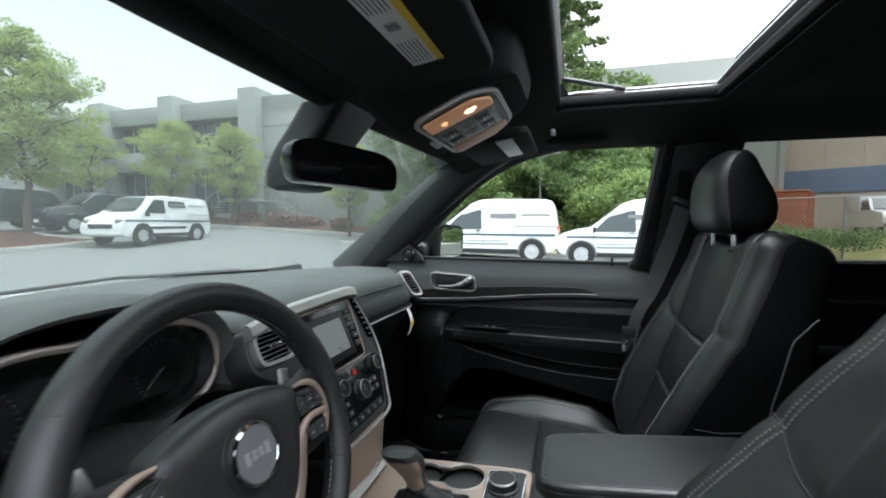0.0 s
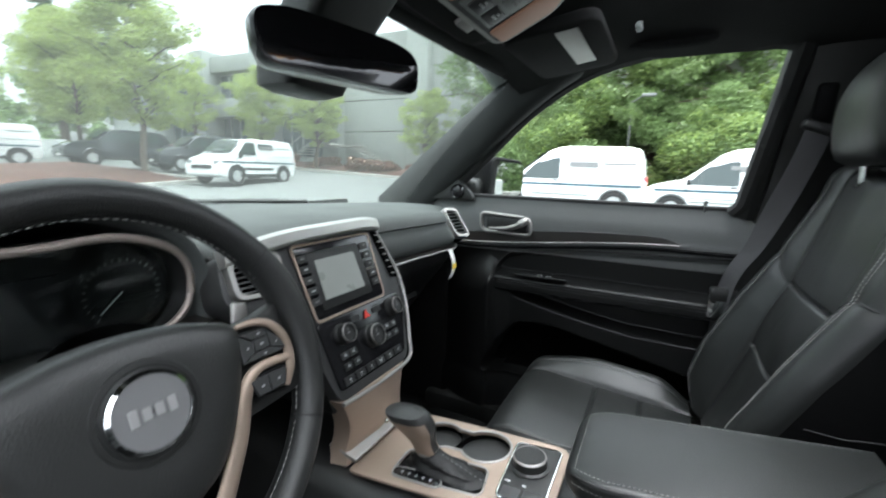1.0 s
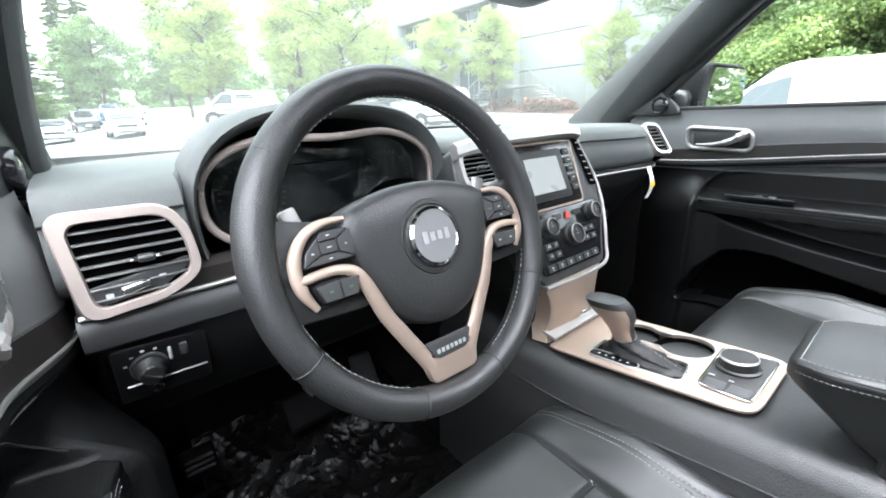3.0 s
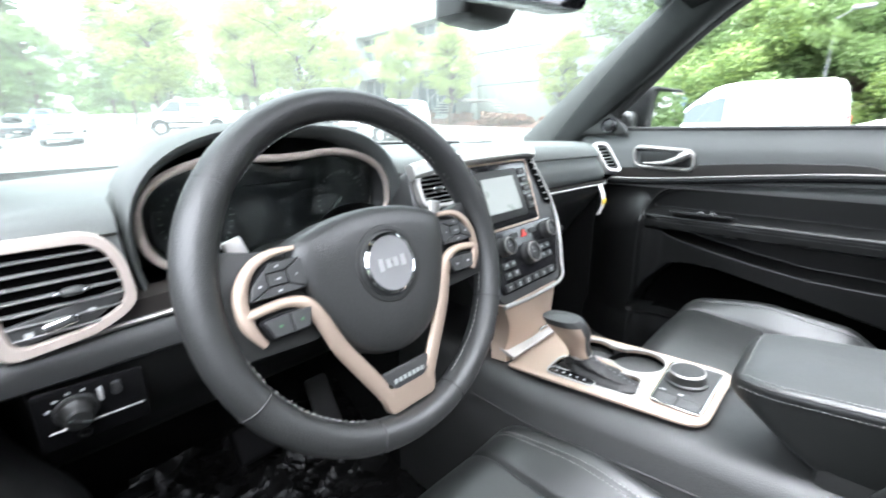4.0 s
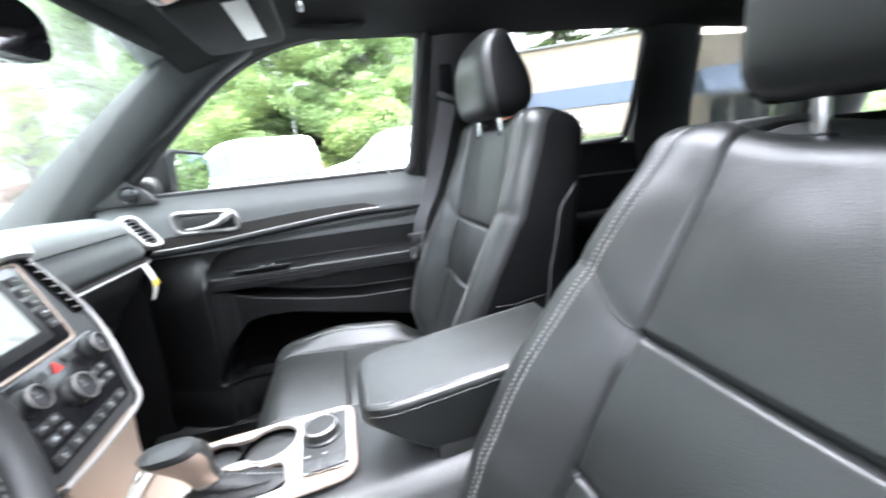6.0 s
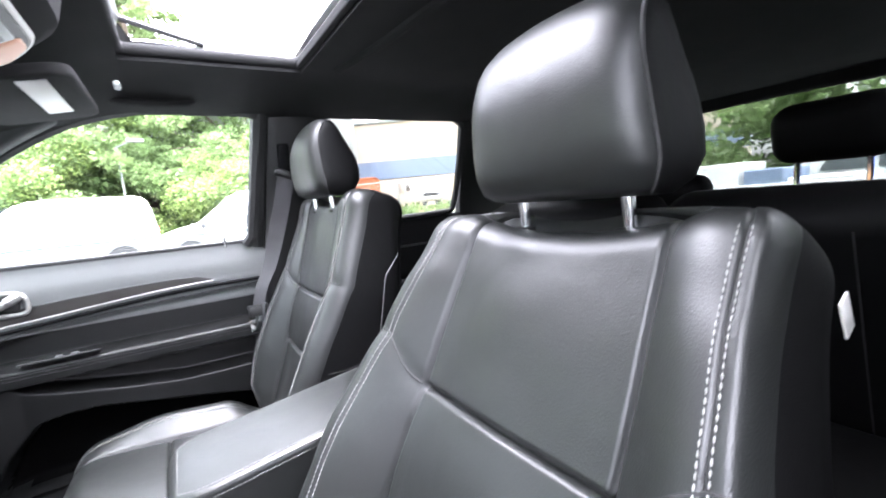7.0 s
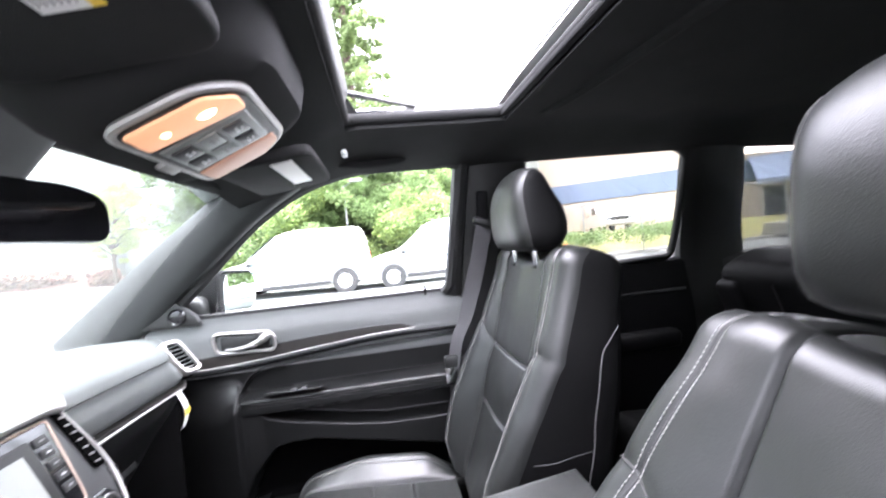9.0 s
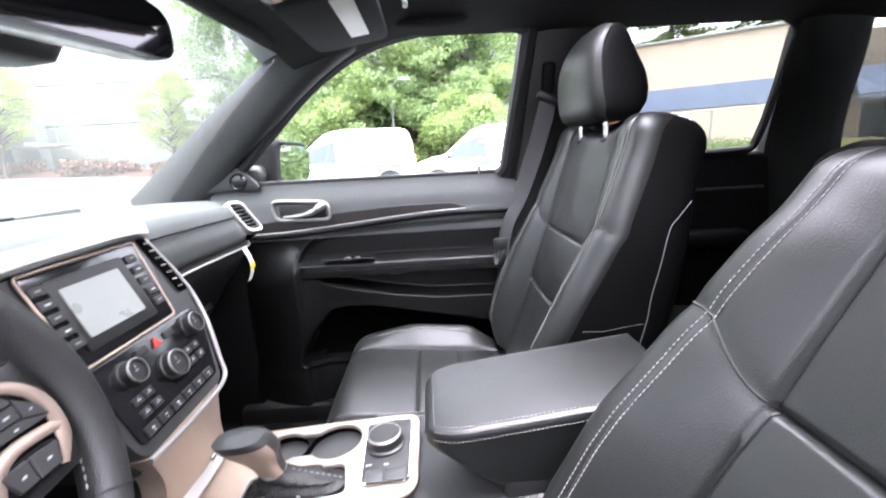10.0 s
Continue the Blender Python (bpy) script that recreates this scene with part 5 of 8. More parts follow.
def lever(t0, t1, out, k0=0.0, k1=6.2832):
    rings = []
    for t in lin(t0, t1, 14):
        cx, cy, cz = -0.035 - 0.022 * t, 0.043 + 0.016 * t, 0.032 + 0.076 * t
        wx = 0.015 + 0.008 * smooth(0.2, 0.8, t)
        wy = 0.017 + 0.016 * smooth(0.15, 0.8, t)
        cy += 0.010 * smooth(0.5, 1, t)
        if t > 0.88:
            f = math.sqrt(max(0.02, 1 - ((t - 0.88) / 0.125) ** 2))
            wx, wy = wx * f, wy * f
        rings.append([(cx + out * wx * math.copysign(abs(math.cos(a)) ** 0.75, math.cos(a)), cy + out * wy * math.copysign(abs(math.sin(a)) ** 0.75, math.sin(a)), cz) for a in lin(k0, k1 * 23 / 24, 24)])
    return loft(rings)


part("grip", lever(0.0, 1.0, 1.0), LEATHER_WHEEL, gl, "black leather grip")
for sx in (-1, 1):
    bm = bmesh.new()
    rings = []
    for t in lin(0.03, 0.80, 12):
        cx, cy, cz = -0.035 - 0.022 * t, 0.043 + 0.016 * t + 0.010 * smooth(0.5, 1, t), 0.032 + 0.076 * t
        wx = (0.015 + 0.008 * smooth(0.2, 0.8, t)) + 0.0012
        wy = (0.017 + 0.016 * smooth(0.15, 0.8, t)) + 0.0006
        rings.append([(cx + sx * wx * math.cos(a) ** 0.75, cy + wy * math.copysign(abs(math.sin(a)) ** 0.75, a), cz) for a in lin(-1.2, 1.2, 14)])
    part("side_insert", loft(rings, close=False, cap=False), BRONZE, gl, "champagne metal insert")
part("collar", revolve([(0.016, 0.030), (0.018, 0.035), (0.015, 0.039)], 24, Matrix.Translation((-0.035, 0.044, 0.0))), SILVER, gl)

# armrest lid: a rounded nose, a flat top and seams along its upper edges
def lid(d):
    """Half width, top and foot of the lid at d metres behind its nose."""
    k = math.sqrt(max(0.0, 1 - (1 - min(1, d / 0.055)) ** 2))
    q = math.sqrt(max(0.0, 1 - (1 - min(1, d / 0.022)) ** 2))
    return 0.050 + 0.038 * k, 0.886 + 0.014 * q + 0.12 * d, 0.872 - 0.055 * smooth(0.0, 0.11, d) - 0.004 * q + 0.05 * max(0.0, d - 0.11)


ARM = -0.014
rings = []
for d in [0, 0.001, 0.003, 0.006, 0.010, 0.015, 0.022, 0.03, 0.04, 0.055, 0.07, 0.09, 0.11] + lin(0.15, 0.318, 8):
    w, zt, zb = lid(d)
    sec = rounded([(-w * 0.93, zb), (-w, zt), (w, zt), (w * 0.93, zb)], [0.022, 0.009, 0.009, 0.022], 8)
    rings.append([(ARM + x, -0.258 - d, z + 0.007 * (1 - (x / w) ** 2) * smooth(zt - 0.012, zt, z)) for x, z in sec])
arm = part("armrest", loft(rings), LEATHER, con, "padded black leather armrest lid", 60)
st = bmesh.new()
ds = [0.012, 0.018, 0.03, 0.045, 0.06, 0.09] + lin(0.12, 0.31, 10)
for ins, dz in ((0.0105, 0.0018), (-0.0006, -0.0105)):
    path = [(ARM - lid(d)[0] + ins, -0.258 - d, lid(d)[1] + dz) for d in ds[::-1]]
    path += [(x, -0.258 - (0.012 if ins > 0 else 0.003), lid(0.012)[1] + dz) for x in lin(ARM - 0.047, ARM + 0.047, 9)]
    path += [(ARM + lid(d)[0] - ins, -0.258 - d, lid(d)[1] + dz) for d in ds]
    stitches(path, 0.0035, 0.0018, 0.0005, bm=st)
sewn("stitching", st, THREAD, arm)
part("seam", tube([(ARM - lid(d)[0] + 0.0022, -0.258 - d, lid(d)[1] - 0.0018) for d in ds], 0.0011, 5), RUBBER, arm)
part("bin", rbox(0.165, 0.24, 0.10, 0.01, 2, Matrix.Translation((ARM, -0.47, 0.79))), PLASTIC, con)

# ---- front seats ----
def front_seat(label, LEN, lean, H, top_z_, top_y_, deep=0.0, rows_=(0.62, 0.30), thick=0.0008, SH=0.58, hx=0.0, trim=0.0):
    """A front seat in its own frame: x to the right, y ahead, the origin on the floor below the hip. The inboard side is -x.
    top_z_, top_y_: the middle of the headrest; deep: how much further the bolsters reach;
    trim: how much narrower the shoulder is on the -x side."""
    seat = thing("car_seat", label, "car seat", "front seats")
    # backrest: sections from the hip up
    rec = radians(lean)

    def base(h):
        """Centre of the front face at height h (0 to 1)."""
        s = h * H
        return Vector((0, 0.0 - s * math.sin(rec) - 0.012 * math.sin(3.14 * h), 0.27 + s * math.cos(rec)))

    fw = Vector((0, math.cos(rec), math.sin(rec)))

    def over(h):
        """How far the top has curved away, 0 to 1."""
        return 1 - math.sqrt(max(0.0, 1 - max(0.0, (h - 0.935) / 0.065) ** 2))

    def half(h):
        return 0.228 + 0.026 * math.sin(3.14 * min(0.5, h * 1.1)) - 0.022 * smooth(0.60, 0.95, h) - 0.020 * over(h)

    def insert(h):
        """Half the width of the middle panel."""
        return 0.132 - 0.006 * smooth(0.6, 1.0, h)

    def dip(x, h):
        """The top edge sinks between the shoulders."""
        return -0.022 * smooth(0.72, 1.0, h) * max(0.0, 1 - (x / 0.15) ** 2)

    def bolster(h):
        return float(np.interp(h, (0.0, 0.10, 0.26, 0.46, 0.65, 0.87, 1.0), (0.020, 0.058, 0.066, 0.050, 0.024, 0.006, 0.004))) + deep * smooth(0.2, 0.5, h) * smooth(1.0, 0.8, h)

    SEAM, ROLL = 0.80, 0.88

    def across_x(u, h):
        """From a share of the half width to metres."""
        k = max(0.0, -u - SEAM)
        return (u + k * trim * smooth(0.3, 0.75, h)) * half(h)

    def climb(x, xi, w):
        """The seam that climbs over the bolster from the middle panel."""
        return SH + 0.075 * smooth(xi, w * 0.84, x)

    def front(u, h):
        w = half(h)
        x = across_x(u, h)
        xi = insert(h)
        b = smooth(xi - 0.012, w * 0.84, abs(x)) ** 0.8
        d = bolster(h) * b
        if abs(u) > ROLL:                                                            # the edge turns into the side
            q = min(1.0, (abs(u) - ROLL) / (1 - ROLL))
            d -= 0.036 * (1 - math.sqrt(max(0.0, 1 - q * q)))
        d -= 0.0080 * math.exp(-((abs(x) - xi) / 0.0035) ** 2)                      # seams beside the middle panel
        if abs(x) < xi + 0.002:
            for hs in (0.34, SH):
                d -= 0.008 * math.exp(-((h - hs) / 0.006) ** 2)
            d += 0.007 * (math.sin(3.14 * (h - 0.34) / (SH - 0.34)) if 0.34 < h < SH else 0)
            d += 0.006 * smooth(xi, 0, abs(x))
        else:
            d -= 0.0030 * math.exp(-((h - climb(abs(x), xi, w)) / 0.022) ** 2)       # the bolster is drawn in along its seam
            d += 0.0035 * smooth(xi, xi + 0.03, abs(x)) * smooth(w * 0.82, w * 0.7, abs(x))
        d -= 0.0040 * math.exp(-((abs(u) - SEAM) / 0.010) ** 2)
        d -= 0.034 * over(h)
        # soft folds in the hide
        d += 0.0014 * noise.noise(Vector((x * 16, h * 9, lean))) * smooth(0.0, 0.2, h)
        return base(h) + Vector((x, 0, dip(x, h))) + fw * d

    skin, cover = [], []
    fine_rows = [0.34 + k * 0.003 for k in range(-6, 7)] + [SH + k * 0.003 for k in range(-6, 33)]
    rows = sorted([h for h in lin(0, 0.93, 60) if min(abs(h - q) for q in fine_rows) > 0.004] + fine_rows + lin(0.935, 1.0, 12))
    for h in rows:
        edge = insert(h) / half(h)
        fine = [edge + k * 0.0016 / half(h) for k in range(-5, 6)] + [SEAM + k * 0.006 for k in range(-4, 5)]
        coarse = lin(0, edge - 0.04, 9) + lin(edge + 0.045, SEAM - 0.03, 5) + [ROLL + (1 - ROLL) * math.sin(a) for a in lin(0, 1.5708, 9)]
        us = sorted(coarse[1:] + fine)
        f = [front(u, h) for u in [-u for u in us[::-1]] + [0.0] + us]
        w = half(h)
        t = 0.120 + 0.030 * smooth(0.9, 0.3, h) - 0.030 * over(h)
        skin.append(f)
        cover.append([f[-1]] + [base(h) + Vector((across_x(k, h), 0, dip(k * w, h))) - fw * d for k, d in ((1.008, t * 0.45), (1.008, t * 0.70), (0.995, t * 0.88), (0.94, t), (0.6, t + 0.012), (0, t + 0.015), (-0.6, t + 0.012), (-0.94, t), (-0.995, t * 0.88), (-1.008, t * 0.70), (-1.008, t * 0.45))] + [f[0]])
    # round the top off
    top = skin[-1] + cover[-1]
    c = sum((Vector(p) for p in top), Vector()) / len(top)
    for k, dz in ((0.93, 0.003), (0.80, 0.006), (0.50, 0.008)):
        for strip in (skin, cover):
            strip.append([c + (Vector(p) - c) * k + Vector((0, -dz * 0.3, dz)) for p in strip[len(rows) - 1]])
    back = part("backrest", loft(skin, cap=False, close=False), LEATHER, seat, "stitched black leather backrest", 70)
    part("side_cover", loft(cover, cap=False, close=False), VINYL_AND_SHADE, back, "matt black vinyl side and back cover", 50)
    st = bmesh.new()
    for sx in (-1, 1):
        for du in (-1, 1):
            stitches([front(sx * (SEAM + du * (0.014 + 0.012 * h)), h) + fw * 0.0006 for h in lin(0.04, 0.965, 60)], 0.0040, 0.0020, thick, bm=st)
    sewn("stitching", st, THREAD, back, "double row of white stitching")
    for sx in (-1, 1):
        part("seam", tube([front(sx * SEAM, h) + fw * 0.0012 for h in lin(0.04, 0.965, 50)], 0.0014, 5), RUBBER, back)
        across = []
        for k in lin(0, 1, 16):
            x = insert(SH) + k * (0.97 * half(SH + 0.07) - insert(SH))
            h = climb(x, insert(SH), half(SH))
            across.append(front(sx * x / half(h), h) + fw * 0.0006)
        part("cross_seam", tube(across, 0.0014, 5), RUBBER, back)
    # the hard shell behind, with its piping, and the seam over the hinge
    shell = []
    for h in lin(0.05, 0.90, 20):
        w = half(h) * 0.84
        b = base(h)
        shell.append([b + Vector((u * w, 0, 0)) - fw * (0.140 + 0.014 * (1 - u * u) - 0.02 * smooth(0.5, 0.9, h)) for u in lin(-1, 1, 9)] + [b + Vector((u * w * 0.9, 0, 0)) - fw * 0.11 for u in lin(1, -1, 5)])
    part("back_shell", loft(shell), HOUSING, seat, "black seat back panel")
    for sx in (-1, 1):
        line = curve_points([(q, d, 0) for q, d in ((0.79, 0.108), (0.74, 0.092), (0.695, 0.081), (0.58, 0.084), (0.505, 0.087), (0.43, 0.095), (0.25, 0.104))], 5)
        part("piping", tube([base(p.x) + Vector((sx * (half(p.x) * 1.008 + 0.001), 0, 0)) - fw * p.y for p in line], 0.0012, 6), SLAT, back, "thin grey piping")
        part("hinge_seam", tube([base(q) + Vector((sx * half(q) * 1.006, 0, 0)) - fw * d for q, d in ((0.365, -0.008), (0.38, 0.03), (0.405, 0.06), (0.43, 0.095))], 0.0012, 5), RUBBER, back)
    # cushion

    def cush(u, v):
        """u across (-1 to 1), v from the back (0) to the front edge (1) and down over it."""
        w = 0.245 + 0.015 * v
        x = u * w
        y = 0.02 + min(v, 1.0) * LEN
        z = 0.262 + 0.036 * min(1, v)
        xi = 0.155
        q = max(0.0, (abs(x) - xi) / (w - xi))
        z += 0.046 * math.sin(2.2 * q) * smooth(1.04, 0.50, v) * smooth(-0.05, 0.2, v)      # the bolster swells and fades to the front
        if abs(u) > 0.86:
            z -= 0.045 * (1 - math.sqrt(max(0.0, 1 - ((abs(u) - 0.86) / 0.14) ** 2)))
        z -= 0.006 * math.exp(-((abs(x) - xi) / 0.004) ** 2)
        if abs(x) < xi:
            for vs in rows_:
                z -= 0.006 * math.exp(-((v - vs) / 0.008) ** 2)
            z += 0.006 * (1 - (x / xi) ** 2)
        z -= 0.0025 * math.exp(-((abs(u) - 0.80) / 0.012) ** 2)
        if v > 0.86:
            a = (v - 0.86) / 0.14 * 1.25
            rad = 0.07
            y = 0.02 + 0.86 * LEN + rad * math.sin(min(a, 1.5))
            z -= rad * (1 - math.cos(min(a, 1.5)))
        return Vector((x, y, z))

    rings = []
    fine_v = [vs + k * 0.004 for vs in rows_ for k in range(-4, 5)]
    for v in sorted([q for q in lin(0.0, 1.0, 48) if min(abs(q - k) for k in fine_v) > 0.006] + fine_v):
        edge = 0.155 / (0.245 + 0.015 * v)
        us = sorted(lin(0, edge - 0.04, 8)[1:] + [edge + k * 0.008 for k in range(-4, 5)] + lin(edge + 0.045, 0.77, 3) + [0.80 + k * 0.006 for k in range(-4, 5)] + [0.86 + 0.14 * math.sin(a) for a in lin(0.0, 1.5708, 9)])
        f = [cush(u, v) for u in [-u for u in us[::-1]] + [0.0] + us]
        a, b = f[0], f[-1]
        rings.append(f + [b + Vector((0.006, 0, -0.04)), b + Vector((0.0, 0, -0.10)), Vector((b.x * 0.8, b.y - 0.02 * v, 0.11)), Vector((a.x * 0.8, a.y - 0.02 * v, 0.11)), a + Vector((0, 0, -0.10)), a + Vector((-0.006, 0, -0.04))])
    cu = part("cushion", loft(rings), LEATHER, seat, "stitched black leather cushion", 70)
    st = bmesh.new()
    for sx in (-1, 1):
        for du in (0.785, 0.815):
            stitches([cush(sx * du, v) + Vector((0, 0, 0.0006)) for v in lin(0.08, 0.98, 50)], 0.0040, 0.0020, 0.0006, bm=st)
    sewn("stitching", st, THREAD, cu, "double row of white stitching")
    part("plinth", rbox(0.42, 0.40, 0.10, 0.02, 2, Matrix.Translation((0, 0.20, 0.08))), PLASTIC, seat, "black plastic seat base")
    for sx in (-1, 1):
        part("side_trim", rbox(0.03, 0.44, 0.10, 0.014, 3, pose(sx * 0.25, 0.17, 0.165, 3, 0, 0)), PLASTIC, seat)
        part("rail", rbox(0.04, 0.56, 0.04, 0.005, 1, Matrix.Translation((sx * 0.19, 0.2, 0.03))), RAIL, seat)
    part("recline_hinge", rbox(0.025, 0.10, 0.12, 0.02, 3, pose(-0.247, -0.02, 0.25, 20, 0, 0)), PLASTIC, seat)
    # headrest: a domed front cushion and a stepped shell behind it
    hb = Vector((hx, top_y_, top_z_))
    prof = ((-0.092, 0.012, -0.016), (-0.089, 0.034, -0.032), (-0.080, 0.048, -0.046), (-0.060, 0.055, -0.058), (-0.035, 0.059, -0.062), (-0.010, 0.060, -0.058),
            (0.008, 0.059, -0.051), (0.017, 0.058, -0.045), (0.030, 0.055, -0.038), (0.052, 0.047, -0.027), (0.070, 0.036, -0.019), (0.081, 0.026, -0.012), (0.088, 0.015, -0.004))

    def cushion(i, side, a):
        """A point of ring i on its front (side 1) or back (-1); a runs across from -1 to 1."""
        z, fy, by = prof[i]
        wid = (0.123 - 0.014 * smooth(-0.09, 0.09, z)) * (1 - 0.13 * smooth(0.060, 0.095, z) ** 1.5 - 0.16 * smooth(-0.070, -0.095, z))
        mid = (fy + by) / 2
        th = max(0.004, (fy - by) / 2)
        e = (1 - abs(a) ** 7) ** (1 / 3.6) if abs(a) < 1 else 0.0
        y = mid + side * th * e + (0.006 * (1 - a * a) if side > 0 else 0)
        return hb + Vector((a * wid, y, z + 0.005 * (1 - a * a) * smooth(-0.05, 0.09, z) - 0.007 * a ** 4 * smooth(0.03, 0.09, z)))
    ac = [math.sin(q) for q in lin(-1.5708, 1.5708, 25)]
    face = [-0.97] + [a for a in ac if abs(a) < 0.965] + [0.97]
    hr = part("headrest", loft([[cushion(i, 1, a) for a in face] for i in range(len(prof))], cap=False, close=False), LEATHER, seat, "padded black leather headrest", 60)
    bm = loft([[cushion(i, 1, a) for a in (0.97, 0.985, 0.995)] + [cushion(i, -1, a) for a in ac[::-1]] + [cushion(i, 1, a) for a in (-0.995, -0.985, -0.97)] for i in range(len(prof))], cap=False, close=False)
    for i in (0, len(prof) - 1):
        bm.faces.new([bm.verts.new(p) for p in [cushion(i, 1, a) for a in face] + [cushion(i, -1, a) for a in ac[-1::-1]]])
    part("rear_cover", bm, VINYL_AND_SHADE, hr, "matt black rear cover", 60)
    for sx in (-1, 1):
        path = curve_points([cushion(i, 1, sx * 0.97) + Vector((sx * 0.0006, 0.0006, 0)) for i in range(1, len(prof) - 1)], 3)
        part("seam", tube(path, 0.0020, 6), RUBBER, hr)
        path = [p + Vector((-sx * 0.0045, 0.0012, 0)) for p in path]
        sewn("stitching", stitches(path, 0.004, 0.002, 0.0005), THREAD_GREY, hr)
        part("post", tube([hb + Vector((sx * 0.070 - hx, 0.004, -0.17)), hb + Vector((sx * 0.070 - hx, 0.012, -0.07))], 0.0065, 12), CHROME, hr, "chrome post")
        part("post_sleeve", rbox(0.026, 0.026, 0.010, 0.004, 2, Matrix.Translation(hb + Vector((sx * 0.070 - hx, 0.006, -0.126)))), PLASTIC, hr)
    return seat


passenger = front_seat("black leather front passenger seat with white stitching", 0.405, 17, 0.622, 0.942, -0.187, 0.0, (0.53, 0.27), 0.0009)
passenger.matrix_world = pose(0.40, -0.465, 0.42)
driver = front_seat("black leather driver seat with white stitching and headrest", 0.375, 28, 0.605, 0.898, -0.318, 0.014, SH=0.605, hx=0.002, trim=0.62)
driver.matrix_world = pose(-0.373, -0.365, 0.42)
part("airbag_tag", rbox(0.002, 0.013, 0.027, 0.0008, 2, pose(-0.232, -0.275, 0.730, -28, 0, 0)), MIRROR_VANITY, driver, "small white fabric tag")


# ---- rear bench ----
# leather drawn in the darker vinyl: the shade on the bench is in its colour
bench = thing("rear_bench", "black leather rear bench seat", "car seat")
for x, w in ((-0.36, 0.50), (0.22, 0.62)):
    bm = rbox(w, 0.16, 0.62, 0.05, 4, pose(x, -1.40, 0.90, -20, 0, 0))
    bk = part("backrest", bm, VINYL_AND_SHADE, bench)
    for k in (-0.2, 0.2):
        part("seam", tube([pose(x, -1.40, 0.90, -20) @ Vector((k * w, 0.081, z)) for z in lin(-0.27, 0.27, 8)], 0.002, 5), RUBBER, bk)
for x in (-0.56, -0.16, -0.04, 0.48):
    part("bolster", rbox(0.08, 0.05, 0.54, 0.02, 3, pose(x, -1.40, 0.90, -20, 0, 0) @ Matrix.Translation((0, 0.075, 0))), VINYL_AND_SHADE, bench)
part("cushion", rbox(1.22, 0.48, 0.16, 0.05, 4, pose(0, -1.13, 0.68, 5, 0, 0)), VINYL_AND_SHADE, bench)
for x in (-0.355, 0.355):
    hr = part("headrest", rbox(0.215, 0.10, 0.130, 0.042, 5, pose(x, -1.52, 1.312, -12, 0, 0)), VINYL_AND_SHADE, bench, "black leather rear headrest")
    for sx in (-1, 1):
        part("post", tube([(x + sx * 0.06, -1.50, 1.13), (x + sx * 0.06, -1.515, 1.27)], 0.006, 8), CHROME, hr)
hr = part("headrest", rbox(0.22, 0.09, 0.08, 0.035, 4, pose(0, -1.51, 1.20, -12, 0, 0)), VINYL_AND_SHADE, bench)
solid("parcel_cover", rbox(1.2, 0.6, 0.02, 0.006, 2, Matrix.Translation((0, -1.9, 1.10))), PLASTIC, "black luggage cover behind the rear seat", "luggage cover")

# ---- belts ----
def belt(sx, label, out=0.0):
    b = thing("seat_belt", label, "seat belt", "front seat belts")
    ps = curve_points([(sx * 0.612, -0.606, 1.35), (sx * 0.625, -0.585, 1.26), (sx * 0.648, -0.538, 1.10), (sx * 0.662, -0.488, 0.95), (sx * 0.69, -0.49, 0.55)], 6)
    bm = bmesh.new()
    rings = []
    for p in ps:
        k = 1 - 0.45 * smooth(1.25, 1.0, p.z)
        side = Vector((sx * math.sqrt(1 - k * k), k, 0)) * 0.024
        rings.append([p + side, p + side + Vector((sx * 0.002, 0, 0)), p - side + Vector((sx * 0.002, 0, 0)), p - side])
    part("webbing", loft(rings), BELT, b, "dark grey woven webbing")
    an = part("anchor", rbox(0.022, 0.062, 0.022, 0.008, 3, pose(sx * 0.614, -0.604, 1.352, 20, 0, 0)), PLASTIC, b, "black shoulder anchor")
    part("slider", rbox(0.02, 0.035, 0.13, 0.009, 3, pose(sx * 0.648, -0.612, 1.38, 0, sx * -14, 0)), HOUSING, b)
    part("tongue", rbox(0.012, 0.055, 0.07, 0.004, 2, Matrix.Translation((sx * 0.660, -0.486, 0.935))), CHROME, b, "steel tongue")
    part("tongue_cover", rbox(0.02, 0.058, 0.035, 0.006, 2, Matrix.Translation((sx * 0.660, -0.488, 0.962))), PLASTIC, b)
    b.matrix_world = Matrix.Translation((sx * out, 0, 0))
    return b


belt(1, "dark grey passenger seat belt hanging beside the pillar")
belt(-1, "dark grey driver seat belt hanging beside the pillar", 0.05)
for x in (0.165, -0.155):
    bk = thing("belt_buckle", "black belt buckle with a red release button", "belt buckle", "belt buckles")
    part("body", rbox(0.026, 0.05, 0.10, 0.008, 3, pose(x, -0.47, 0.76, -15, 0, 0)), PLASTIC, bk)
    part("button", rbox(0.022, 0.022, 0.012, 0.003, 2, pose(x, -0.487, 0.811, -15, 0, 0)), RED, bk, "red release button")

# ---- overhead: console lamp, mirror, visors ----
oh = thing("overhead_console", "black overhead console with a lit warm map lamp", "overhead console")
OC = pose(-0.02, -0.128, 1.474, 155, 0, 0)     # local z looks down and back, y to the rear
o = rounded([(-0.125, -0.10), (0.125, -0.10), (0.15, 0.03), (0.11, 0.11), (-0.11, 0.11), (-0.15, 0.03)], 0.05)
part("housing", loft([[OC @ Vector((x * k, y * k, z)) for x, y in o] for k, z in ((1.25, -0.06), (1.12, -0.02), (1.0, 0.0), (0.94, 0.008), (0.8, 0.011))]), HEADLINER, oh)
lo = rounded([(-0.122, -0.058), (0.122, -0.058), (0.122, 0.030), (0.085, 0.066), (-0.085, 0.066), (-0.122, 0.030)], 0.022)
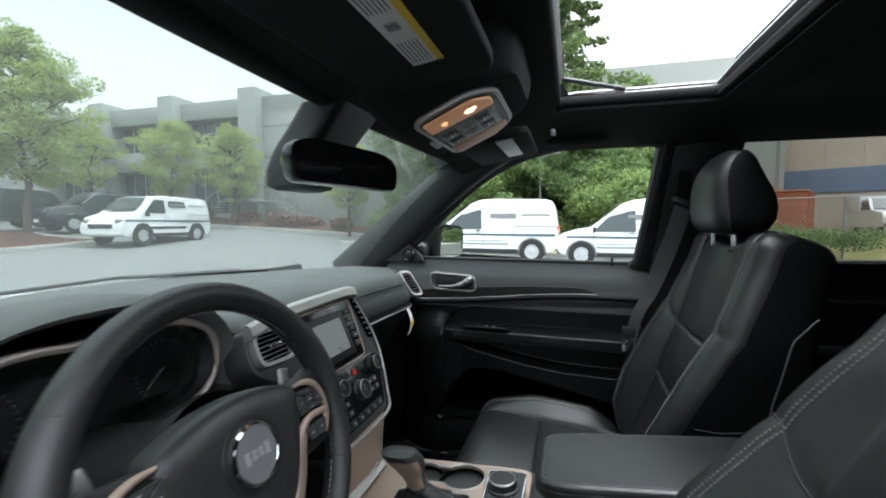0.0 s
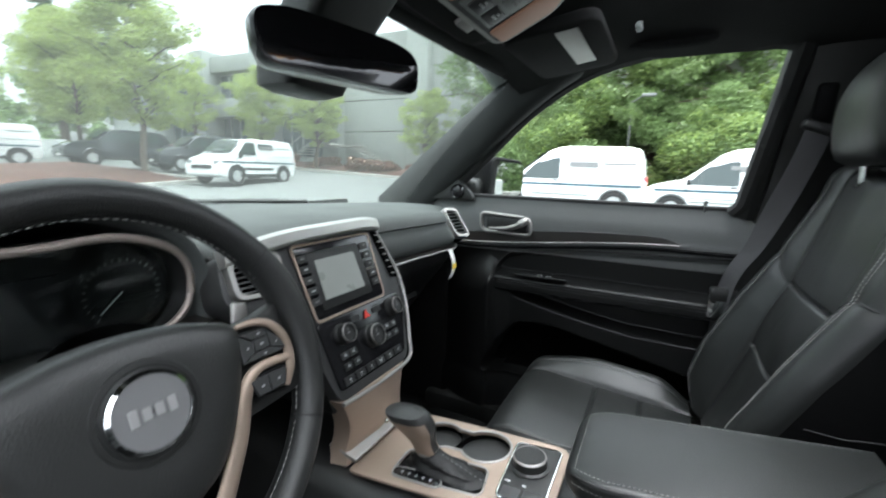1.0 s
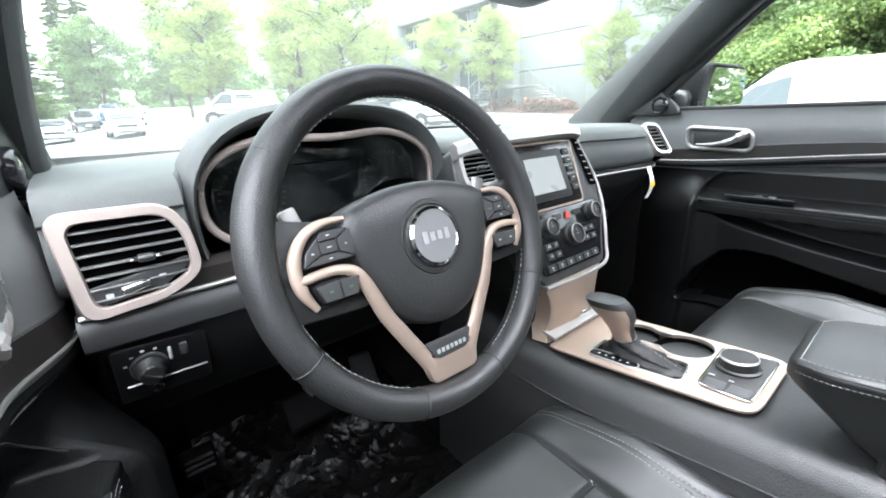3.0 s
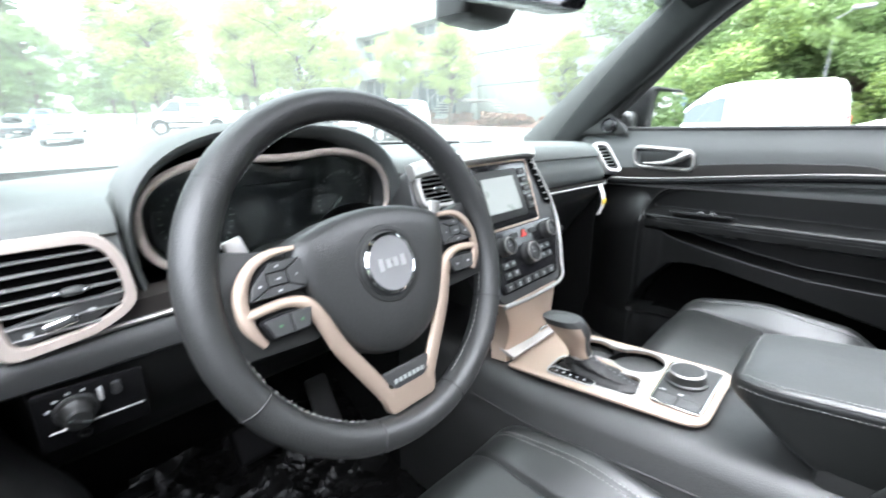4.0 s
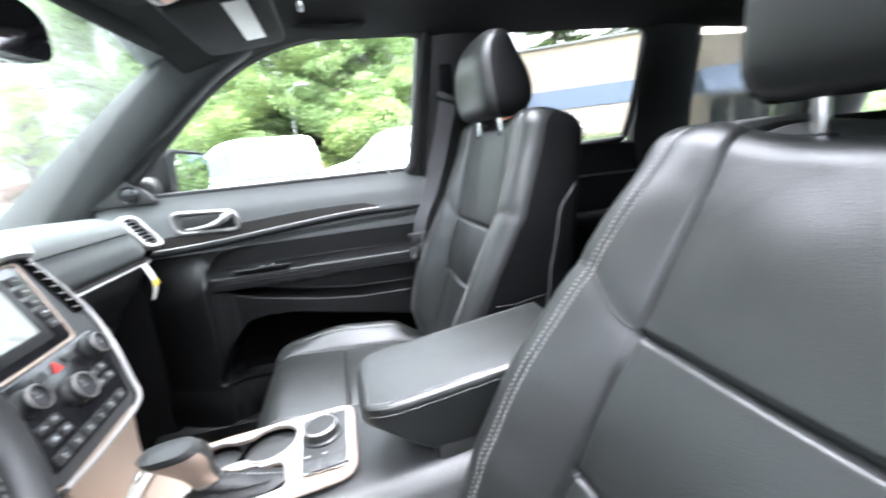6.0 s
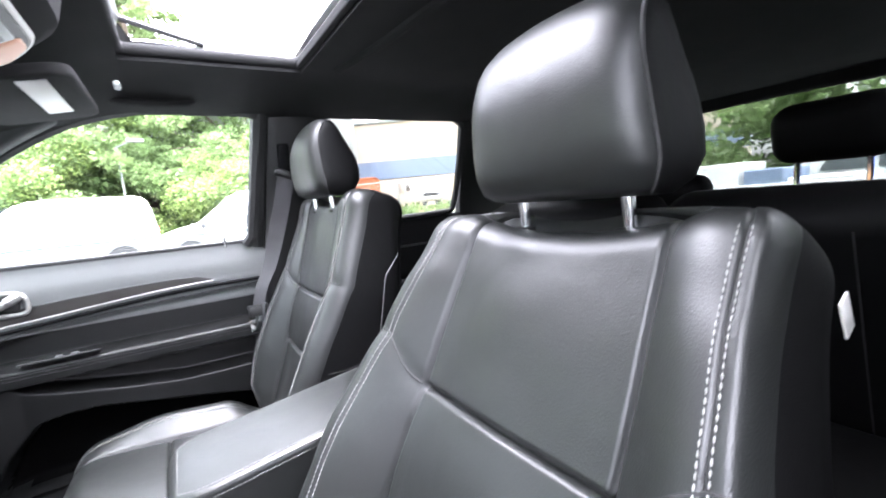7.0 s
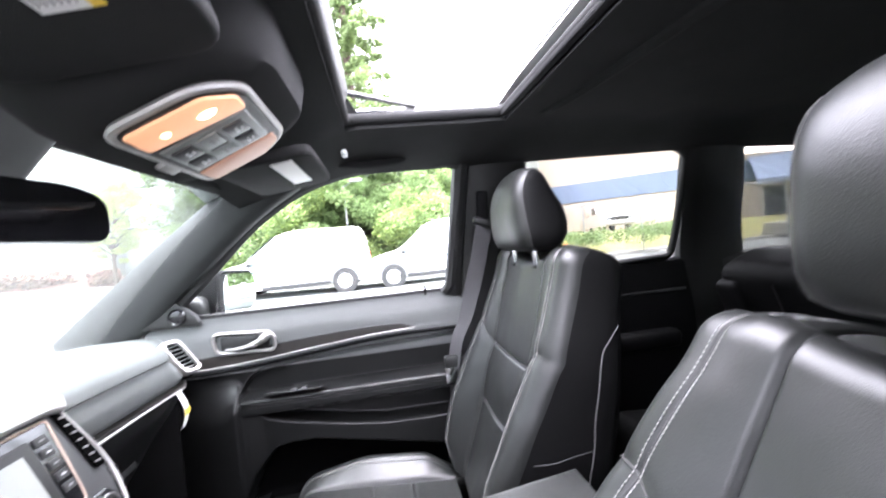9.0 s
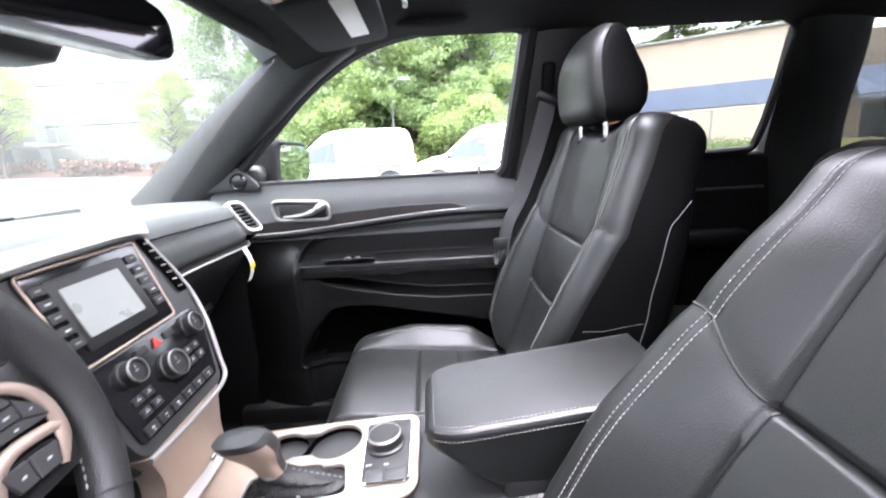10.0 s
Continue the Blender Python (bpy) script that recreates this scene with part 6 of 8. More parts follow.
lampu = part("lamp_unit", loft([[OC @ Vector((x * k, y * k, z)) for x, y in lo] for k, z in ((1.0, 0.006), (1.0, 0.014), (0.95, 0.020), (0.8, 0.021))]), PLASTIC, oh)
part("rim", tube([OC @ Vector((x, y, 0.015)) for x, y in lo], 0.005, 8, closed=True), SILVER, lampu, "satin silver rim")
for sx in (-1, 1):
    le = part("lens", prism(rounded([(sx * 0.112, -0.050), (sx * 0.112, 0.030), (sx * 0.085, 0.056), (sx * 0.052, 0.056), (sx * 0.060, -0.052)], 0.008), 0.008, OC @ Matrix.Translation((0, 0, 0.016)), 0.003), LAMP if sx < 0 else LAMP_FAINT, lampu, "lit amber lamp lens" if sx < 0 else "faintly glowing amber lamp lens")
    for yy in (0.022, -0.022) if sx < 0 else ():
        part("bulb", revolve([(0.001, 0.0035), (0.005, 0.003), (0.007, 0.0015), (0.008, 0.0)], 20, OC @ Matrix.Translation((sx * 0.084, yy, 0.0235)) @ Matrix.Diagonal((0.8, 1.3 if yy > 0 else 0.7, 1, 1))), LAMP_BULB if yy > 0 else LAMP_DIM, le, "glowing bulb")
part("switch_plate", rbox(0.098, 0.100, 0.008, 0.003, 2, OC @ Matrix.Translation((0, 0.002, 0.020))), RAIL, lampu, "grey switch plate")
for k in range(3):
    for j in (-1, 1):
        sw = part("switch", rbox(0.036, 0.024, 0.006, 0.002, 2, OC @ Matrix.Translation((j * 0.021, -0.030 + 0.030 * k, 0.0235))), RAIL if k == 1 else SATIN, lampu)
        bars([(0, 0, 0.014, 0.003), (0, 0.006, 0.008, 0.002)], OC @ Matrix.Translation((j * 0.021, -0.030 + 0.030 * k, 0.0266)), MARK if k != 1 else INK, sw)
part("bin_latch", rbox(0.04, 0.014, 0.010, 0.003, 2, OC @ Matrix.Translation((0.02, -0.068, 0.012))), SILVER, oh, "small silver latch")

mir = thing("rear_view_mirror", "black rear-view mirror on a stem from the windscreen", "mirror")
MM = pose(-0.088, 0.050, 1.383, 90, 0, -12) @ pose(0, 0, 0, -6, 0, 0)
mo = rounded([(-0.125, -0.030), (0.125, -0.030), (0.132, 0.024), (0.09, 0.038), (-0.09, 0.038), (-0.132, 0.024)], [0.022, 0.022, 0.02, 0.03, 0.03, 0.02], 6)
part("housing", loft([[MM @ Vector((x * k, y * k, z)) for x, y in mo] for k, z in ((0.55, -0.055), (0.85, -0.040), (0.98, -0.015), (1.0, 0.0), (0.985, 0.004), (0.95, 0.004))]), GLOSS, mir, "gloss black housing")
part("glass", prism([(x * 0.95, y * 0.92) for x, y in mo], 0.002, MM @ Matrix.Translation((0, 0, 0.0035))), MIRROR_DARK, mir, "mirror glass")
part("stem", tube(curve_points([MM @ Vector((0, 0, -0.05)), (0.0, 0.15, 1.43), (-0.005, 0.155, 1.475)], 6), 0.018, 10), PLASTIC, mir)
cover = []
for z, x0, x1, y0, y1 in ((1.352, -0.080, 0.015, 0.165, 0.215), (1.358, -0.097, 0.030, 0.150, 0.222), (1.385, -0.097, 0.040, 0.140, 0.222), (1.42, -0.092, 0.048, 0.125, 0.21), (1.46, -0.085, 0.058, 0.10, 0.185), (1.50, -0.09, 0.06, 0.065, 0.15)):
    cover.append([(x, y, z) for x, y in rounded([(x0, y0), (x1, y0), (x1, y1), (x0, y1)], 0.022, 4)])
part("sensor_cover", loft(cover), PLASTIC, mir, "black sensor cover on the glass", 50)


def visor(sx, label):
    v = thing("sun_visor", label, "sun visor", "sun visors")
    VM = pose(sx * 0.345, -0.122, 1.489, 180 - 9, 0, 0)
    bm = prism(rounded([(-0.155, -0.076), (0.155, -0.076), (0.155, 0.09), (-0.155, 0.09)], 0.035), 0.022, VM @ Matrix.Translation((0, 0, -0.002)), 0.007, 3)
    part("panel", bm, HEADLINER, v)
    part("rod", tube([VM @ Vector((-0.15, -0.074, 0.006)), VM @ Vector((0.15, -0.074, 0.006))], 0.006, 8), PLASTIC, v)
    part("clip", rbox(0.036, 0.012, 0.012, 0.004, 2, pose(sx * 0.400, -0.255, 1.524)), RAIL if sx > 0 else PLASTIC, v)
    if sx < 0:
        lb = part("warning_label", rbox(0.19, 0.028, 0.0008, 0, 1, VM @ Matrix.Translation((-0.022, 0.021, 0.0207))), WHITE_PAPER, v, "white printed warning label with a yellow band")
        part("yellow_band", rbox(0.19, 0.008, 0.0008, 0, 1, VM @ Matrix.Translation((-0.022, 0.039, 0.0207))), YELLOW, lb)
        rows = [(-0.075, 0.031 - 0.004 * k, 0.06, 0.0012) for k in range(6)] + [(0.04, 0.031 - 0.004 * k, 0.05, 0.0012) for k in range(6)]
        tagged(bars(rows + [(-0.018, 0.021, 0.014, 0.012)], VM @ Matrix.Translation((0.0, 0.0, 0.0212)), INK, lb), kind="stuff")
    else:
        part("vanity_cover", rbox(0.215, 0.038, 0.003, 0.001, 2, VM @ Matrix.Translation((-0.030, 0.034, 0.0207))), MIRROR_VANITY, v, "pale label on the visor")
    return v


visor(-1, "black sun visor with a white warning label")
visor(1, "black sun visor with a small pale label")
gh = thing("grab_handle", "black roof grab handle above the passenger window", "grab handle")
part("bar", tube(curve_points([(0.562, -0.22, 1.548), (0.548, -0.24, 1.530), (0.545, -0.31, 1.525), (0.548, -0.38, 1.53), (0.562, -0.40, 1.55)], 5), 0.010, 8), HEADLINER, gh)

# ---- outdoors ----
def ground_z(x, y):
    """Flat round the car, rising gently to the building ahead on the right."""
    s = 0.80 * x + 0.60 * y
    side = smooth(-6, 6, x + 0.0 * y)
    t = max(0.0, s - 10.5)
    return side * (0.075 * t * t / (t + 4.0)) * smooth(140, 60, s) if t > 0 else 0.0


radii = [0, 2, 4, 6, 8] + lin(10, 50, 41) + [55, 60, 70, 80, 95, 110, 130, 150, 190, 250, 400, 800, 2000]
bm = bmesh.new()
prev = None
N = 120
for r in radii[1:]:
    ring = [bm.verts.new((r * math.cos(6.2832 * i / N), r * math.sin(6.2832 * i / N), ground_z(r * math.cos(6.2832 * i / N), r * math.sin(6.2832 * i / N)))) for i in range(N)]
    if prev is None:
        bm.faces.new(ring)
    else:
        for i in range(N):
            bm.faces.new((prev[i], prev[(i + 1) % N], ring[(i + 1) % N], ring[i]))
    prev = ring
solid("ground", bm, ASPHALT, "worn grey asphalt of a large car park", "ground", "structure")


def patch(x0, x1, y0, y1, lift, nx=12, ny=12, edge=0.6):
    def f(u, v):
        x, y = x0 + (x1 - x0) * u, y0 + (y1 - y0) * v
        m = min(u, 1 - u, v, 1 - v) * 2
        return (x, y, ground_z(x, y) + 0.02 + lift * smooth(0, edge, m))
    return sheet(f, lin(0, 1, nx), lin(0, 1, ny), 0.05)


def leaves_mesh(name, centres, spreads, count, size, mat, seed, flat=0.6, droop=0.0):
    """Many small leaf blades about the given clump centres."""
    rng = np.random.default_rng(seed)
    c = np.asarray(centres, float)
    pick = rng.integers(0, len(c), count)
    v = rng.normal(size=(count, 3))
    v /= np.linalg.norm(v, axis=1)[:, None]
    rad = np.asarray(spreads, float)[pick][:, None] * rng.uniform(0.25, 1.0, (count, 1)) ** 0.6
    p = c[pick] + v * rad * np.array([1, 1, flat])
    p[:, 2] -= droop * rng.uniform(0, 1, count)
    a = rng.normal(size=(count, 3))
    a[:, 2] *= 0.6
    a /= np.linalg.norm(a, axis=1)[:, None]
    b = np.cross(a, rng.normal(size=(count, 3)))
    b /= np.linalg.norm(b, axis=1)[:, None]
    s = size * rng.uniform(0.6, 1.3, (count, 1))
    q = np.stack([p - a * s, p + b * s * 0.55, p + a * s, p - b * s * 0.55], 1).reshape(-1, 3)
    me = bpy.data.meshes.new(name)
    me.from_pydata(q.tolist(), [], np.arange(count * 4).reshape(-1, 4).tolist())
    me.materials.append(mat)
    return me


def broadleaf(name, label, height, crown, seed, leaf=LEAF, count=5000, size=0.13, bare=0.28):
    """A young broadleaf tree: tapered trunk, forked limbs, clumps of leaves with gaps."""
    rng = random.Random(seed)
    t = thing(name, label, "tree")
    trunk = [Vector((0, 0, -0.3))]
    for i in range(1, 8):
        trunk.append(Vector((rng.uniform(-0.06, 0.06) * i, rng.uniform(-0.06, 0.06) * i, height * 0.92 * i / 7)))
    bm = tube(trunk, [height * 0.016 * (1 - 0.85 * i / 7) + 0.012 for i in range(8)], 8)
    centres, spreads = [], []
    for k in range(44):
        f = bare + (1 - bare) * (k + rng.random()) / 44
        i = min(6, int(f * 7))
        p = trunk[i].lerp(trunk[i + 1], f * 7 - i)
        prof = math.sin(3.14 * min(1, max(0.08, (f - bare) / (1 - bare) * 0.85 + 0.14))) ** 0.8
        ln = crown * prof * rng.uniform(0.6, 1.1)
        a = k * 2.4 + rng.uniform(-0.4, 0.4)
        end = p + Vector((math.cos(a) * ln, math.sin(a) * ln, ln * rng.uniform(0.25, 0.7)))
        mid = p.lerp(end, 0.5) + Vector((0, 0, 0.12 * ln))
        tube([p, mid, end], [0.045 * (1 - f * 0.6), 0.025, 0.008], 5, bm=bm)
        for q, s in ((end, 0.27), (mid.lerp(end, 0.5), 0.24), (mid, 0.19)):
            centres.append(tuple(q + Vector([rng.uniform(-0.2, 0.2) * crown for _ in range(3)])))
            spreads.append(crown * s * rng.uniform(0.7, 1.2))
    part("trunk", bm, BARK, t)
    cr = new("crown", leaves_mesh("crown", centres, spreads, count, size, leaf, seed, 0.58))
    cr.parent = t
    return t


def conifer(name, label, height, radius, seed, count=7000, size=0.22):
    rng = random.Random(seed)
    t = thing(name, label, "tree")
    bm = tube([(0, 0, -0.3), (0, 0, height * 0.5), (0, 0, height)], [height * 0.014, height * 0.008, 0.01], 8)
    centres, spreads = [], []
    for k in range(150):
        f = 0.08 + 0.92 * (k + rng.random()) / 150
        ln = radius * (1 - f) ** 0.75 * rng.uniform(0.5, 1.1) + 0.15
        a = k * 2.4 + rng.uniform(-0.5, 0.5)
        p = Vector((0, 0, height * f))
        e = p + Vector((math.cos(a) * ln, math.sin(a) * ln, ln * rng.uniform(-0.30, 0.12)))
        tube([p, e], [0.03, 0.006], 4, bm=bm)
        for g in (0.25, 0.45, 0.62, 0.78, 0.92):
            centres.append(tuple(p.lerp(e, g) + Vector((0, 0, -0.1 * g))))
            spreads.append(max(0.22, 0.20 * ln * (1.15 - 0.6 * g)))
    part("trunk", bm, BARK, t)
    cr = new("crown", leaves_mesh("crown", centres, spreads, count, size, NEEDLE, seed, 0.4, 0.25))
    cr.parent = t
    return t


def stand(t, x, y, turn=0.0, scale=1.0, dz=0.0):
    t.matrix_world = pose(x, y, ground_z(x, y) + dz, 0, 0, turn) @ Matrix.Diagonal((scale, scale, scale, 1))
    return t


def again(t, x, y, turn, scale=1.0, dz=0.0):
    c = copy_thing(t, I4)
    return stand(c, x, y, turn, scale, dz)


ta = stand(broadleaf("park_tree", "young light green broadleaf tree in a mulched bed", 7.6, 2.3, 11, count=34000, size=0.062), 9.9, 19.0, 0, 1.0, 0.15)
again(ta, 19.0, 22.6, 70, 0.80)
again(ta, 6.0, 27.0, 140, 1.05)
again(ta, 14.0, 35.0, 200, 1.15)
again(ta, 12.5, 30.0, 250, 1.1)
tb = stand(broadleaf("park_tree", "slender light green broadleaf tree by the building", 5.8, 1.6, 23, count=16000, size=0.055), 19.2, 18.3)
again(tb, 20.6, 19.6, 60, 0.95)
again(tb, 18.6, 10.5, 100, 0.80)
again(tb, 20.6, 31.5, 210, 1.1)
tc = stand(broadleaf("park_tree", "broad green tree at the edge of the car park", 9.5, 3.4, 37, LEAF_DARK, 26000, 0.095, 0.2), 9.0, 48.0)
for x, y, a, s in ((-9, 78, 60, 1.1), (16, 62, 130, 1.25), (26, 52, 190, 1.2), (-14, 80, 240, 1.3), (5, 85, 300, 1.4), (-22, 62, 20, 1.2), (-30, 40, 80, 1.1), (23.0, -3.2, 140, 0.86), (19.6, 6.6, 75, 0.90), (20.4, 4.2, 15, 0.72), (-18, -30, 260, 1.2), (-4, -34, 320, 1.1)):
    again(tc, x, y, a, s)
ca = stand(conifer("fir_tree", "tall dark green fir behind the parked vans", 22, 4.4, 5, 40000, 0.12), 20.5, 0.4)
for x, y, a, s in ((18, 110, 30, 1.3), (6, 120, 80, 1.4), (-4, 112, 140, 1.2), (-12, 125, 200, 1.5), (-20, 118, 10, 1.3), (-32, 110, 70, 1.4), (25, 100, 150, 1.2), (2, 104, 290, 1.1), (36, 90, 10, 1.3), (40, -32, 60, 1.2), (44, -25, 90, 1.3)):
    again(ca, x, y, a, s)

# the wooded strip behind the vans
rng = random.Random(3)
cen, spr = [], []
for k in range(230):
    y = rng.uniform(-5.0, 8.5)
    x = 17.0 + rng.uniform(0, 5.5)
    top = (5.2 + 0.9 * math.sin(y * 0.9) + 0.6 * math.sin(y * 2.3 + 1)) * (0.55 + 0.45 * smooth(16.5, 20, x)) * (1 - 0.35 * smooth(4, 8.5, y)) * (1 - 0.15 * smooth(-2, -5, y))
    cen.append((x, y, ground_z(x, y) + rng.uniform(0.1, 1.0) ** 0.8 * top))
    spr.append(rng.uniform(0.5, 1.0))
ob = new("wooded_strip", leaves_mesh("wooded_strip", cen, spr, 210000, 0.062, LEAF_DARK, 9, 0.6))
tagged(ob, "dense green thicket of shrubs and saplings behind the vans", "thicket", kind="stuff")
cen2 = [c for c in cen if rng.random() < 0.35]
ob = new("light_thicket", leaves_mesh("light_thicket", cen2, [0.9] * len(cen2), 80000, 0.060, LEAF_MID, 10, 0.75))
tagged(ob, "light green foliage in the thicket behind the vans", "thicket", kind="stuff")
# woods behind the car, and far woods all round
for nm, lab, n, arc, rr, hh, cnt, sz in (("rear_thicket", "green trees and shrubs behind the car", 170, (-125, -58), (15, 22), 6.5, 40000, 0.13), ("far_woods", "far green woods round the car park", 420, (35, 190), (120, 170), 17, 45000, 0.75)):
    cen, spr = [], []
    for k in range(n):
        a, r = radians(rng.uniform(*arc)), rng.uniform(*rr)
        cen.append((r * math.cos(a), r * math.sin(a), ground_z(r * math.cos(a), r * math.sin(a)) + hh * rng.uniform(0.05, 1) * rng.uniform(0.5, 1.0)))
        spr.append(hh * rng.uniform(0.10, 0.22))
    tagged(new(nm, leaves_mesh(nm, cen, spr, cnt, sz, LEAF_DARK, 21, 0.9)), lab, "woods", kind="stuff")
# beds with kerbs
solid("mulch_bed", patch(3.6, 11.2, 17.2, 26.0, 0.45, 18, 18, 0.5), MULCH, "reddish bark mulch bed with a raised bank", "planting bed", "structure")
solid("building_bed", patch(19.4, 22.6, 6.0, 36.0, 0.25, 8, 30, 0.5), MULCH, "bark mulch bed along the building", "planting bed", "structure")
solid("verge", patch(15.6, 40, -30, 9.0, 0.8, 30, 50, 0.36), GRASS, "rough green and yellow grass verge", "verge", "structure")


def kerb(ps, name="kerb"):
    rings = []
    for x, y in ps:
        rings.append((x, y))
    bm = bmesh.new()
    pts = [Vector((x, y, ground_z(x, y))) for x, y in ps]
    rr = []
    for i, p in enumerate(pts):
        d = (pts[min(i + 1, len(pts) - 1)] - pts[max(i - 1, 0)]).normalized()
        n = Vector((-d.y, d.x, 0)).normalized() * 0.08
        rr.append([p - n + Vector((0, 0, -0.05)), p - n + Vector((0, 0, 0.13)), p - n * 0.8 + Vector((0, 0, 0.15)), p + n * 0.8 + Vector((0, 0, 0.15)), p + n + Vector((0, 0, 0.13)), p + n + Vector((0, 0, -0.05))])
    return solid(name, loft(rr, bm=bm), CONCRETE, "pale concrete kerb", "kerb", "structure")


kerb([(3.4, y) for y in lin(26, 17.6, 8)] + [(3.7, 17.1)] + [(x, 17.0) for x in lin(4.2, 10.8, 8)] + [(11.3, 17.4)] + [(11.4, y) for y in lin(18, 26, 8)])
kerb([(19.2, y) for y in lin(5.6, 36, 24)])
kerb([(15.4, y) for y in lin(-30, 9.2, 30)])


# ---- vehicles ----
def wheel_parts(parent, x, y, r, at, w=0.20):
    for sx in (-1, 1):
        m = at @ pose(x * sx, y, r, 0, 90 * sx, 0)
        ty = part("wheel", revolve([(r * 0.66, -w / 2), (r * 0.94, -w / 2), (r, -w / 3), (r, w / 3), (r * 0.94, w / 2), (r * 0.68, w / 2)], 28, m), RUBBER, parent, "black tyre with a silver wheel")
        part("rim", revolve([(r * 0.70, w / 2 - 0.004), (r * 0.62, w / 2 - 0.012), (r * 0.35, w / 2 - 0.002), (r * 0.2, w / 2 + 0.004), (0.001, w / 2 + 0.006)], 20, m), HUB, ty)


def side_profile(name):
    if name in ("van", "shortvan"):          # y ahead, z up: a tall small delivery van
        e = 0.50 if name == "van" else 0.0
        return [(-2.15, 0.45), (-2.17, 0.9), (-2.08, 1.6), (-1.98, 1.93), (-1.75, 1.99), (-0.55 + e, 2.02), (-0.15 + e, 1.99), (0.15 + e, 1.89), (1.07 + e, 1.16), (1.45 + e, 1.09), (1.90 + e, 0.97), (2.04 + e, 0.82), (2.08 + e, 0.45), (1.9 + e, 0.28), (-2.0, 0.30)]
    if name == "newvan":
        return [(-2.20, 0.45), (-2.22, 0.9), (-2.14, 1.5), (-2.02, 1.80), (-1.8, 1.83), (0.35, 1.83), (0.75, 1.74), (1.45, 1.16), (2.00, 0.98), (2.18, 0.75), (2.2, 0.42), (2.0, 0.26), (-2.05, 0.28)]
    if name == "suv":
        return [(-2.3, 0.5), (-2.32, 0.95), (-2.05, 1.55), (-1.7, 1.72), (0.1, 1.75), (0.45, 1.68), (1.05, 1.17), (2.0, 1.05), (2.3, 0.85), (2.32, 0.5), (2.1, 0.3), (-2.1, 0.3)]
    return [(-2.2, 0.45), (-2.25, 0.8), (-2.1, 1.02), (-1.55, 1.08), (-0.85, 1.42), (0.25, 1.45), (0.6, 1.38), (1.2, 1.0), (2.0, 0.88), (2.25, 0.68), (2.25, 0.42), (2.05, 0.25), (-2.05, 0.25)]


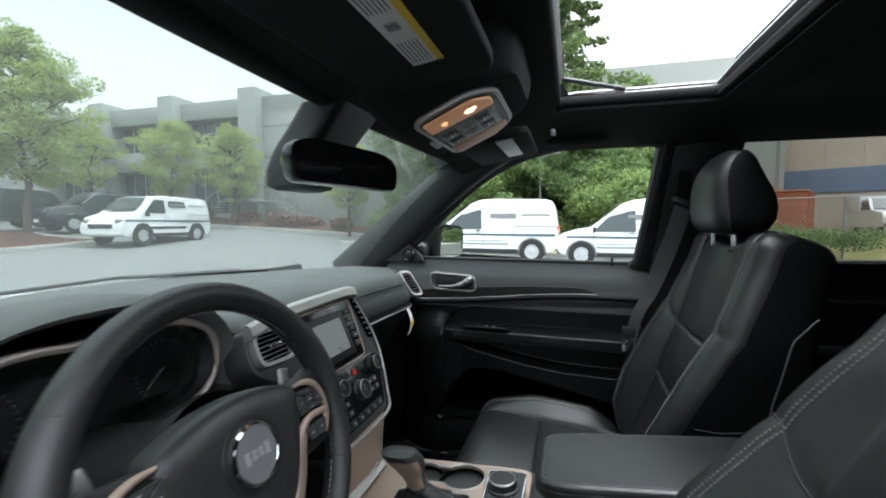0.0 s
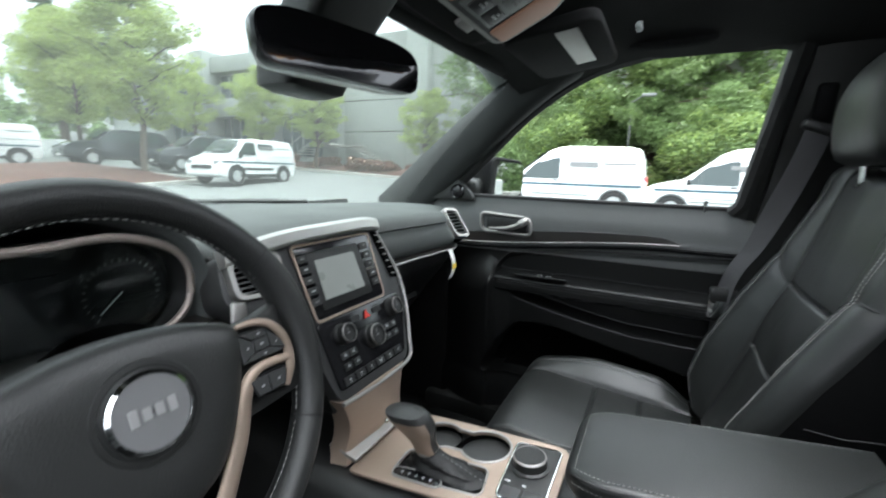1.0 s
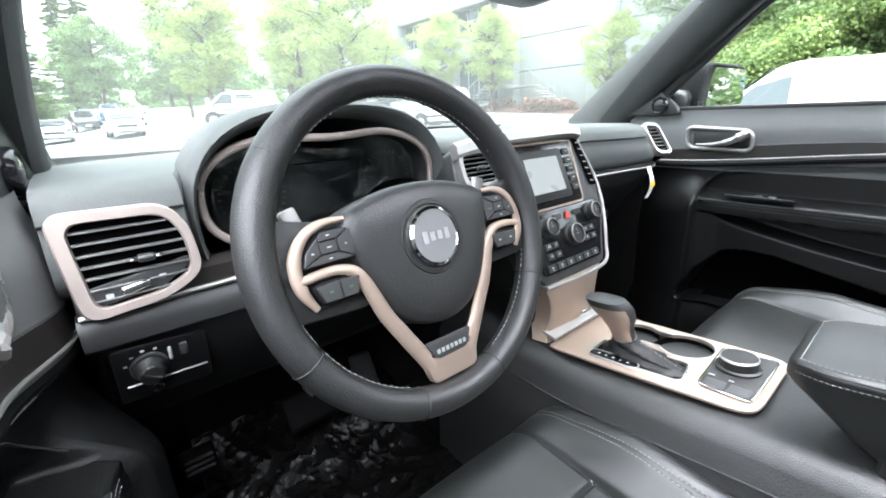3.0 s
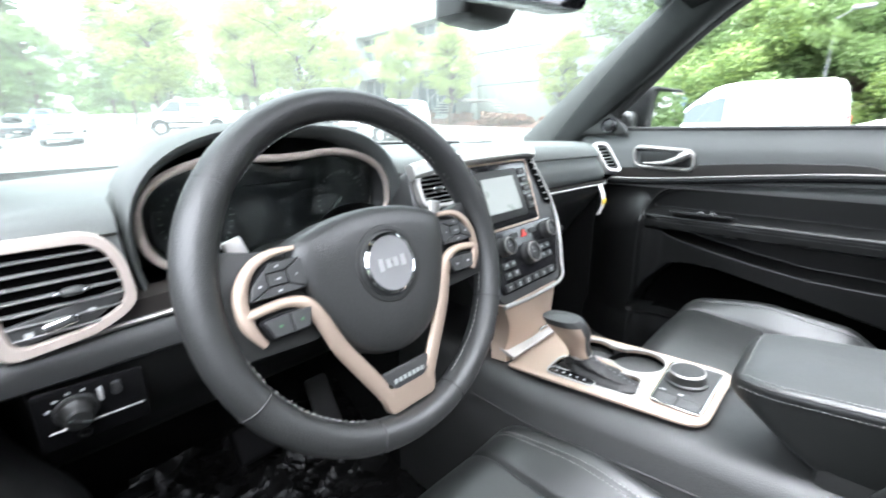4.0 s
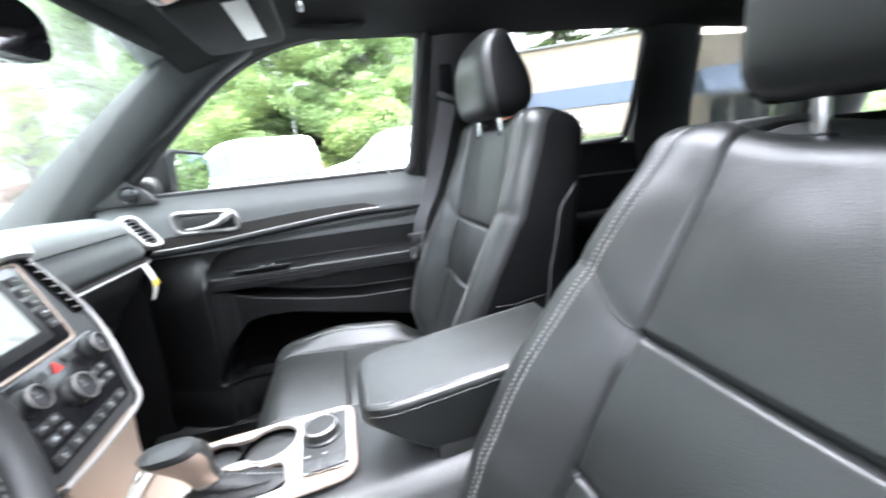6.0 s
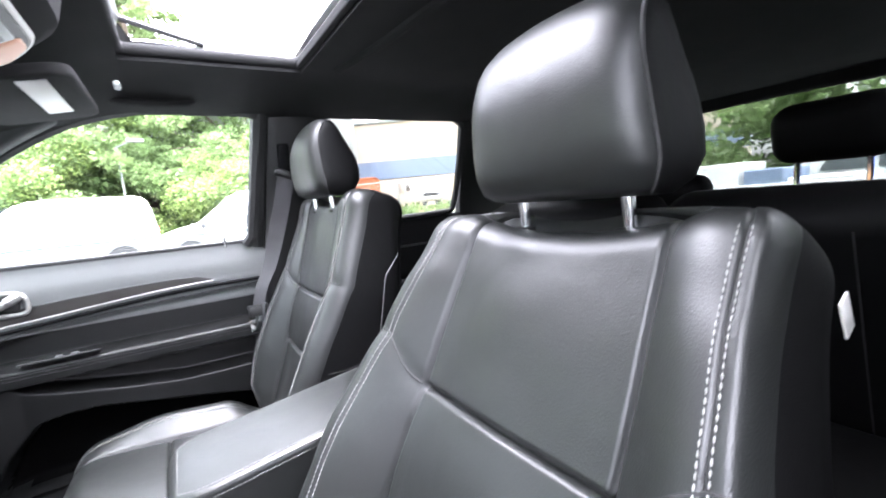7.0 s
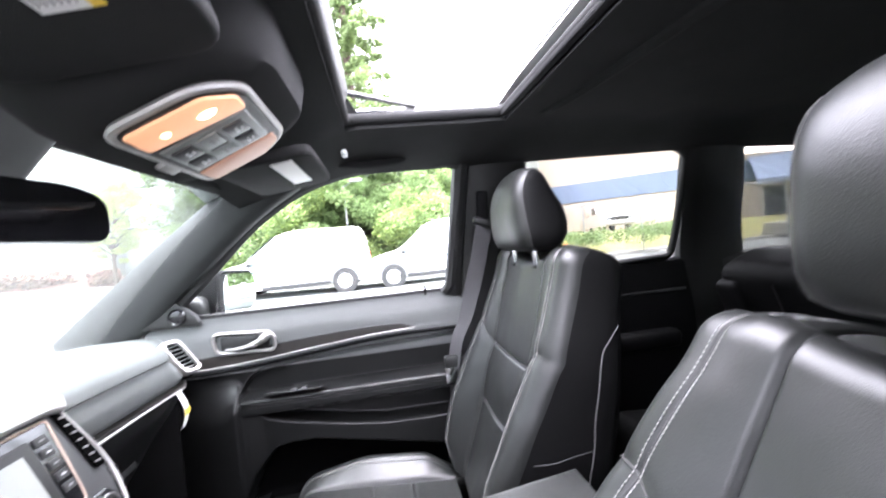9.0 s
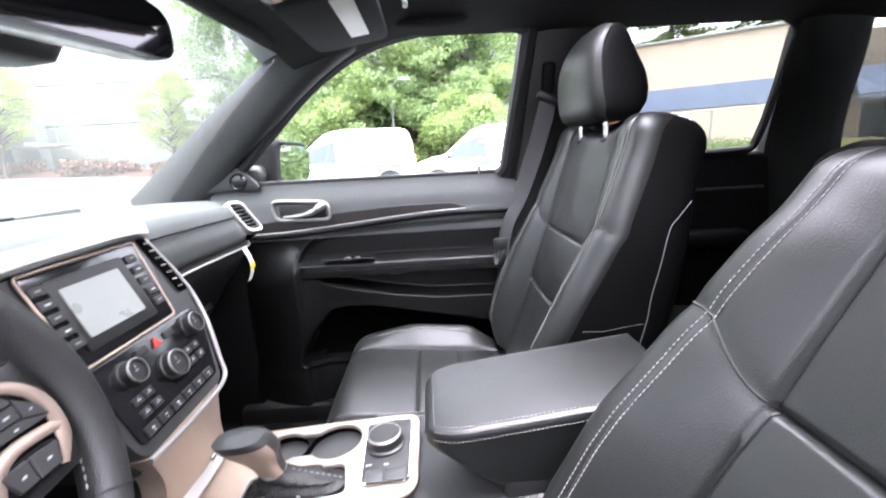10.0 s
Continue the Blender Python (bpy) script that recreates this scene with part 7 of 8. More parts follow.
def vehicle(name, label, kind, paint, hw=0.88, stripe=False, group=""):
    """A parked vehicle, nose to +y: shaped body, side windows, windscreen, lamps, wheels."""
    v = thing(name, label, "van" if "van" in kind else "car", group)
    o = rounded(side_profile(kind), 0.10, 4)
    rings = []
    for k, s in ((-1.0, 0.90), (-0.985, 0.97), (-0.93, 1.0), (0.93, 1.0), (0.985, 0.97), (1.0, 0.90)):
        ring = []
        for y, z in o:
            tum = 1 - 0.13 * smooth(1.0, 1.9, z)
            ring.append((k * hw * tum, y * (1 - (1 - s) * 0.25), 0.85 + (z - 0.85) * s))
        rings.append(ring)
    body = part("body", loft(rings), paint, v)
    tall = max(z for y, z in o)
    e = {"van": 0.50, "newvan": 0.25}.get(kind, 0.0)
    fw_ = 1.32 + e if kind in ("van", "shortvan") else 1.32      # the front axle
    belt_z = 1.18 if "van" in kind else (1.12 if kind == "suv" else 0.98)
    top = tall - 0.16
    side_x = lambda z: hw * (1 - 0.13 * smooth(1.0, 1.9, z)) + 0.004
    if "van" in kind:
        wins = [[(1.0 + e, 1.03), (0.62 + e, 1.43), (0.30 + e, 1.64), (-0.20 + e, 1.67), (-0.22 + e, 1.03)]]
        if kind == "newvan":
            wins = [[(1.22, belt_z - 0.02), (0.70, top), (0.25, top), (0.25, belt_z - 0.02)], [(0.05, top - 0.22), (0.05, top - 0.02), (-0.75, top - 0.02), (-0.85, top - 0.22)]]
    elif kind == "suv":
        wins = [[(0.92, belt_z), (0.42, top), (-0.2, top), (-0.2, belt_z)], [(-0.28, belt_z), (-0.28, top), (-1.05, top), (-1.05, belt_z)], [(-1.13, belt_z), (-1.13, top), (-1.6, top - 0.02), (-1.85, belt_z)]]
    else:
        wins = [[(1.02, belt_z), (0.5, top), (-0.05, top), (-0.05, belt_z)], [(-0.12, belt_z), (-0.12, top), (-0.75, top), (-1.2, belt_z + 0.03)]]
    for sx in (-1, 1):
        for w in wins:
            w2 = rounded(w, 0.05)
            part("window", loft([[(sx * side_x(z), y, z) for y, z in w2], [(sx * (side_x(z) - 0.03), y, z) for y, z in w2]]), CAR_GLASS, v, "dark side window")
        # door gaps
        for gy in ([-0.28 + e, 0.98 + e] if kind in ("van", "shortvan") else [0.28, 1.30] if "van" in kind else [-0.16, 0.95, -1.15]):
            part("door_gap", rbox(0.006, 0.012, 0.75, 0, 1, Matrix.Translation((sx * (hw + 0.001), gy, 0.80))), RUBBER, v)
        part("door_handle", rbox(0.03, 0.15, 0.03, 0.01, 2, Matrix.Translation((sx * (hw + 0.012), 0.12 if "van" not in kind else e - 0.10, belt_z - 0.20))), RUBBER if "van" in kind else paint, v)
        part("mirror", rbox(0.20, 0.10, 0.16, 0.05, 3, Matrix.Translation((sx * (hw + 0.10), 1.05 if "van" not in kind else 0.95 + e, belt_z + (0.05 if "van" not in kind else -0.08)))), RUBBER, v, "black door mirror")
        part("headlamp", rbox(0.30, 0.20, 0.16, 0.05, 3, pose(sx * (hw - 0.18), 2.14 if "van" not in kind else (2.06 if kind == "newvan" else 1.88 + e), 0.84, 0, 0, -sx * 25)), LAMPGLASS, v, "clear headlamp")
        part("tail_lamp", rbox(0.10, 0.06, 0.34, 0.02, 2, Matrix.Translation((sx * (hw - 0.07), -2.14 if "van" in kind else -2.22, 0.98))), TAIL, v, "red tail lamp")
        part("sill", rbox(0.05, 2.3, 0.14, 0.03, 2, Matrix.Translation((sx * (hw - 0.01), 0, 0.33))), RUBBER, v)
        if "van" in kind:
            for mz, mt in ((0.56, 0.05), (0.66, 0.025)) if kind != "newvan" else ((0.60, 0.10),):
                part("side_moulding", rbox(0.03, 1.75, mt, 0.01, 2, Matrix.Translation((sx * (hw + 0.004), e * 0.5, mz))), RAIL if kind != "newvan" else RUBBER, v, "long side moulding")
        for wy in (fw_, -1.36):
            a = [(hw * 0 + sx * (hw + 0.003), wy + 0.42 * math.cos(t), 0.33 + 0.42 * math.sin(t)) for t in lin(-0.1, 3.24, 16)]
            part("wheel_arch", tube(a, 0.035, 6), GREYTRIM if kind in ("van", "shortvan") else (RUBBER if "van" in kind else paint), v)
            # a flat dark disc on the uncut body side stands for the arch's shade
            part("arch_shadow", revolve([(0.40, 0.0), (0.40, 0.012), (0.001, 0.012)], 24, pose(sx * (hw - 0.004), wy, 0.34, 0, 90 * sx, 0)), RUBBER, v, "dark disc as shade of the wheel arch")
        if stripe:
            part("stripe", rbox(0.006, 3.85 + e, 0.070, 0.002, 1, Matrix.Translation((sx * (hw + 0.002), -0.15 + e / 2, 0.86))), STRIPE, v, "dark teal side stripe")
            part("sign_block", rbox(0.006, 0.85, 0.16, 0.002, 1, Matrix.Translation((sx * (side_x(1.5) + 0.001), -0.42, 1.47))), INK, v, "dark company sign")
            part("sign_lines", rbox(0.006, 0.9, 0.05, 0.002, 1, Matrix.Translation((sx * (side_x(1.5) + 0.001), -1.45, 1.50))), INK, v, "faint lines of print")
            part("cargo_door_rail", rbox(0.02, 1.3, 0.02, 0.004, 1, Matrix.Translation((sx * (hw + 0.004), -1.45, 1.13))), RUBBER, v)
    # windscreen and tail pane lie on the body's slope
    a, b = {"van": ((1.50, 1.22), (0.70, 1.85)), "shortvan": ((1.00, 1.22), (0.20, 1.85)), "newvan": ((1.40, 1.22), (0.80, 1.70)), "suv": ((1.00, 1.22), (0.50, 1.64)), "car": ((1.14, 1.05), (0.66, 1.35))}[kind]
    q = [(-0.80, *a), (0.80, *a), (0.70, *b), (-0.70, *b)]
    bm = bmesh.new()
    bm.faces.new([bm.verts.new((x * hw, y + 0.055, z + 0.055)) for x, y, z in q])
    bmesh.ops.solidify(bm, geom=bm.faces[:], thickness=0.02)
    part("windscreen", bm, CAR_GLASS, v, "dark windscreen")
    part("grille", rbox(1.0, 0.08, 0.16, 0.03, 2, Matrix.Translation((0, 2.25 if "van" not in kind else (2.185 if kind == "newvan" else 2.03 + e), 0.66))), RUBBER, v, "black grille")
    part("bumper", rbox(1.66, 0.16, 0.20, 0.06, 3, Matrix.Translation((0, 2.22 if "van" not in kind else (2.12 if kind == "newvan" else 1.98 + e), 0.42))), GREYTRIM if kind in ("van", "shortvan") else paint, v)
    part("rear_bumper", rbox(1.66, 0.14, 0.20, 0.06, 3, Matrix.Translation((0, -2.25 if "van" not in kind else -2.12, 0.48))), GREYTRIM if kind in ("van", "shortvan") else paint, v)
    part("number_plate", rbox(0.42, 0.02, 0.12, 0.004, 1, Matrix.Translation((0, 2.31 if "van" not in kind else (2.21 if kind == "newvan" else 2.07 + e), 0.45))), WHITE_PAPER, v)
    wheel_parts(v, hw - 0.080, fw_, 0.33, I4)
    wheel_parts(v, hw - 0.080, -1.36, 0.33, I4)
    return v


def park(v, x, y, turn, dz=0.0):
    v.matrix_world = pose(x, y, ground_z(x, y) + dz, 0, 0, turn)
    return v


van = park(vehicle("delivery_van", "white small delivery van with a dark teal stripe", "van", PAINT, stripe=True, group="white vans by the thicket"), 13.93, 2.27, 0)
park(vehicle("delivery_van", "white short delivery van with a dark teal stripe", "shortvan", PAINT, stripe=True, group="white vans by the thicket"), 13.93, -1.92, 0)
nvan = park(vehicle("delivery_van", "white newer delivery van with a dark stripe at the kerb", "newvan", PAINT, stripe=True), 12.3, 15.9, 97)
park(copy_thing(nvan, I4), 7.2, 27.0, 75, 0.3)
suv = park(vehicle("dark_suv", "dark parked car on the bank above the bed", "suv", CAR_DARK, group="cars on the bank"), 14.2, 21.8, 82, 0.05)
park(copy_thing(suv, I4), 11.6, 24.5, 85, 0.25)
park(copy_thing(suv, I4), 18.2, 27.5, 80, 0.05)
car = park(vehicle("parked_car", "silver parked car in a far row", "car", CAR_SILVER, group="far parked cars"), -1.2, 38.0, 180)
for x, y, a in ((2.2, 34, 180), (3.6, 44, 180), (-6.5, 60, 170), (-10, 66, 170), (-2.0, 62, 200)):
    park(copy_thing(car, I4), x, y, a)
redc = park(vehicle("parked_car", "dark red parked car in a far row", "car", CAR_RED, group="far parked cars"), -1.8, 56.0, 180)
darkc = park(vehicle("parked_car", "dark blue parked car in a far row", "suv", CAR_BLUE, group="far parked cars"), 1.6, 58.0, 175)
park(copy_thing(darkc, I4), 3.8, 64, 170)
pick = park(copy_thing(suv, I4), 0.8, 52, 185)
whitec = park(vehicle("parked_car", "white car parked behind", "suv", PAINT), 0.2, -10.5, 80)
park(copy_thing(darkc, I4), -4.6, -10.5, 95)

# ---- the grey two-storey building ----
BXW = 23.0
gb_ = thing("office_building", "pale grey-green two-storey concrete office building", "building")
BZ, BT = 0.8, 9.6
BAYS = [6.6, 13.4, 20.2, 27.1, 33.9, 40.7]
part("wall", rbox(0.4, 60, BT - BZ, 0.02, 1, Matrix.Translation((BXW + 1.4, 20.0, (BT + BZ) / 2))), WALL_GREY, gb_)
part("roof", rbox(18, 60, 0.3, 0.02, 1, Matrix.Translation((BXW + 10.2, 20.0, BT - 0.5))), CONCRETE, gb_)
part("end_wall", rbox(18, 0.4, BT - BZ, 0.02, 1, Matrix.Translation((BXW + 10.2, 50.0, (BT + BZ) / 2))), WALL_GREY, gb_)
part("end_wall", rbox(18, 0.4, BT - BZ, 0.02, 1, Matrix.Translation((BXW + 10.2, -10.0, (BT + BZ) / 2))), WALL_GREY, gb_)
for i, y in enumerate(BAYS):
    part("pilaster", rbox(1.9, 1.4, BT - BZ + 0.45, 0.03, 2, Matrix.Translation((BXW + 0.5, y, (BT + BZ + 0.45) / 2))), WALL_GREY, gb_)
for i, (a, b) in enumerate(zip(BAYS, BAYS[1:])):
    m, w = (a + b) / 2, b - a - 1.4
    part("parapet", rbox(1.3, w, 1.2, 0.03, 2, Matrix.Translation((BXW + 0.85, m, BT - 0.6))), WALL_GREY, gb_)
    part("spandrel", rbox(1.2, w, 1.4, 0.03, 2, Matrix.Translation((BXW + 0.9, m, 5.7))), WALL_GREY, gb_)
    if i == 0:
        part("blank_panel", rbox(1.2, w, BT - BZ - 0.2, 0.02, 2, Matrix.Translation((BXW + 0.8, m, (BT + BZ) / 2))), WALL_GREY, gb_)
        for z in (3.4, 5.6, 7.4):
            part("joint", rbox(0.02, w, 0.05, 0, 1, Matrix.Translation((BXW + 0.195, m, z))), RUBBER, gb_)
        continue
    if i == 1:
        part("blank_panel", rbox(1.2, w, BT - BZ - 0.2, 0.02, 2, Matrix.Translation((BXW + 0.8, m, (BT + BZ) / 2))), WALL_GREY, gb_)
        for z in (3.6, 5.6, 7.6):
            part("joint", rbox(0.02, w, 0.05, 0, 1, Matrix.Translation((BXW + 0.195, m, z))), RUBBER, gb_)
        continue
    for z0, z1 in ((6.42, 8.38), (1.9, 4.98)):
        n = 5
        for k in range(n):
            y = a + 0.7 + w * (k + 0.5) / n
            wd = part("window", rbox(0.06, w / n - 0.12, z1 - z0 - 0.1, 0.01, 1, Matrix.Translation((BXW + 1.15, y, (z0 + z1) / 2))), WINDOW_FAR, gb_, "dark window")
            part("frame", rbox(0.10, 0.10, z1 - z0, 0.01, 1, Matrix.Translation((BXW + 1.12, y + w / n / 2, (z0 + z1) / 2))), RAIL, wd)
    # balcony rail in front of the upper windows
    rl = part("balcony_rail", rbox(0.05, w, 0.05, 0.01, 1, Matrix.Translation((BXW + 0.35, m, 7.45))), RAIL, gb_)
    bm = bmesh.new()
    for k in range(int(w / 0.22)):
        rbox(0.025, 0.025, 1.0, 0, 1, Matrix.Translation((BXW + 0.35, a + 0.8 + 0.22 * k, 6.92)), bm)
    part("balusters", bm, RAIL, rl)
for y0, sgn in ((19.0 + 1.5, 1), (17.2, -1)):
    st_ = thing("entrance_stairs", "outdoor steel and concrete stairs at the building", "stairs")
    for k in range(9):
        x, y = 21.7, y0 + sgn * (0.28 * (8 - k))
        part("step", rbox(1.3, 0.30, 0.06, 0.01, 1, Matrix.Translation((x, y, ground_z(x, y0) + 0.17 * (k + 1)))), CONCRETE, st_)
    for xx in (21.0, 22.35):
        zt = ground_z(21.7, y0)
        part("handrail", tube([(xx, y0 + sgn * 2.4, zt + 1.05), (xx, y0, zt + 2.5), (xx, y0 - sgn * 0.8, zt + 2.5)], 0.03, 6), RAIL, st_)
        for k in range(0, 9, 2):
            part("post", tube([(xx, y0 + sgn * 0.28 * (8 - k), zt + 0.1 + 0.17 * k), (xx, y0 + sgn * 0.28 * (8 - k), zt + 1.15 + 0.17 * k)], 0.02, 6), RAIL, st_)
    part("landing", rbox(1.4, 1.6, 0.12, 0.02, 1, Matrix.Translation((21.7, y0 - sgn * 0.9, ground_z(21.7, y0) + 1.5))), CONCRETE, st_)
# red shrubs along its foot
rs = random.Random(8)
cen = [(rs.uniform(-0.5, 0.5), rs.uniform(-0.9, 0.9), rs.uniform(0.2, 0.8)) for _ in range(26)]
sh = thing("red_shrub", "low reddish shrub at the foot of the building", "shrub", "red shrubs")
o = new("leaves", leaves_mesh("leaves", cen, [0.35] * 26, 1500, 0.10, REDSHRUB, 4))
o.parent = sh
stand(sh, 20.3, 22.2)
for y, s in ((18.7, 1.2), (15.9, 1.3), (14.2, 1.25), (12.0, 1.15), (8.4, 1.2), (25.5, 0.9)):
    again(sh, 20.4, y, y * 40, s * 0.75)

# ---- the beige shed with a blue stripe ----
sd = thing("warehouse", "beige warehouse with a blue stripe and a blue awning", "building")
P1, P2 = Vector((29.4, -9.2, 0)), Vector((13.0, -34.4, 0))
L = (P2 - P1).length
WM = Matrix.Translation((P1 + P2) / 2) @ pose(0, 0, 0, 0, 0, math.degrees(math.atan2(P1.y - P2.y, P1.x - P2.x)))     # local +y looks to the car
part("wall", rbox(L, 0.3, 6.7, 0.02, 1, WM @ Matrix.Translation((0, -0.3, 3.35))), WALL_BEIGE, sd)
for k in range(int(L / 1.5)):
    part("panel", rbox(1.492, 0.06, 2.6, 0.004, 1, WM @ Matrix.Translation((-L / 2 + 0.75 + 1.5 * k, -0.12, 5.5))), WALL_BEIGE, sd)
    part("panel", rbox(1.492, 0.06, 2.9, 0.004, 1, WM @ Matrix.Translation((-L / 2 + 0.75 + 1.5 * k, -0.12, 1.45))), WALL_BEIGE, sd)
part("blue_band", rbox(L, 0.08, 1.25, 0.01, 1, WM @ Matrix.Translation((0, -0.10, 3.58))), BLUE, sd, "broad blue painted band")
part("roof_edge", rbox(L + 0.3, 0.5, 0.16, 0.03, 1, WM @ Matrix.Translation((0, -0.2, 6.85))), RAIL, sd, "grey metal roof edge")
part("roof", rbox(L, 16, 0.2, 0.02, 1, WM @ Matrix.Translation((0, -8.4, 6.7))), RAIL, sd)
part("side_wall", rbox(0.3, 16, 6.7, 0.02, 1, WM @ Matrix.Translation((L / 2, -8.4, 3.35))), WALL_BEIGE, sd)
AX, AW = -4.6, 9.4
part("awning", loft([[WM @ Vector((AX - AW / 2, 0, 4.3)), WM @ Vector((AX + AW / 2, 0, 4.3)), WM @ Vector((AX + AW / 2, 0, 4.2)), WM @ Vector((AX - AW / 2, 0, 4.2))], [WM @ Vector((AX - AW / 2, 1.6, 2.9)), WM @ Vector((AX + AW / 2, 1.6, 2.9)), WM @ Vector((AX + AW / 2, 1.6, 2.6)), WM @ Vector((AX - AW / 2, 1.6, 2.6))]]), BLUE, sd, "blue fabric awning")
for k in range(17):
    part("awning_rib", tube([WM @ Vector((AX - AW / 2 + AW * k / 16, 0.02, 4.32)), WM @ Vector((AX - AW / 2 + AW * k / 16, 1.6, 2.92))], 0.03, 5), BLUE, sd)
for k in range(7):
    wd = part("window", rbox(1.0, 0.1, 1.6, 0.02, 1, WM @ Matrix.Translation((AX - 3.6 + 1.2 * k, -0.08, 1.7))), WINDOW_FAR, sd, "dark window")
    part("frame", rbox(0.08, 0.12, 1.7, 0.01, 1, WM @ Matrix.Translation((AX - 3.0 + 1.2 * k, -0.06, 1.7))), WHITE_PAPER, wd)
part("wall_lamp", rbox(0.3, 0.2, 0.25, 0.04, 2, WM @ Matrix.Translation((-2.0, 0.0, 5.6))), RAIL, sd, "small grey wall lamp")
# chain-link fence
fe = thing("chain_link_fence", "galvanised chain-link fence on steel posts", "fence")
F1, F2 = Vector((19.5, -5.5, 0.1)), Vector((7.5, -19.0, 0.1))
nf = 8
for k in range(nf + 1):
    p = F1.lerp(F2, k / nf)
    part("post", tube([p, p + Vector((0, 0, 2.1))], 0.035, 8), GALV, fe)
part("top_rail", tube([F1 + Vector((0, 0, 2.1)), F2 + Vector((0, 0, 2.1))], 0.025, 6), GALV, fe)
bm = bmesh.new()
Lf = (F2 - F1).length
dd_ = (F2 - F1).normalized()
for k in range(int(Lf / 0.16)):
    for sg in (-1, 1):
        a = F1 + dd_ * (0.16 * k) + Vector((0, 0, 0.05 if sg > 0 else 2.05))
        b = a + dd_ * 2.0 + Vector((0, 0, 2.0 * sg))
        if (b - F1).length < Lf:
            tube([a, b], 0.004, 3, bm=bm)
tagged(part("mesh", bm, GALV, fe, "diamond wire mesh"), kind="stuff")
# orange skip and a white truck in the yard
sk = thing("skip_container", "rusty orange steel container behind the fence", "container")
SK = pose(24.0, -10.2, 0.85, 0, 0, 62) @ Matrix.Diagonal((0.8, 0.8, 0.8, 1))
part("body", rbox(2.4, 4.2, 2.3, 0.04, 2, SK @ Matrix.Translation((0, 0, 1.25))), ORANGE, sk)
for k in range(7):
    for sx in (-1, 1):
        part("rib", rbox(0.08, 0.10, 2.2, 0.02, 1, SK @ Matrix.Translation((sx * 1.23, -1.8 + 0.6 * k, 1.25))), ORANGE, sk)
part("top_rim", rbox(2.5, 4.3, 0.12, 0.03, 1, SK @ Matrix.Translation((0, 0, 2.4))), ORANGE, sk)
tr = thing("white_truck", "old white pickup truck with a utility rack", "truck")
TR = pose(22.9, -13.6, 0.80, 0, 0, 78) @ Matrix.Diagonal((0.85, 0.85, 0.85, 1))
prof = rounded([(-2.7, 0.5), (-2.7, 1.15), (-0.6, 1.2), (-0.45, 1.85), (0.5, 1.88), (0.95, 1.3), (2.3, 1.15), (2.45, 0.9), (2.45, 0.45), (-2.6, 0.4)], 0.08)
part("body", loft([[TR @ Vector((k * 0.92, y, z)) for y, z in prof] for k in (-1, -0.95, 0.95, 1)]), PAINT, tr)
for sx in (-1, 1):
    part("window", prism(rounded([(0.75, 1.3), (0.45, 1.75), (-0.35, 1.75), (-0.4, 1.3)], 0.05), 0.01, TR @ Matrix(((0, 0, sx, sx * 0.921), (1, 0, 0, 0), (0, 1, 0, 0), (0, 0, 0, 1)))), CAR_GLASS, tr, "dark side window")
    part("headlamp", rbox(0.22, 0.06, 0.18, 0.03, 2, TR @ Matrix.Translation((sx * 0.70, 2.44, 0.92))), LAMPGLASS, tr)
part("windscreen", rbox(1.6, 0.03, 0.68, 0.01, 1, TR @ pose(0, 0.765, 1.625, 38, 0, 0)), CAR_GLASS, tr, "dark windscreen")
part("grille", rbox(1.1, 0.06, 0.24, 0.02, 2, TR @ Matrix.Translation((0, 2.45, 0.92))), RUBBER, tr)
part("bumper", rbox(1.85, 0.14, 0.20, 0.04, 2, TR @ Matrix.Translation((0, 2.5, 0.58))), SILVER, tr)
part("rack_box", rbox(1.9, 2.0, 0.9, 0.04, 2, TR @ Matrix.Translation((0, -1.65, 1.65))), PAINT, tr, "white utility box")
for y in (1.5, -1.6):
    wheel_parts(tr, 0.80, y, 0.38, TR)
# timber and pallets behind the fence
for k in range(3):
    pl = thing("pallet_stack", "weathered pale stack of boards in the yard", "pallets", "stacks of boards")
    for j in range(4):
        part("board", rbox(1.2, 1.0, 0.10, 0.01, 1, Matrix.Translation((0, 0, 0.08 + 0.14 * j))), CONCRETE, pl)
    pl.matrix_world = pose(15.5 - 2.4 * k, -17.5 - 1.4 * k, 0.1, 0, 0, 20 * k)
# pale boxes piled on a trailer, seen through the tail window
tl = thing("loaded_trailer", "flat trailer with pale boxes behind the car", "trailer")
part("bed", rbox(4.2, 1.8, 0.15, 0.02, 1, Matrix.Translation((2.6, -8.2, 0.75))), RAIL, tl)
for x, w, h, m in ((2.85, 0.75, 0.55, WHITE_PAPER), (2.15, 0.5, 0.42, BLUE), (1.5, 0.7, 0.26, WHITE_PAPER), (3.7, 0.6, 0.28, CONCRETE)):
    part("box", rbox(w, 1.0, h, 0.02, 1, Matrix.Translation((x, -8.2, 0.83 + h / 2))), m, tl)
wheel_parts(tl, 0.8, 1.6, 0.33, pose(2.6, -8.2, 0, 0, 0, 90) @ Matrix.Translation((0, -2.6, 0)))
lp = thing("street_lamp", "thin grey lamp post behind the vans", "street lamp")
part("post", tube([(17.6, 1.0, 0), (17.6, 1.0, 4.0)], 0.035, 8), GREYTRIM, lp)
part("arm", tube([(17.6, 1.0, 3.95), (17.4, 0.6, 4.15)], 0.025, 6), GREYTRIM, lp)
part("head", rbox(0.2, 0.5, 0.12, 0.04, 2, Matrix.Translation((17.4, 0.45, 4.15))), GREYTRIM, lp)

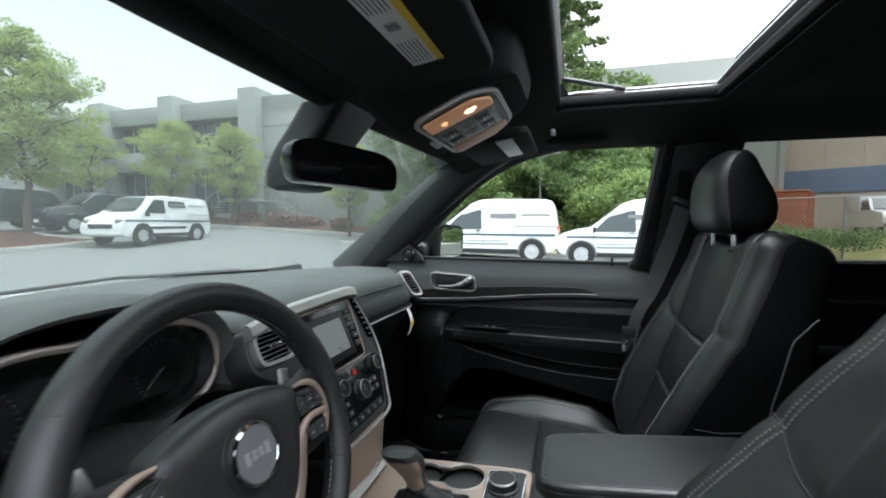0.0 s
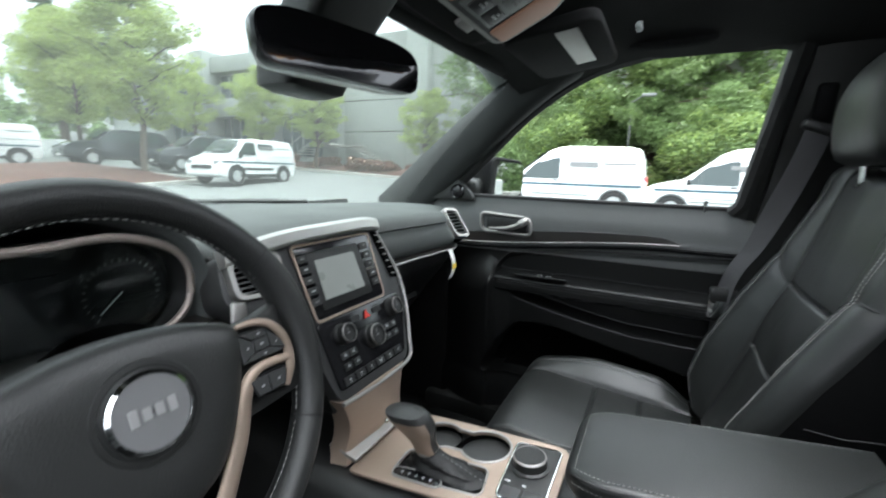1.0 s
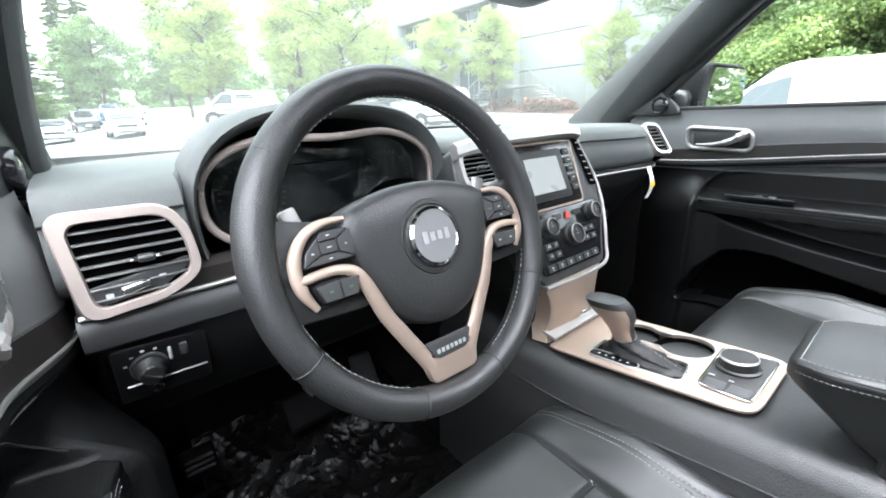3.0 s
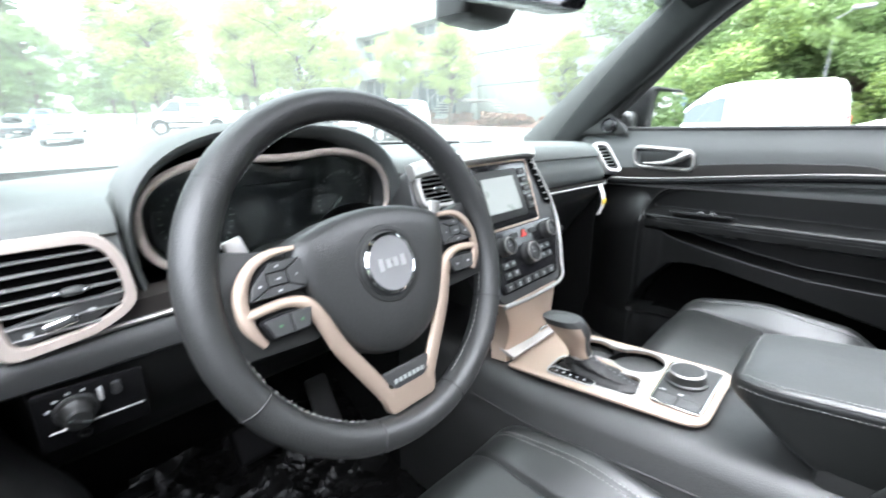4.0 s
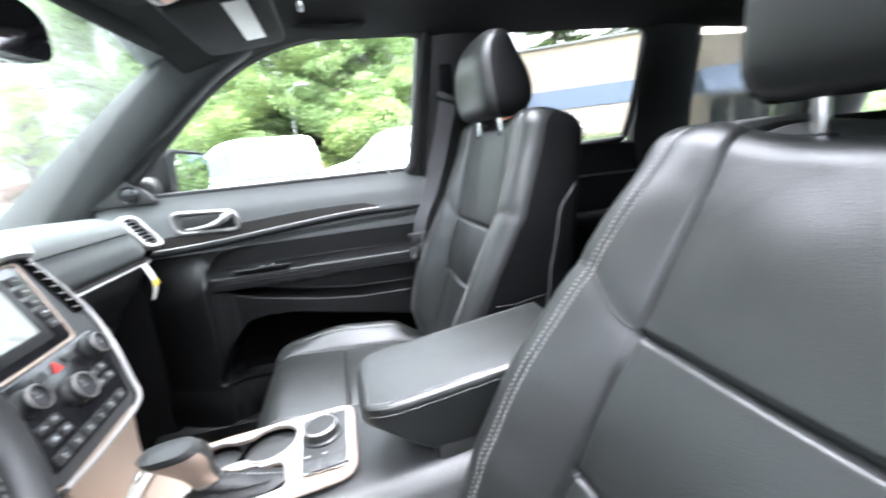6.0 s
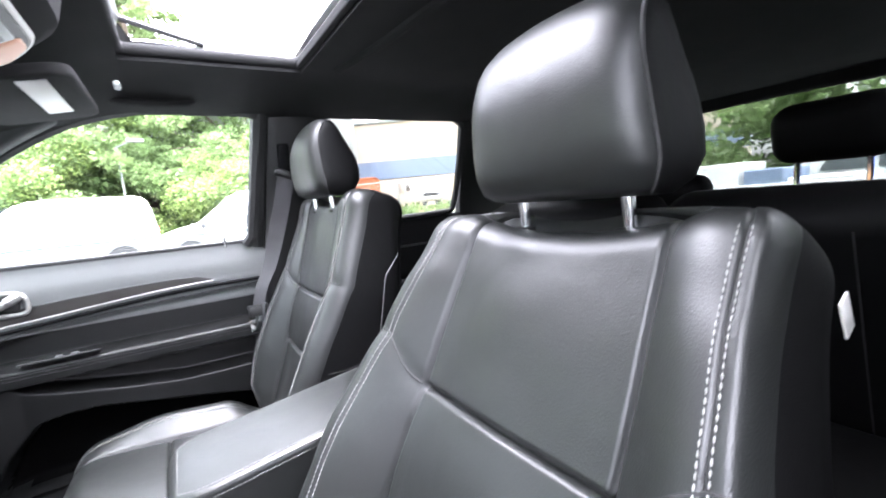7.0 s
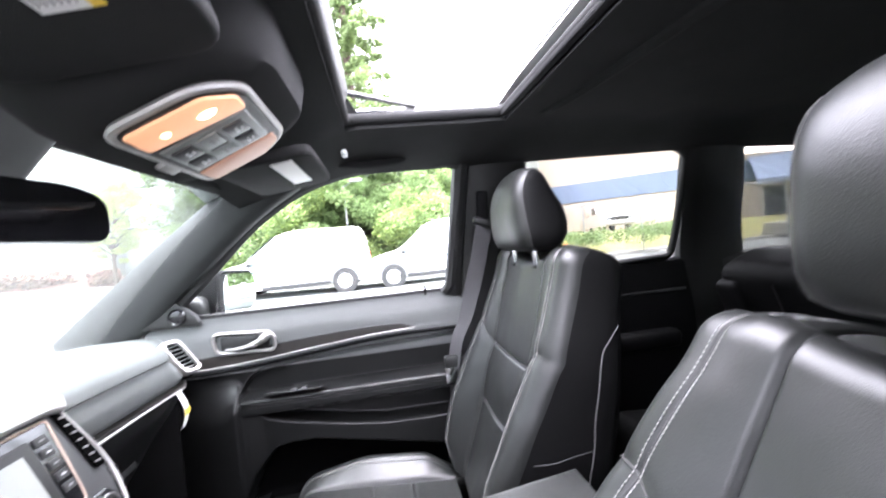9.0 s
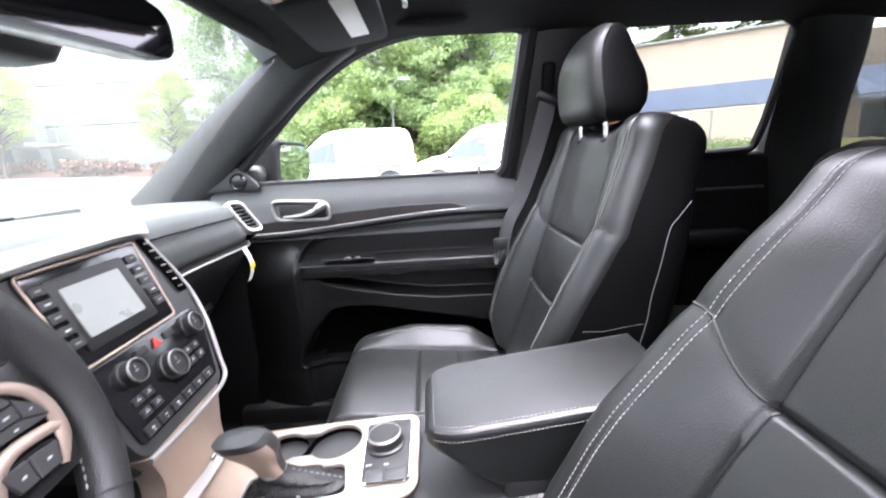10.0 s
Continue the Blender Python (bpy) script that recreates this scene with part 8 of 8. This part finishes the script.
hy = thing("fire_hydrant", "small orange fire hydrant in the grass", "hydrant")
part("barrel", revolve([(0.16, 0.0), (0.16, 0.05), (0.10, 0.06), (0.10, 0.50), (0.13, 0.52), (0.13, 0.56), (0.10, 0.60), (0.05, 0.66), (0.001, 0.68)], 16), ORANGE_PAINT, hy)
for sx in (-1, 1):
    part("outlet", revolve([(0.05, 0.0), (0.05, 0.06), (0.001, 0.06)], 10, pose(sx * 0.09, 0, 0.40, 0, 90 * sx, 0)), ORANGE_PAINT, hy)
hy.matrix_world = pose(16.2, -7.83, 0.06)

# rough weeds and bushes along the verge
wd_ = random.Random(17)
cen, spr = [], []
for k in range(70):
    d, b = wd_.uniform(16.5, 22), radians(wd_.uniform(104, 132))
    cen.append((d * math.sin(b), d * math.cos(b), 0.70 + wd_.uniform(0.0, 0.25 if b > radians(112) else 1.3)))
    spr.append(wd_.uniform(0.25, 0.6))
tagged(new("verge_weeds", leaves_mesh("verge_weeds", cen, spr, 18000, 0.045, LEAF_DARK, 31, 0.7)), "tall weeds and bushes on the grass verge", "weeds", kind="stuff")

# ---- the car's own outside, which closes the cabin round ----
body = thing("car_body", "white painted outside of the car on its wheels", "car body", kind="structure")


def arch(cy, cz, r, a0, a1):
    return [(cy + r * math.cos(radians(a)), cz + r * math.sin(radians(a))) for a in lin(a0, a1, 14)]


def side_skin(name, outline, sx):
    """A panel in the plane of the car's side."""
    at = Matrix(((0, 0, sx, sx * 0.80), (1, 0, 0, 0), (0, 1, 0, 0), (0, 0, 0, 1)))
    return part(name, prism(outline, 0.028, at, 0.006), PAINT, body, "white painted panel")


for sx in (-1, 1):
    side_skin("front_fender", [(0.40, 0.36), (0.40, 1.03), (0.55, 1.055), (1.05, 1.03), (1.50, 0.95), (1.55, 0.60), (1.50, 0.38)] + arch(1.08, 0.38, 0.39, 0, 180), sx)
    side_skin("rear_quarter", [(-1.39, 0.36), (-1.39, 1.15), (-2.34, 1.15), (-2.39, 0.70), (-2.36, 0.40)] + arch(-1.82, 0.38, 0.39, 180, 0), sx)
    part("rear_door_skin", rbox(0.02, 0.79, 0.74, 0.008, 2, Matrix.Translation((sx * 0.812, -0.985, 0.80))), PAINT, body)
    part("rocker", rbox(0.07, 1.75, 0.12, 0.03, 3, Matrix.Translation((sx * 0.79, -0.50, 0.385))), PLASTIC, body)
    part("tail_lamp", rbox(0.20, 0.06, 0.20, 0.03, 3, Matrix.Translation((sx * 0.66, -2.40, 1.02))), TAIL, body, "red tail lamp")
nose = []
for u in lin(-1, 1, 21):
    y = base_y(u * 0.72) + 1.08 + 0.1 * (1 - u * u)
    nose.append([(u * 0.79, y + dy, z) for dy, z in ((-0.03, 0.985 - 0.05 * abs(u) ** 3), (0.02, 0.95 - 0.05 * abs(u) ** 3), (0.05, 0.80), (0.07, 0.62), (0.05, 0.45), (-0.02, 0.38), (-0.10, 0.38), (-0.08, 0.9))])
part("front_bumper", loft(nose), PAINT, body)
part("tailgate_skin", rbox(1.50, 0.03, 0.76, 0.012, 2, Matrix.Translation((0, -2.39, 0.80))), PAINT, body)
part("rear_bumper", rbox(1.62, 0.14, 0.22, 0.04, 3, Matrix.Translation((0, -2.42, 0.45))), PLASTIC, body)
part("underbody", rbox(1.50, 3.85, 0.05, 0.01, 1, Matrix.Translation((0, -0.42, 0.345))), RUBBER, body)
for y in (1.08, -1.82):
    wheel_parts(body, 0.715, y, 0.37, I4, 0.22)
